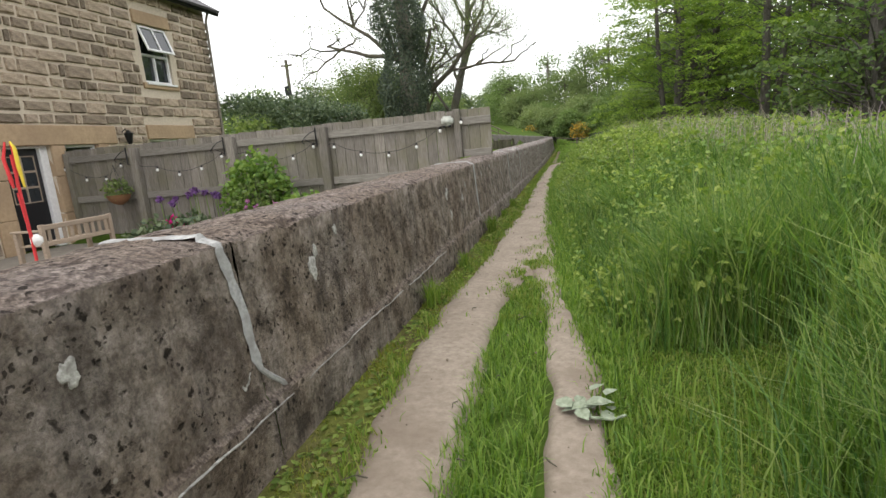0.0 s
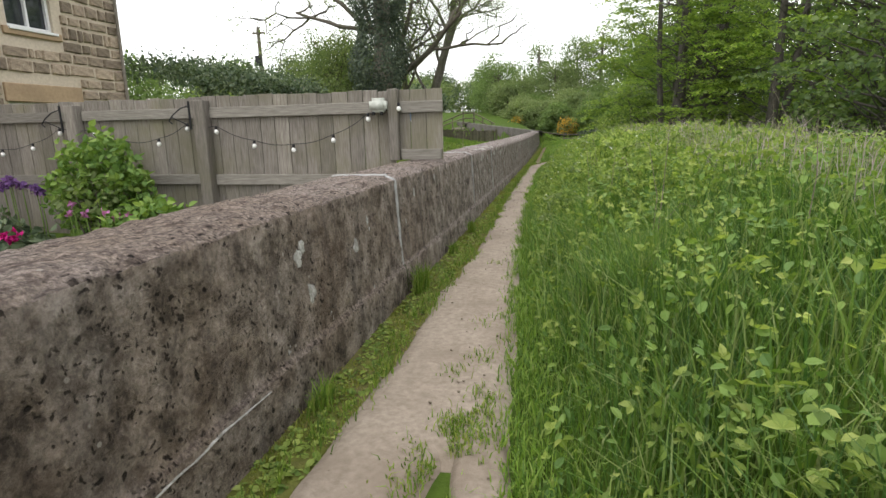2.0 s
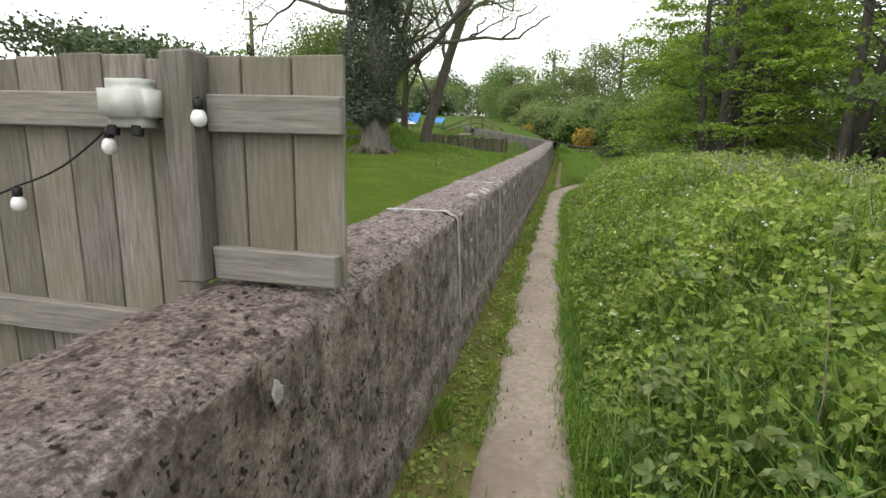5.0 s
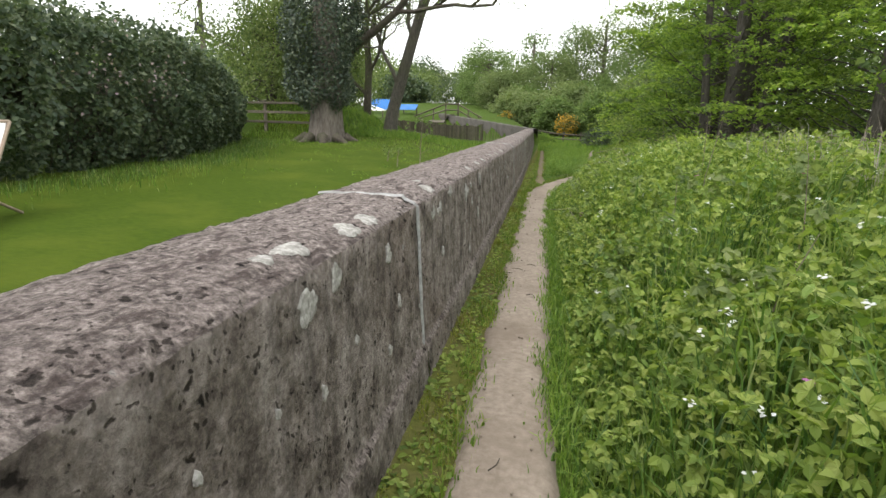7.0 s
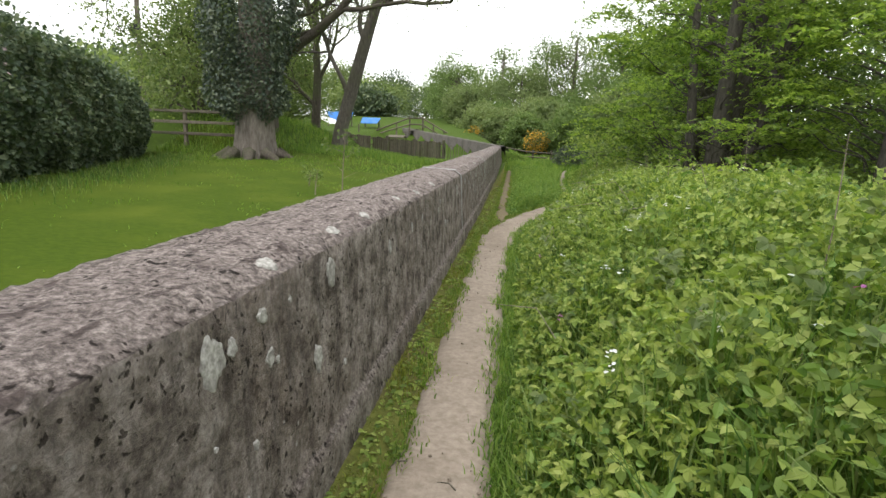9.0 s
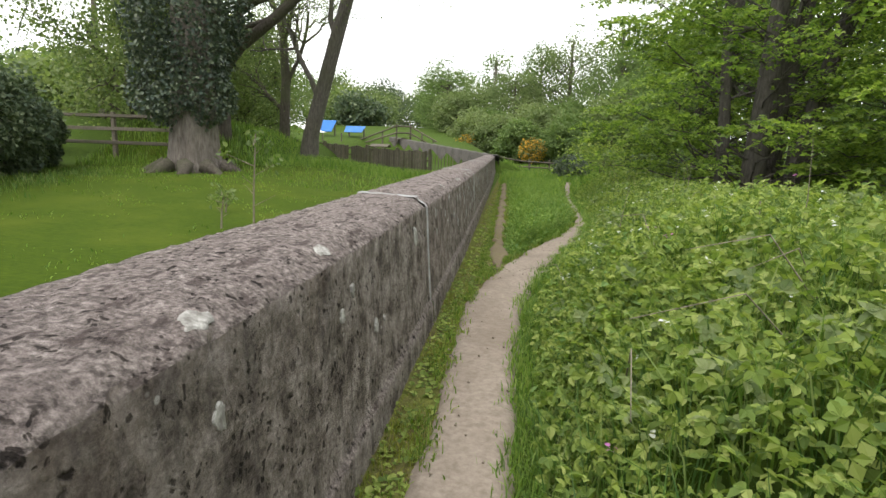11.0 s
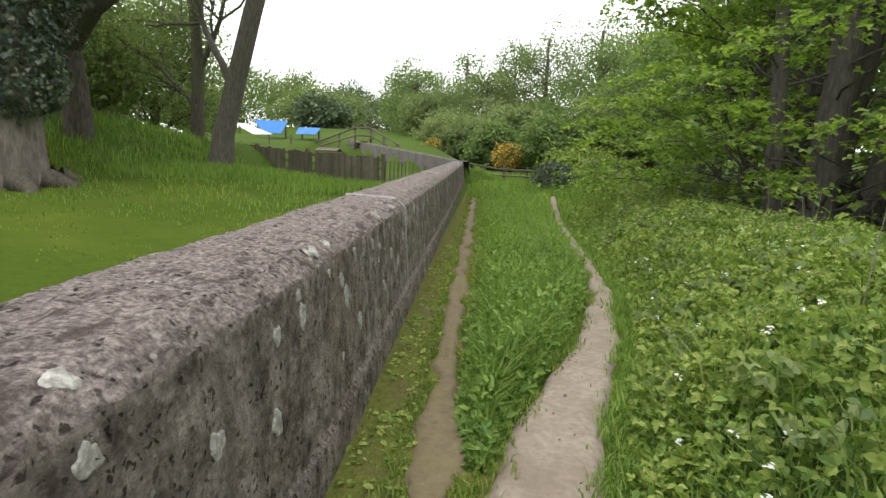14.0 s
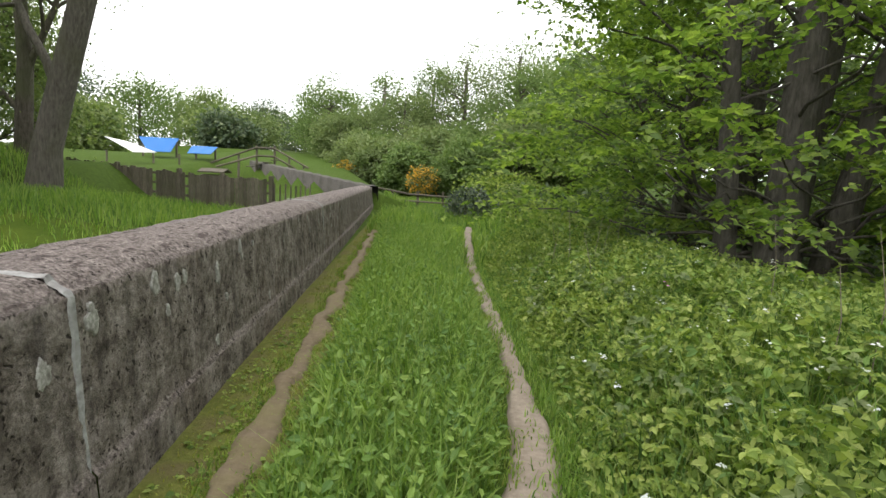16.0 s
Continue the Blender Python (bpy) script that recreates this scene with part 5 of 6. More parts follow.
# post-and-rail fence behind the ivy tree
prf = empty("paddock_fence", -10.3, 17.6, -0.15, "grey post-and-rail fence behind the lawn", "fence")
pinv = Matrix.Translation((10.3, -17.6, 0.15))
for x in (-14.3, -12.3, -10.35, -8.4):
    g = part("post", block((x - 0.055, 17.55, -0.5), (x + 0.055, 17.65, 1.0), 0.008, 0.006), OLDWOOD, prf)
    g.matrix_parent_inverse = pinv
for z in (0.18, 0.55, 0.90):
    for a, b in ((-16, -12.3), (-12.3, -8.4)):
        g = part("rail", block((a + 0.004, 17.50, z - 0.045), (b - 0.004, 17.55, z + 0.045), 0.006, 0.012), OLDWOOD, prf)
        g.matrix_parent_inverse = pinv

# small saplings by the wall
for x, y, hgt in ((-2.1, 9.0, 1.15), (-2.75, 9.5, 0.45), (-3.3, 10.6, 0.3)):
    z0 = float(terrain(np.array(x), np.array(y)))
    ob, inv = tree_thing("sapling", "thin young sapling with a few bright leaves on the lawn", (x, y, z0), "saplings on the lawn")
    arr = [tube_arrays([(x, y, z0 - 0.05), (x + 0.02, y, z0 + hgt * 0.5), (x + 0.06, y, z0 + hgt)], [0.014, 0.01, 0.004], 5)]
    tips = []
    for k in range(7):
        s = 0.35 + 0.09 * k
        a = k * 2.4
        q = (x + 0.22 * hgt * math.cos(a), y + 0.22 * hgt * math.sin(a), z0 + hgt * (s + 0.1))
        arr.append(tube_arrays([(x + 0.03, y, z0 + hgt * s), q], [0.005, 0.002], 4))
        tips.append(q)
    put("trunk", join(arr), TWIG, ob, inv)
    tips = np.array(tips)[3:]
    pos = np.repeat(tips, 9, 0) + rng.normal(size=(len(tips) * 9, 3)) * 0.05
    put("crown", leaves(pos, 0.07, 0.4), SPRING, ob, inv, "", True)

# low paling fence by the far enclosure
pf = empty("paling_fence", -6, 28.5, -0.8, "low dark weathered paling fence round an enclosure", "fence")
pfi = Matrix.Translation((6, -28.5, 0.8))
FP = [(-3.0, 27.4, 0.17), (-4.5, 27.6, 0.18), (-6.1, 28.4, 0.26), (-8.4, 29.2, 0.38), (-10.6, 30.2, 0.55)]
for (xa, ya, za), (xb, yb, zb) in zip(FP, FP[1:]):
    L = math.hypot(xb - xa, yb - ya)
    turn = math.atan2(yb - ya, xb - xa)
    m = Matrix.Translation((xa, ya, za)) @ Matrix.Rotation(turn, 4, "Z")
    slope = (zb - za) / L
    n = int(L / 0.125)
    for k in range(n):
        s = (k + 0.5) * L / n
        if fr.random() < 0.04:
            continue
        lo = -0.95 + slope * s
        g = part("pale", block((s - 0.055, 0, lo), (s + 0.055, 0.02, slope * s - 0.02 + fr.uniform(-0.05, 0.03)), 0, 0.006, m), OLDWOOD, pf)
        g.matrix_parent_inverse = pfi
    for dz in (-0.14, -0.45, -0.75):
        b = block((0.004, -0.05, dz - 0.035), (L - 0.004, -0.003, dz + 0.035), 0, 0.008)
        for vert in b.verts:
            vert.co.z += slope * vert.co.x
        b.transform(m)
        g = part("rail", b, OLDWOOD, pf)
        g.matrix_parent_inverse = pfi
    g = part("post", block((-0.06, -0.06, -1.2), (0.06, 0.06, 0.08), 0.01, 0.006, m), OLDWOOD, pf)
    g.matrix_parent_inverse = pfi
for k in range(8):
    s = k / 7
    x, y = -2.9 + 0.7 * s, 27.4 + 2 * s
    g = part("pale", block((x - 0.01, y - 0.06, -0.95), (x + 0.01, y + 0.06, 0.0 + fr.uniform(-0.05, 0.02)), 0, 0.004), OLDWOOD, pf)
    g.matrix_parent_inverse = pfi

# bird house post in the enclosure
hut = empty("hen_house", -6.6, 33, -0.75, "small weathered wooden hen house behind the palings", "hen house")
part("body", block((-0.4, -0.4, 0), (0.4, 0.4, 0.9), 0.02), OLDWOOD, hut)
part("roof", block((-0.5, -0.55, -0.02), (0.5, 0.0, 0.03), 0, 0, Matrix.Translation((0, 0, 1.12)) @ Matrix.Rotation(radians(14), 4, "X")), OLDWOOD, hut)
part("roof", block((-0.5, 0.0, -0.02), (0.5, 0.55, 0.03), 0, 0, Matrix.Translation((0, 0, 1.12)) @ Matrix.Rotation(radians(-14), 4, "X")), OLDWOOD, hut)

# stepped timber stile over the far wall
stile = empty("stile", -8.4, 45.5, 0.5, "timber step stile with sloping handrails", "stile")
for x, zt in ((-1.1, 0.9), (0.0, 1.45), (1.1, 1.45), (2.0, 0.9), (2.9, 0.3)):
    part("post", block((x - 0.06, -0.06, -0.6), (x + 0.06, 0.06, zt), 0.01, 0.005), OLDWOOD, stile)
for a, b in (((-3.2, 0.05), (0, 1.3)), ((0, 1.3), (1.1, 1.3)), ((1.1, 1.3), (3.2, 0.2)), ((-3.2, -0.25), (0, 0.8)), ((0, 0.8), (1.1, 0.8)), ((1.1, 0.8), (3.2, -0.3))):
    tube("handrail", [(a[0], -0.08, a[1]), (b[0], -0.08, b[1])], [0.06, 0.06], OLDWOOD, stile, "", 6)
for k in range(4):
    part("tread", block((-0.6 + 0.5 * k, -0.3, 0.1 + 0.15 * k), (-0.2 + 0.5 * k, 0.5, 0.15 + 0.15 * k), 0.01), OLDWOOD, stile)

# sheeted shelters, bungalow and pole in the distance
sheet1 = empty("white_shelter", -13.3, 42.0, 0.3, "white sheeting stretched over a low shelter", "shelter")
for k, (x0, x1, lift) in enumerate(((-2.35, 0.9, 0.12), (-7.4, -4.4, -0.05))):
    v = [(x0, 0, 1.42 + lift), (x0 + 1.9, -0.8, 0.62 + lift), (x1 - 0.1, -0.8, 0.66 + lift), (x1 - 1.9, 0, 1.18 + lift), (x0, 0.05, 1.36 + lift), (x1 - 1.9, 0.05, 1.12 + lift)]
    mesh_np("sheet", v, [(0, 1, 2, 3), (0, 3, 5, 4)], CREAM, sheet1, "", True)
for x in (-2.3, 0.2, 1.6, -5.0, -7.5):
    part("prop", block((x - 0.04, 0.06, -0.9), (x + 0.04, 0.14, 0.8)), OLDWOOD, sheet1)
sheet2 = empty("blue_shelter", -12.6, 46, 0.3, "bright blue tarpaulin over a low shelter", "shelter")
for a, b, top, low_z, slant in ((-3.35, -0.9, 1.85, 0.95, 1.1), (-0.1, 1.5, 1.45, 0.95, 0.2)):
    v = []
    for k in range(9):
        q = k / 8
        sag = 0.06 * math.sin(q * math.pi * 3)
        for r in range(4):
            w = r / 3
            v.append((a + slant * w * (1 - q) + (b - a) * q, 0.5 - 1.3 * w, top + (low_z - top) * w - sag * math.sin(w * math.pi)))
    v += [(x, y + 0.01, z - 0.03) for x, y, z in v]
    f = [(o + k * 4 + r, o + k * 4 + r + 1, o + k * 4 + r + 5, o + k * 4 + r + 4) for o in (0, 36) for k in range(8) for r in range(3)]
    mesh_np("tarpaulin", v, f, BLUE, sheet2)
    for px in (a + 0.25, b - 0.15):
        part("prop", block((px - 0.05, 0.42, -0.6), (px + 0.05, 0.52, top - 0.06)), OLDWOOD, sheet2)

bung = empty("bungalow", -44, 217, 6.0, "far white rendered bungalow with a grey roof", "house")
part("wall", block((-4.4, -4, -3), (4.4, 4, 2.2)), WHITE, bung)
bm = bmesh.new()
vs = [bm.verts.new(p) for p in ((-5, -4.6, 2.2), (5, -4.6, 2.2), (5, 4.6, 2.2), (-5, 4.6, 2.2), (0, -4.6, 4.4), (0, 4.6, 4.4))]
for q in ((0, 1, 4), (3, 5, 2), (0, 4, 5, 3), (1, 2, 5, 4)):
    bm.faces.new([vs[i] for i in q])
part("roof", bm, SLATE, bung)
for x in (-2.4, 2.2):
    part("window", block((x - 0.8, -4.06, 0), (x + 0.8, -4.0, 1.2)), GLASS, bung)

upole = empty("utility_pole", -23.6, 33.7, 0.2, "tall wooden utility pole with crossarm and insulators", "utility pole")
tube("shaft", [(0, 0, -0.5), (0, 0, 4), (0, 0, 8.7)], [0.2, 0.18, 0.14], OLDWOOD, upole, "", 10)
part("crossarm", block((-0.55, -0.06, 8.15), (0.55, 0.06, 8.3), 0.01), OLDWOOD, upole)
for x in (-0.45, 0, 0.45):
    tube("insulator", [(x, 0, 8.3 if x else 8.7), (x, 0, 8.4 if x else 8.8), (x, 0, 8.48 if x else 8.86)], [0.04, 0.06, 0.02], WHITE, upole, "", 8)
part("transformer", block((-0.25, -0.5, 5.6), (0.25, -0.15, 6.4), 0.05), IRON, upole)


# ---- woods ----
def clumpy_tree(name, label, x, y, height, width, material, n, leaf, bark=DARKBARK, low=0.15, stems=1, group="", clumps=46, z0=None, narrow=0.75, flat=0.55, loose=0.13):
    """A woodland tree: trunk, limbs, and a crown of leaf clumps with gaps between them."""
    z0 = float(terrain(np.array(x), np.array(y))) if z0 is None else z0
    ob, inv = tree_thing(name, label, (x, y, z0), group)
    arr = []
    for s in range(stems):
        a = s * 2.4 + x
        o = np.array([math.cos(a), math.sin(a)]) * 0.28 * (stems > 1)
        pts = [(x + o[0], y + o[1], z0 - 0.3), (x + o[0] * 1.2, y + o[1] * 1.2, z0 + height * 0.15), (x + o[0] * 2.2, y + o[1] * 2, z0 + height * 0.45), (x + o[0] * 3.5, y + o[1] * 3.2, z0 + height * 0.85)]
        r = height * 0.024 / (1 + 0.25 * (stems - 1))
        arr.append(tube_arrays(pts, [r * 1.25, r, r * 0.75, r * 0.25], 9, 0.03))
    cl = []
    mid, half = z0 + height * (1 + low) * 0.5, height * (1 - low) * 0.5
    for k in range(clumps):
        d = rng.normal(size=3)
        d /= np.linalg.norm(d)
        q = d * rng.uniform(0.25, 1.0) ** 0.5
        girth = width * 0.5 * (1 - 0.28 * q[2]) * (0.85 + 0.3 * rng.uniform())
        c = np.array([x + q[0] * girth, y + q[1] * girth, mid + q[2] * half * 0.92])
        cl.append(c)
        stem = np.array([x, y, max(z0 + height * 0.12, min(c[2] - 0.12 * height, z0 + height * 0.8))])
        arr.append(tube_arrays(limb_points(stem, c, 5, 0.15), np.linspace(height * 0.0042, 0.010, 5), 5))
    put("trunk", join(arr), bark, ob, inv)
    cl = np.array(cl)
    per = n // clumps
    cc = np.repeat(cl, per, 0)
    spread = width * loose
    d = rng.normal(size=(len(cc), 3)) * (1, 1, flat)
    pos = cc + d * spread
    pos = pos[pos[:, 2] > z0 + 0.1]
    put("crown", leaves(pos, rng.uniform(0.65, 1.25, len(pos)) * leaf, 0.45, LEAF if leaf < 0.12 else SPRIG, LEAF_F if leaf < 0.12 else SPRIG_F, 0.5), material, ob, inv, "", True)


def sycamore(label, x, y, stems, radius, z_low, z_high, sprays, per, leaf, material=MAPLE, trim=None):
    """A sycamore: leaning stems, long limbs, and leaves in flat drooping sprays along them."""
    z0 = float(terrain(np.array(x), np.array(y)))
    ob, inv = tree_thing("maple_tree", label, (x, y, z0), WG)
    for ox, oy, lean_x, lean_y, r, h in stems:
        k = np.linspace(0, 1, 9)
        pts = np.stack([x + ox + lean_x * k ** 1.2 + 0.06 * np.sin(k * 7 + ox * 9), y + oy + lean_y * k ** 1.2, z0 - 0.3 + h * k], 1)
        put("stem", tube_arrays(pts, r * (1.0 - 0.75 * k + 0.25 * np.exp(-k * 14)), 11, 0.05), DARKBARK, ob, inv)
    limbs, pos, out = [], [], []
    for k in range(sprays):
        sx, sy, lx, ly, r, h = stems[k % len(stems)]
        zc = z0 + z_low + (z_high - z_low) * rng.uniform() ** 1.15
        a = rng.uniform(0, 2 * np.pi)
        q = (zc - z0) / max(z_high, 0.1)
        reach = radius * rng.uniform(0.35, 1.0) ** 0.6 * (1.0 - 0.35 * q ** 2)
        c = np.array([x + reach * math.cos(a), y + reach * math.sin(a), zc])
        if trim is not None and c[0] < trim(c[2]):
            c[0] = trim(c[2]) + rng.uniform(0, 0.8)
        s = min(1, max(0.08, (zc - 0.35 * reach - z0) / h))
        root = np.array([x + sx + lx * s ** 1.2, y + sy + ly * s ** 1.2, z0 - 0.3 + h * s])
        if k % 3 == 0:
            limbs.append(tube_arrays(limb_points(root, c, 6, 0.22), np.linspace(0.032, 0.008, 6), 5))
        along = (c - root) * (1, 1, 0.25)
        along /= np.linalg.norm(along) + 1e-9
        side = np.cross(along, (0, 0, 1))
        u, w = rng.normal(0, 0.46, per), rng.normal(0, 0.30, per)
        big = rng.uniform(0.75, 1.3)
        p = c + big * (u[:, None] * along + w[:, None] * side)
        p[:, 2] += -0.16 * big * (u ** 2 + w ** 2) * 1.6 + rng.normal(0, 0.05, per) - 0.10 * u
        pos.append(p)
    pos = np.concatenate(pos)
    pos = pos[pos[:, 2] > z0 + 0.25]
    put("branchwork", join(limbs), DARKBARK, ob, inv)
    put("crown", leaves(pos, rng.uniform(0.7, 1.25, len(pos)) * leaf, 0.62, TRIFOL, TRIFOL_F, 0.5), material, ob, inv, "layered drooping sprays of leaves", True)


WG = "trees of the wood"
sycamore("many-stemmed sycamore with layered leaves and thick dark stems", 6.6, 18.6, ((-0.55, 0.1, -0.5, 0.3, 0.17, 12), (0.0, -0.25, 0.5, 0.0, 0.30, 14), (0.45, 0.2, 1.5, 0.2, 0.27, 13), (0.75, -0.2, 2.6, -0.3, 0.24, 12)), 4.1, 0.9, 9.0, 240, 68, 0.118, MAPLE, lambda z: 2.75 + 0.14 * max(0, z - 2.5))
sycamore("tall sycamore with straight dark trunks", 8.3, 22.4, ((-0.9, 0.2, -0.2, 0.0, 0.24, 14), (0.3, 0.0, 0.5, 0.3, 0.30, 14)), 4.2, 1.1, 10.0, 170, 60, 0.14, MAPLE, lambda z: 4.4)
sycamore("sycamore standing on the bank with dark stems", 9.8, 15.6, ((0, 0, 0.4, 0.2, 0.26, 12), (0.5, 0.4, 1.2, 0.2, 0.20, 12)), 3.7, 1.2, 9.0, 90, 54, 0.165, MAPLE)
for k, (x, y, hgt, wid) in enumerate(((11.5, 9.5, 12, 7), (10.5, 26.5, 13, 8), (15, 4, 13, 9), (13.5, 13.5, 14, 8), (13.5, 20.5, 14, 8.5), (9.6, 31, 11, 7), (16.5, -2, 13, 9), (13.4, 30, 13, 9), (19, 9, 15, 10), (19, 17.5, 15, 10), (11.8, 35.5, 11, 8), (19, -8, 14, 10), (20, 26, 14, 10), (16.5, 24, 13, 9))):
    clumpy_tree("woodland_tree", "dark broad-leaved tree of the riverside wood", x, y, hgt, wid, WOODLAND, 4400, 0.20, DARKBARK, 0.08, 1 + k % 2, WG, 80, None, 0.55, 0.30, 0.075)
for k, (x, y, hgt, wid) in enumerate(((23, 2, 8.5, 11), (24, 14, 9, 11), (25, 26, 9, 12), (24, -12, 8.5, 11), (22, 36, 10, 11), (30, 8, 9, 14), (30, 22, 9, 14), (17, 40, 11, 10), (30, 38, 9, 14), (29, -5, 9, 14))):
    clumpy_tree("woodland_tree", "dense tree deep in the shaded wood", x, y, hgt, wid, WOODLAND, 3600, 0.40, DARKBARK, 0.02, 1, WG, 60, None, 0.5, 0.5)

# screen of willow, birch and scrub beyond the meadow
FAR = [(-7.5, 70, 8.5, 8, FARGREEN), (-3.5, 66, 7.5, 7, WILLOW), (0.5, 60, 7.5, 7, WILLOW), (3.2, 66, 10.5, 7, FARGREEN), (6.0, 62, 11.5, 9.5, WILLOW), (10.5, 60, 12.0, 10, WILLOW), (9, 50, 8.0, 7, FARGREEN), (13, 52, 10, 9, WILLOW),
       (5.2, 50, 5.0, 5, FARGREEN), (1.8, 52, 4.5, 5, WILLOW), (7.5, 42, 5.5, 5, WILLOW), (-1.5, 57, 4.5, 5, FARGREEN), (16, 60, 12, 10, FARGREEN), (-5.5, 62, 4.6, 5, WILLOW), (10.5, 42, 7.5, 6.5, FARGREEN), (-0.6, 47.5, 3.6, 3.8, WILLOW), (1.2, 44, 3.2, 3.4, FARGREEN), (4.6, 41.5, 3.6, 3.8, FARGREEN), (-3.0, 55, 4.0, 4.4, WILLOW), (3.0, 46, 4.2, 4.0, WILLOW), (-7.5, 76, 5.0, 6, FARGREEN), (-9.5, 85, 9, 9, FARGREEN), (22, 66, 13, 12, FARGREEN), (-12, 95, 9, 9, HEDGE)]
for k, (x, y, hgt, wid, m) in enumerate(FAR):
    clumpy_tree("riverside_tree", "pale green willow scrub beyond the meadow", x, y, hgt * (1.15 if x > -1 and hgt > 6 else 1.0), wid, m, 10500, 0.20, BARK, 0.02, 1, "scrub beyond the meadow", 110, None, 0.55, 0.7, 0.075)
clumpy_tree("birch_tree", "slender birch standing above the scrub", -2.2, 78, 13.5, 5, FARGREEN, 2600, 0.3, PALEBARK, 0.15, 1, "scrub beyond the meadow", 40, None, 0.8, 0.8)
for k, (x, y, hgt, wid) in enumerate(((-38, 120, 12, 13), (-30, 128, 11, 13), (-22, 132, 9, 12), (-47, 112, 13, 14), (-56, 105, 14, 15), (-28, 112, 8, 11), (-66, 98, 14, 16), (-36, 150, 11, 14), (-17, 140, 9, 11), (-52, 140, 15, 15), (-44, 90, 8, 10), (-26, 90, 6, 8), (-75, 85, 13, 16), (-20, 75, 4, 6), (-30, 66, 5, 7), (-40, 60, 6, 9), (-34, 44, 6, 9), (-28, 36, 5, 8), (-48, 45, 8, 11))):
    clumpy_tree("distant_tree", "rounded broad-leaved tree on the far slope", x, y, hgt, wid, (FARGREEN, HEDGE, SPRING)[k % 3] if k % 5 else WILLOW, 5200, 0.46, BARK, 0.0, 1, "trees on the far slope", 60, None, 0.5, 0.7, 0.10)

shrub("holly_bush", "rounded dark evergreen bush in the meadow", (3.3, 29.3, -0.35), (0.85, 0.7, 0.55), 1500, 0.11, IVY)
shrub("gorse_bush", "gorse bush in yellow flower", (-3.0, 48.5, 0.55), (1.1, 0.9, 0.85), 1500, 0.16, GORSE, group="gorse in flower")
shrub("gorse_bush", "gorse bush in yellow flower", (1.9, 40.5, 0.30), (0.9, 0.8, 0.75), 1200, 0.15, GORSE, group="gorse in flower")
shrub("scrub", "bright green bramble scrub at the wood's edge", (5.2, 34, -0.2), (2.2, 1.6, 1.1), 3200, 0.13, BRAMBLE, up=0.5)
shrub("scrub", "low leafy scrub under the sycamore", (5.4, 25.5, -0.8), (1.6, 2.2, 0.8), 2600, 0.13, BRAMBLE, up=0.5)
for x, y, hgt in ((4.4, 26.5, 1.3), (4.8, 30, 1.0), (5.6, 22.5, 1.1)):
    shrub("young_sycamore", "young sycamore shoot with pale green leaves", (x, y, float(terrain(np.array(x), np.array(y))) + hgt * 0.7), (0.55, 0.5, 0.42), 240, 0.16, SPRING, up=0.75, group="young sycamores")
low = empty("rail_fence", 1.6, 34.5, -0.7, "low broken timber rail at the end of the meadow", "fence")
for k in range(4):
    part("post", block((-1.2 + k * 1.1, -0.05, -0.2), (-1.1 + k * 1.1, 0.05, 0.55), 0.01, 0.01), OLDWOOD, low)
tube("rail", [(-1.9, -0.06, 0.62), (-0.4, -0.06, 0.40), (2.4, -0.06, 0.32)], [0.045] * 3, OLDWOOD, low, "", 6)
tube("rail", [(-1.2, -0.06, 0.12), (2.4, -0.06, 0.05)], [0.04] * 2, OLDWOOD, low, "", 6)


# ---- grasses and herbs ----
def stuff(name, arrays, material, label, category="vegetation", flat=False):
    return tagged(mesh_np(name, *arrays, material, None, "", flat), label, category, kind="stuff")


def scattered(n, x0, x1, y0, y1):
    return rng.uniform(x0, x1, n), rng.uniform(y0, y1, n)


# how grassy the bank is: mostly grass at the start of the walk, brambles further on
def grassiness(x, y):
    return np.interp(y, [-9, -6.0, -3.5, 3, 9, 20], [1.05, 0.98, 0.55, 0.24, 0.28, 0.5]) + 0.35 * lump(x, y, 1.1, 6)


clearing = lambda x, y: (x < 2.5 - 0.35 * lump(y, x, 0.4)) & (y < -10.2 + 0.15 * lump(x, y, 0.3)) & ~((x > 2.25) & (y < -10.75))

# tall grass of the bank
n = 105000
d = rng.exponential(1.7, n)
y = rng.uniform(-13, 22, n)
x = path_right(y) - 0.02 + d
keep = (d < 7) & ((y > -12.2) | (x > 2.1)) & (rng.uniform(0, 1, n) < np.clip(grassiness(x, y), 0.12, 1)) & ~clearing(x, y)
x, y, d = x[keep], y[keep], d[keep]
hgt = np.clip(canopy(x, y) - land(x, y), 0.06, 1) * rng.uniform(0.55, 1.15, len(x)) + 0.03
tuft = np.exp(-((x - 1.75) ** 2 + (y + 9.55) ** 2) / 0.35)
hgt *= (1 + 0.2 * tuft) * (0.45 + 0.55 * smooth(0.05, 0.55, d)) * (1 + 0.5 * smooth(-8.6, -9.8, y) * smooth(1.75, 2.1, x))
stuff("tall_grass", blades(np.stack([x, y, land(x, y) - 0.02], 1), hgt, rng.uniform(0.004, 0.010, len(x)) * (1 + 0.18 * d), 0.8), TALLGRASS, "tall lush grass on the bank beside the path", "grass")

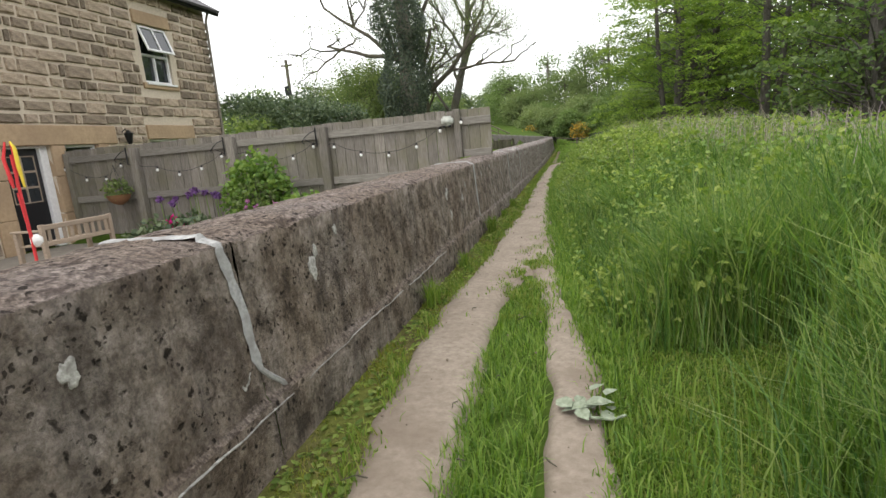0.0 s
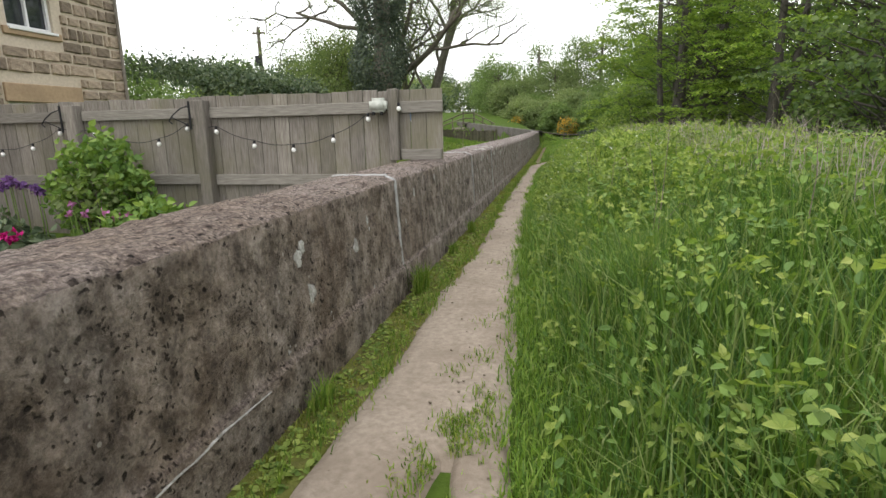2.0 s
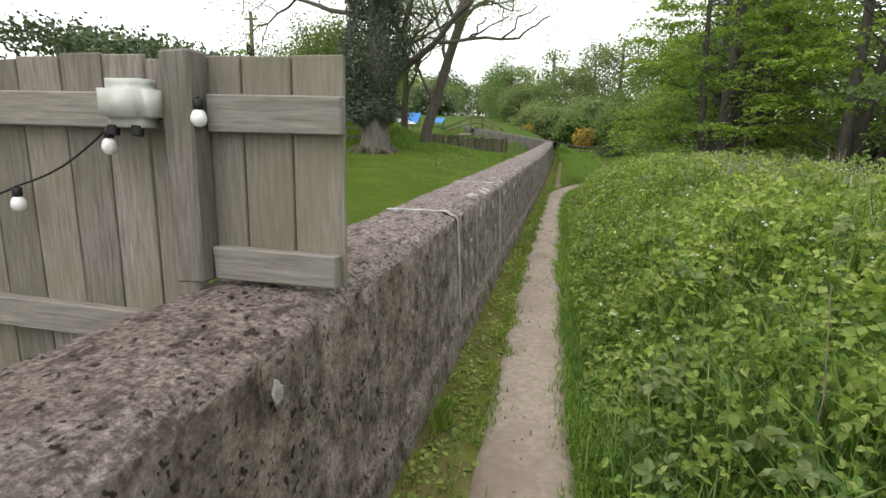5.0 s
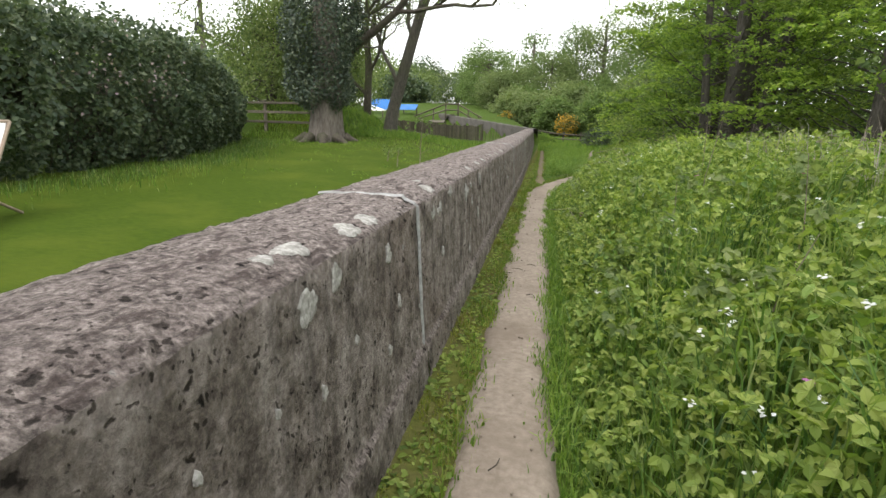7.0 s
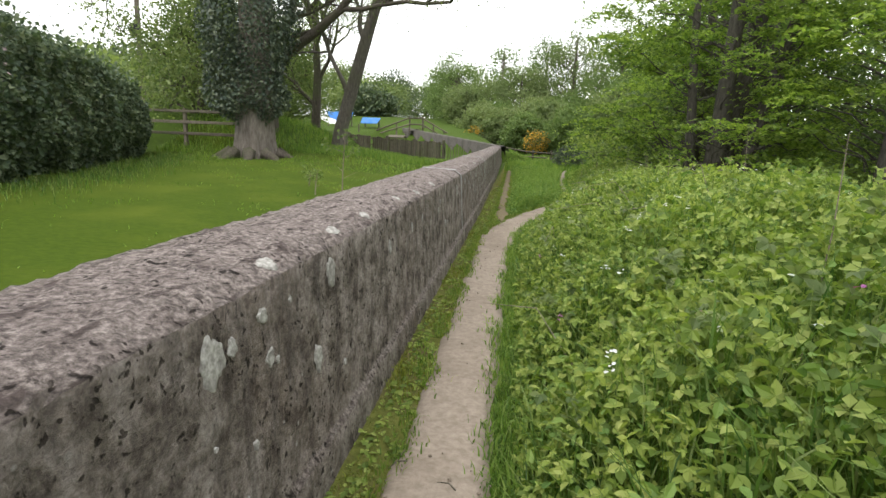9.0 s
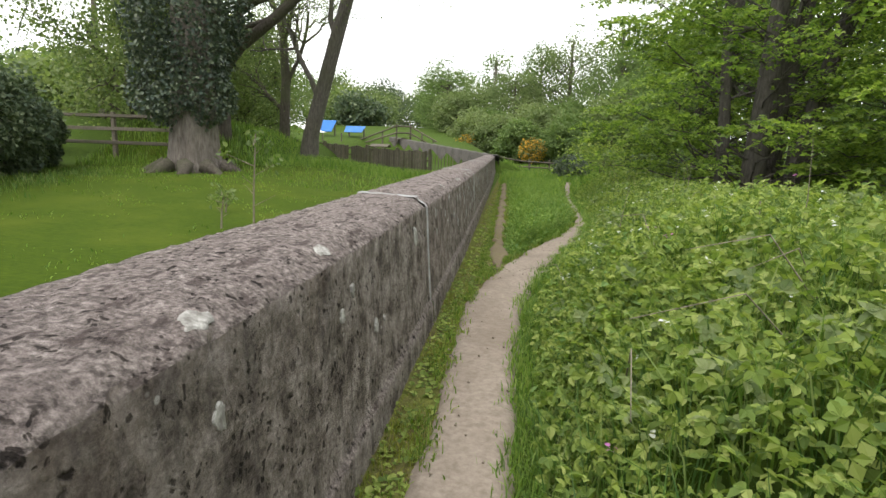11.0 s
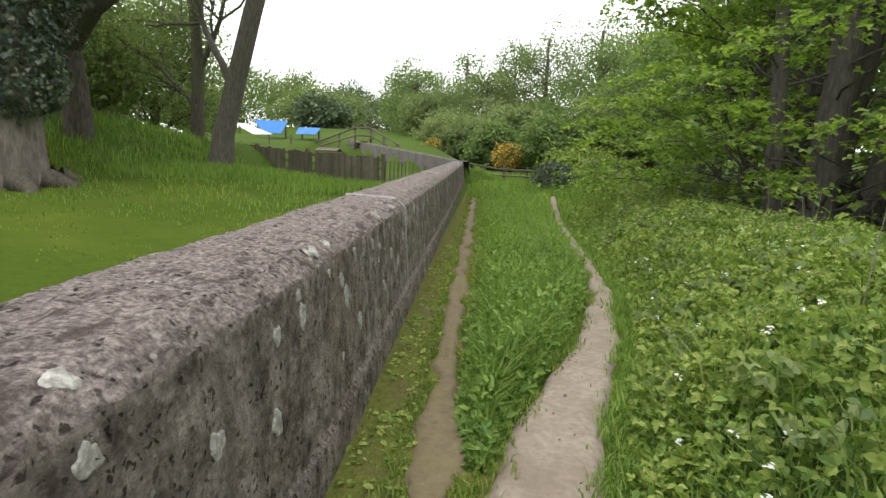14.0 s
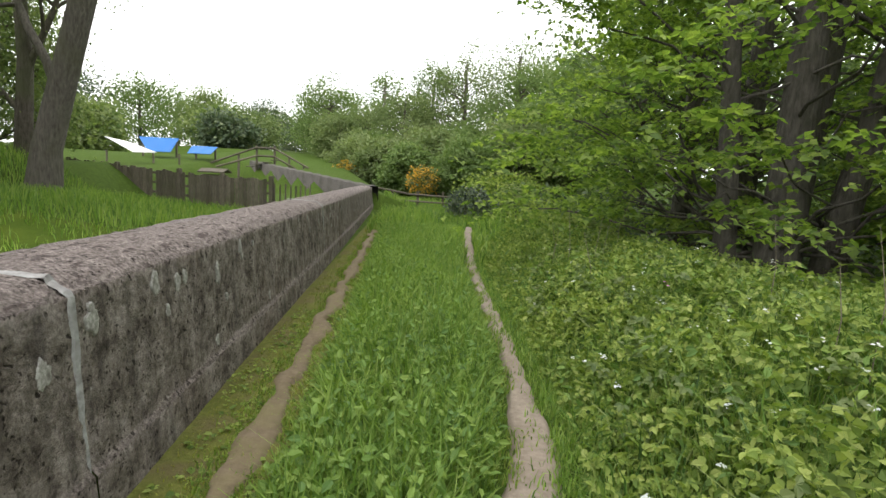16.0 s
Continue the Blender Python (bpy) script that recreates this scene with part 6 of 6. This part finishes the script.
# arching foreground tussocks
for cx, cy, k, h in ((2.30, -11.45, 2400, 0.46), (2.55, -11.0, 1800, 0.50), (2.05, -9.8, 1900, 0.66), (2.3, -9.95, 1500, 0.6), (2.75, -9.8, 1200, 0.6), (1.7, -6.6, 1100, 0.5), (1.5, -5.2, 900, 0.5), (1.35, -3.6, 700, 0.45)):
    r = rng.normal(size=(k, 2)) * 0.2
    p = np.stack([cx + r[:, 0], cy + r[:, 1], land(cx + r[:, 0], cy + r[:, 1]) - 0.02], 1)
    stuff("grass_tussock", blades(p, rng.uniform(0.5, 1.15, k) * h, rng.uniform(0.004, 0.008, k), 0.95), TALLGRASS, "arching tussock of long grass", "grass")

# short turf: clearing, median between the wheel tracks, path edges
x, y = scattered(44000, 1.3, 2.9, -13, -9.6)
keep = clearing(x, y) & (x > path_right(y) - 0.05)
x, y = x[keep], y[keep]
stuff("short_grass", blades(np.stack([x, y, land(x, y)], 1), rng.uniform(0.015, 0.045, len(x)) * (1 + 0.7 * np.clip(lump(x, y, 0.22, 51), -0.6, 1)), rng.uniform(0.004, 0.008, len(x)), 1.3), VERGE, "short bright turf beside the path", "grass")
x, y = scattered(11000, 0.68, 1.10, -13.5, -7.4)
keep = (np.abs(x - 0.92 - 0.03 * lump(y, y, 0.3)) < 0.17 * smooth(-8.2, -9.6, y) + 0.02) & (y < -8.3) & (lump(x, y, 0.35, 9) > -0.6 + 0.9 * smooth(-9.5, -7.4, y))
x, y = x[keep], y[keep]
stuff("median_grass", blades(np.stack([x, y, land(x, y)], 1), rng.uniform(0.03, 0.11, len(x)) * (0.75 + 0.4 * smooth(-9, -11, y)), rng.uniform(0.004, 0.009, len(x)), 0.9), GRASS, "strip of grass between the two worn tracks", "grass")
n = 24000
y = rng.uniform(-13.5, 21, n)
x = path_right(y) + np.abs(rng.normal(0.0, 0.15, n))
stuff("edge_grass", blades(np.stack([x, y, land(x, y)], 1), rng.uniform(0.04, 0.17, n) * (0.45 + 2.2 * np.clip(x - path_right(y), 0, 0.3)), rng.uniform(0.004, 0.009, n), 0.9), GRASS, "grass leaning over the edge of the path", "grass")

# verge at the foot of the wall
n = 38000
y = rng.uniform(-13.5, 26, n)
limit = np.minimum(path_left(y) + 0.03, 0.82)
x = 0.10 + rng.beta(1.1, 1.6, n) * (limit - 0.06)
clump = lump(x * 2, y, 0.33, 7)
keep = (clump > -0.15 + 0.5 * rng.normal(size=n) * 0.4) | ((y > 8.5) & (np.abs(x - strip_mid(y)) > 0.09))
x, y, clump = x[keep], y[keep], clump[keep]
tall = np.clip(0.028 + 0.07 * np.clip(clump, -0.3, 1) ** 2 * np.sign(clump), 0.014, 0.12) * rng.uniform(0.5, 1.3, len(x)) * np.where(y > 8.5, 0.7, 1)
stuff("verge_grass", blades(np.stack([x, y, land(x, y) + 0.005], 1), tall, rng.uniform(0.004, 0.008, len(x)), 1.1), VERGEMOSS, "yellow-green grass along the foot of the wall", "grass")
for cy, k, h in ((-9.15, 160, 0.2), (-6.0, 240, 0.22), (-7.9, 120, 0.14), (-4.6, 110, 0.12), (-3.4, 140, 0.14)):
    r = rng.normal(size=(k, 2)) * (0.035, 0.07)
    p = np.stack([0.15 + np.abs(r[:, 0]), cy + r[:, 1], np.full(k, GROUND)], 1)
    stuff("wall_tuft", blades(p, rng.uniform(0.4, 1.1, k) * h, rng.uniform(0.005, 0.009, k), 0.9), VERGE, "tuft of grass growing from the wall's foot", "grass")
# ragged turf creeping over the edges of the path
n = 15000
y = rng.uniform(-13, 21, n)
x = path_left(y) + rng.normal(0.0, 0.045, n) + 0.035 * lump(y, y, 0.25, 3)
keep = lump(x * 2, y, 0.22, 13) > -0.1
x, y = x[keep], y[keep]
stuff("creeping_grass", blades(np.stack([x, y, np.full(len(x), GROUND + 0.012)], 1), rng.uniform(0.015, 0.06, len(x)), rng.uniform(0.004, 0.009, len(x)), 1.0), VERGE, "short grass creeping over the path's edge", "grass")
n = 6000
y = rng.uniform(-9.6, -6.9, n)
x = 0.86 + rng.normal(0.0, 1.0, n) * (0.05 + 0.07 * smooth(-7.4, -9.2, y)) + 0.05 * lump(y, y, 0.4, 5)
keep = lump(x * 1.5, y, 0.2, 17) > -0.15 + 0.7 * smooth(-8.6, -6.9, y)
x, y = x[keep], y[keep]
stuff("creeping_grass", blades(np.stack([x, y, np.full(len(x), GROUND + 0.012)], 1), rng.uniform(0.015, 0.055, len(x)), rng.uniform(0.004, 0.009, len(x)), 1.1), VERGE, "patchy trodden grass where the two tracks join", "grass")
n = 16000
y = rng.uniform(-13, 20, n)
x = path_right(y) + rng.normal(0.01, 0.05, n) + 0.04 * lump(y, y, 0.3, 23)
keep = lump(x * 2, y, 0.2, 27) > -0.35
x, y = x[keep], y[keep]
stuff("creeping_grass", blades(np.stack([x, y, np.full(len(x), GROUND + 0.008)], 1), rng.uniform(0.02, 0.08, len(x)), rng.uniform(0.004, 0.009, len(x)), 1.0), GRASS, "short grass creeping over the path's far edge", "grass")
# small tufts in the trodden earth
for cx, cy, k in ((0.80, -8.0, 70), (0.92, -7.75, 60), (0.86, -7.3, 50), (0.74, -7.5, 40), (0.98, -7.0, 40), (0.9, -6.6, 30), (0.78, -6.75, 26), (1.0, -8.1, 60), (0.7, -5.1, 24), (0.88, -5.6, 20)):
    r = rng.normal(size=(k, 2)) * (0.045, 0.06)
    p = np.stack([cx + r[:, 0], cy + r[:, 1], np.full(k, GROUND + 0.015)], 1)
    stuff("path_tuft", blades(p, rng.uniform(0.02, 0.06, k), rng.uniform(0.004, 0.008, k), 1.0), VERGE, "small tuft of grass in the trodden path", "grass")
n = 24000
y = 9.0 + 15 * rng.uniform(0, 1, n) ** 1.4
x = strip_mid(y) + rng.choice([-1, 1], n) * (0.085 + 0.05 * smooth(11.5, 10, y)) + rng.normal(0, 0.055, n)
keep = (lump(x * 2, y, 0.2, 61) > -0.2) & (x > 0.12)
x, y = x[keep], y[keep]
stuff("creeping_grass", blades(np.stack([x, y, land(x, y) + 0.01], 1), rng.uniform(0.012, 0.045, len(x)), rng.uniform(0.004, 0.009, len(x)), 1.2), VERGE, "short grass creeping over the bare worn strip", "grass")
# small broad-leaved weeds
y = rng.uniform(-12.5, 16, 1500)
x = 0.13 + rng.uniform(0, 1, 1500) ** 1.5 * (np.minimum(path_left(y), 0.75) - 0.10)
c = np.stack([x, y, land(x, y) + 0.015], 1)
pos = np.repeat(c, 7, 0) + rng.normal(size=(1500 * 7, 3)) * (0.025, 0.025, 0.008)
stuff("verge_weeds", leaves(pos, rng.uniform(0.018, 0.05, len(pos)), 0.7), BRAMBLE, "small broad-leaved weeds at the foot of the wall", "weeds", True)

# brambles and nettles of the bank
def bank_leaves(n, x_mean, size, seed, up, cover, y0=-12, y1=21):
    d = rng.exponential(x_mean, n)
    y = rng.uniform(y0, y1, n)
    x = path_right(y) + 0.10 + d
    keep = (d < 6.5) & (rng.uniform(0, 1, n) < cover(x, y)) & ~clearing(x, y)
    x, y, d = x[keep], y[keep], d[keep]
    top, base = canopy(x, y), land(x, y)
    z = np.maximum(top - rng.exponential(0.10, len(x)) + 0.05 * rng.normal(size=len(x)), base + 0.03)
    return np.stack([x, y, z], 1), rng.uniform(0.5, 1.5, len(x)) * size * (1 + 0.07 * d)


bramble_cover = lambda x, y: np.clip(1.05 - grassiness(x, y) + 0.25 * lump(x, y, 0.5, 2), 0.05, 1)
pos, size = bank_leaves(150000, 1.9, 0.038, 1, 0.6, bramble_cover)
near = pos[:, 0] - path_right(pos[:, 1]) < 0.8
stuff("brambles", leaves(pos[near], size[near], 0.5, OVATE, OVATE_F, 0.4), BRAMBLE, "bramble thicket with bright three-part leaves beside the path", "brambles", True)
stuff("bramble_bank", leaves(pos[~near], size[~near] * 1.15, 0.5, TRIFOL, TRIFOL_F, 0.4), BRAMBLE, "bramble thicket spreading over the bank", "brambles", True)
pos, size = bank_leaves(60000, 1.6, 0.046, 2, 0.5, lambda x, y: np.clip(0.35 + 0.6 * lump(x, y, 0.8, 11), 0, 1) * np.interp(y, [-7, -3], [0.3, 1.0]))
stuff("nettles", leaves(pos, size, 0.5, LONG_LEAF * (1.4, 1, 1), LEAF_F, 0.4), NETTLE, "nettles and cleavers among the grass", "nettles", True)
# grass stems that stand up through the brambles
n = 26000
d = rng.exponential(1.5, n)
y = rng.uniform(-5, 20, n)
x = path_right(y) + 0.1 + d
keep = (d < 5) & (lump(x, y, 0.45, 31) > 0.0)
x, y = x[keep], y[keep]
stuff("thicket_grass", blades(np.stack([x, y, canopy(x, y) - 0.22], 1), rng.uniform(0.16, 0.36, len(x)), rng.uniform(0.005, 0.010, len(x)), 0.9), TALLGRASS, "grass growing through the bramble thicket", "grass")
# pale seed heads over the tall grass at the start of the bank
n = 3400
y = rng.uniform(-9, 3, n)
x = path_right(y) + 1.7 + rng.exponential(1.6, n)
keep = (x < 8) & (lump(x, y, 0.9, 41) > -0.3)
x, y = x[keep], y[keep]
base = np.stack([x, y, canopy(x, y) - 0.12], 1)
stuff("seed_heads", blades(base, rng.uniform(0.18, 0.34, len(x)), rng.uniform(0.003, 0.006, len(x)), 1.0), SEED, "pale flowering grass heads above the bank", "grass")
# broad-leaved herbs in the tall grass at the start of the bank
n = 5000
y = rng.uniform(-10.1, -5, n)
x = path_right(y) + 0.6 + rng.exponential(1.3, n)
keep = (lump(x, y, 0.4, 71) > 0.1) & (x < 6) & ~clearing(x, y)
x, y = x[keep], y[keep]
z = land(x, y) + np.clip(canopy(x, y) - land(x, y), 0.1, 1) * rng.uniform(0.5, 1.15, len(x))
stuff("bank_herbs", leaves(np.stack([x, y, z], 1), rng.uniform(0.03, 0.065, len(x)), 0.55, LEAF, LEAF_F, 0.4), NETTLE, "broad-leaved herbs among the tall grass", "weeds", True)
# arching bramble canes
canes = []
for k in range(44):
    y0 = rng.uniform(-6, 17)
    x0 = float(path_right(np.array(y0))) + rng.uniform(0.4, 2.6)
    z0 = float(canopy(np.array(x0), np.array(y0)))
    a, L = rng.uniform(0, 6.3), rng.uniform(0.3, 0.8)
    canes.append(tube_arrays([(x0, y0, z0 - 0.2), (x0 + L * 0.4 * math.cos(a), y0 + L * 0.4 * math.sin(a), z0 + 0.07), (x0 + L * math.cos(a), y0 + L * math.sin(a), z0 + 0.0)], [0.0035, 0.003, 0.0015], 4))
stuff("bramble_canes", join(canes), TWIG, "thin arching bramble canes", "brambles")
# white bramble and parsley flowers, a few pink and blue ones
def flowers(n, size, y0, y1, material, name, label, petals=5, lift=0.03):
    y = rng.uniform(y0, y1, n)
    x = path_right(y) + 0.25 + rng.exponential(1.5, n)
    z = canopy(x, y) + lift + 0.03 * rng.normal(size=n)
    c = np.repeat(np.stack([x, y, z], 1), petals, 0)
    c = c + rng.normal(size=c.shape) * size * 0.35
    stuff(name, leaves(c, size * rng.uniform(0.7, 1.2, len(c)), 0.7), material, label, "flowers", True)


flowers(330, 0.022, -3, 18, PETAL, "white_flowers", "small white bramble and stitchwort flowers")
flowers(36, 0.022, -5, 15, PINK, "pink_flowers", "scattered pink-purple campion flowers")
# tall dry stalks
st_arr = []
for k in range(60):
    y0 = rng.uniform(-8, 18)
    x0 = float(path_right(np.array(y0))) + 0.6 + rng.exponential(1.6)
    z0 = float(land(np.array(x0), np.array(y0)))
    h = rng.uniform(0.75, 1.1)
    st_arr.append(tube_arrays([(x0, y0, z0), (x0 + 0.03, y0, z0 + h * 0.6), (x0 + rng.normal() * 0.1, y0, z0 + h)], [0.004, 0.003, 0.0015], 4))
stuff("dry_stalks", join(st_arr), TWIG, "tall dry stalks standing out of the grass", "grass")

# lush strip between the worn strip and the path further on
n = 38000
y = rng.uniform(9.3, 26, n)
lo, hi = np.interp(y, [9.6, 10.6, 11.7, 15, 22, 26], [0.75, 0.57, 0.58, 0.60, 0.48, 0.46]), path_left(y) - 0.03
x = lo + rng.uniform(0, 1, n) * np.maximum(hi - lo, 0)
keep = (hi > lo + 0.06) & (y < 24)
x, y = x[keep], y[keep]
edge = np.minimum(smooth(0, 0.22, x - np.interp(y, [9.6, 10.6, 11.7, 15, 22, 26], [0.75, 0.57, 0.58, 0.60, 0.48, 0.46])), smooth(0, 0.22, path_left(y) - x))
stuff("strip_grass", blades(np.stack([x, y, land(x, y)], 1), (0.07 + 0.26 * edge) * rng.uniform(0.5, 1.2, len(x)), rng.uniform(0.005, 0.012, len(x)), 0.8), GRASS, "lush grass between the two trodden lines", "grass")
k = rng.uniform(0, 1, len(x)) < np.where(y < 14.5, 0.45, 0.22)
pos = np.stack([x[k], y[k], land(x[k], y[k]) + (0.05 + 0.24 * edge[k]) * rng.uniform(0.4, 1.05, k.sum())], 1)
stuff("strip_herbs", leaves(pos, rng.uniform(0.03, 0.075, len(pos)), 0.55, LONG_LEAF * (1.3, 1, 1), LEAF_F, 0.3), NETTLE, "leafy herbs between the two trodden lines", "weeds", True)

# rough meadow beyond, and long grass on the bank by the leaning tree
n = 22000
x, y = rng.uniform(0.1, 9, n), rng.uniform(19, 40, n)
keep = ~((x > path_left(y)) & (x < path_right(y)) & (y < 26)) & ((x > 0.75) | (y > 24))
x, y = x[keep], y[keep]
stuff("meadow_grass", blades(np.stack([x, y, terrain(x, y)], 1), rng.uniform(0.12, 0.36, len(x)), rng.uniform(0.014, 0.03, len(x)), 0.7), GRASS, "rough meadow grass", "grass")
n = 30000
x, y = rng.uniform(-11, -0.7, n), rng.uniform(16.5, 30, n)
keep = (y < 26.2) & (y > np.interp(x, [-11, -8, -5, -2, -0.7], [16.5, 17.6, 18.2, 20, 21.5]) + 0.3 * lump(x, y, 0.5)) & ~((np.abs(x + 7.5) < 0.9) & (np.abs(y - 16.8) < 0.9))
x, y = x[keep], y[keep]
stuff("bank_grass", blades(np.stack([x, y, terrain(x, y)], 1), rng.uniform(0.08, 0.30, len(x)), rng.uniform(0.010, 0.022, len(x)), 0.7), GRASS, "long grass on the bank by the leaning tree", "grass")
# uncut tufts of the lawn towards the ivied tree
n = 11000
x, y = rng.uniform(-10, -0.6, n), 4 + 15 * rng.uniform(0, 1, n) ** 0.6
keep = (lump(x, y, 0.5, 21) > 0.25 - 0.7 * smooth(11, 16, y)) & (x > np.interp(y, [-4, 1.4, 4, 8, 13, 17], [-8.9, -7.0, -6.1, -6.4, -8.3, -10.4]))
x, y = x[keep], y[keep]
stuff("lawn_tufts", blades(np.stack([x, y, terrain(x, y) + 0.012], 1), rng.uniform(0.02, 0.05, len(x)) * (1 + 2.2 * smooth(13, 18, y)), rng.uniform(0.007, 0.016, len(x)), 0.9), GRASS, "uncut tufts in the mown lawn", "grass")
# coarse blades of the lawn's edge under the hedge
n = 5000
y = rng.uniform(1.5, 16, n)
x = np.interp(y, [-4, 1.4, 4, 8, 13, 17], [-8.9, -7.0, -6.1, -6.4, -8.3, -10.4]) + rng.normal(0, 0.5, n)
stuff("hedge_grass", blades(np.stack([x, y, terrain(x, y)], 1), rng.uniform(0.04, 0.17, n), rng.uniform(0.006, 0.014, n), 0.7), TALLGRASS, "rough grass under the hedge", "grass")

# shaded undergrowth of the wood
n = 26000
x, y = rng.uniform(6.2, 22, n), rng.uniform(-6, 38, n)
keep = x > np.interp(y, [-6, 6, 12, 18, 24, 38], [11, 9, 7.4, 6.9, 6.4, 6.2]) + 0.6 * lump(x, y, 0.9)
x, y = x[keep], y[keep]
z = terrain(x, y) + rng.uniform(0, 1, len(x)) ** 1.5 * (0.9 + 0.5 * lump(x, y, 1.4, 4))
stuff("undergrowth", leaves(np.stack([x, y, np.maximum(z, terrain(x, y) + 0.03)], 1), rng.uniform(0.12, 0.26, len(x)), 0.55, SPRIG, SPRIG_F, 0.3), HEDGE, "shaded leafy undergrowth of the wood", "undergrowth", True)
# lighter shoots that stand above the brambles
n = 280
y = rng.uniform(-5, 18, n)
x = path_right(y) + 0.25 + rng.exponential(1.3, n)
top = canopy(x, y)
c = np.repeat(np.stack([x, y, top], 1), 8, 0)
c = c + rng.normal(size=c.shape) * (0.05, 0.05, 0.035) + (0, 0, 0.02)
stuff("young_shoots", leaves(c, rng.uniform(0.035, 0.075, len(c)), 0.55, OVATE, OVATE_F, 0.3), SPRING, "pale young shoots above the brambles", "brambles", True)

# ---- loose things on the path ----
litter = empty("wilted_leaves", 1.28, -10.83, GROUND + 0.03, "heap of wilted grey-green torn leaves on the path", "plant litter")
for k in range(18):
    a, s = k * 2.3, 0.042 + 0.008 * (k % 4)
    p = np.array([[0.10 * math.cos(a) * (k % 3) * 0.6, 0.08 * math.sin(a) * (k % 3) * 0.6, 0.014 + 0.002 * k]])
    vv, ff = leaves(p, s * 1.6, 0.75, LEAF, LEAF_F)
    mesh_np("leaf", vv, ff, LITTER, litter, "", True)
tube("stalk", [(0.02, -0.08, 0.015), (0.10, -0.10, 0.02), (0.16, -0.06, 0.02)], [0.008, 0.007, 0.006], LITTER, litter, "", 6)
lr = random.Random(9)
for k in range(26):
    y = lr.uniform(-11.8, 12)
    l, r = float(path_left(np.array(y))), float(path_right(np.array(y)))
    x = lr.uniform(l + 0.03, r - 0.05)
    z = float(path_height(np.array(x), np.array(y))) + 0.036
    tw = empty("twig", x, y, z, "small dry twig lying on the path", "twig", "twigs on the path")
    a, L = lr.uniform(0, 6.3), lr.uniform(0.03, 0.10)
    tube("stick", [(0, 0, 0.001), (L * 0.5 * math.cos(a), L * 0.5 * math.sin(a), 0.008), (L * math.cos(a + 0.3), L * math.sin(a + 0.3), 0.002)], [0.0035, 0.003, 0.002], BARK, tw, "", 5)
peb = []
for k in range(260):
    y = lr.uniform(-12, 12)
    l, r = float(path_left(np.array(y))), float(path_right(np.array(y)))
    x = lr.uniform(l, r)
    s = lr.uniform(0.003, 0.009)
    z = float(path_height(np.array(x), np.array(y))) + 0.03
    peb.append(tube_arrays([(x - s, y, z), (x - s * 0.5, y, z + s * 0.2), (x + s * 0.5, y, z + s * 0.2), (x + s, y, z)], [s * 0.2, s * 0.9, s * 0.8, s * 0.2], 5))
stuff("grit", join(peb), DIRT, "loose grit and small stones on the path", "gravel")
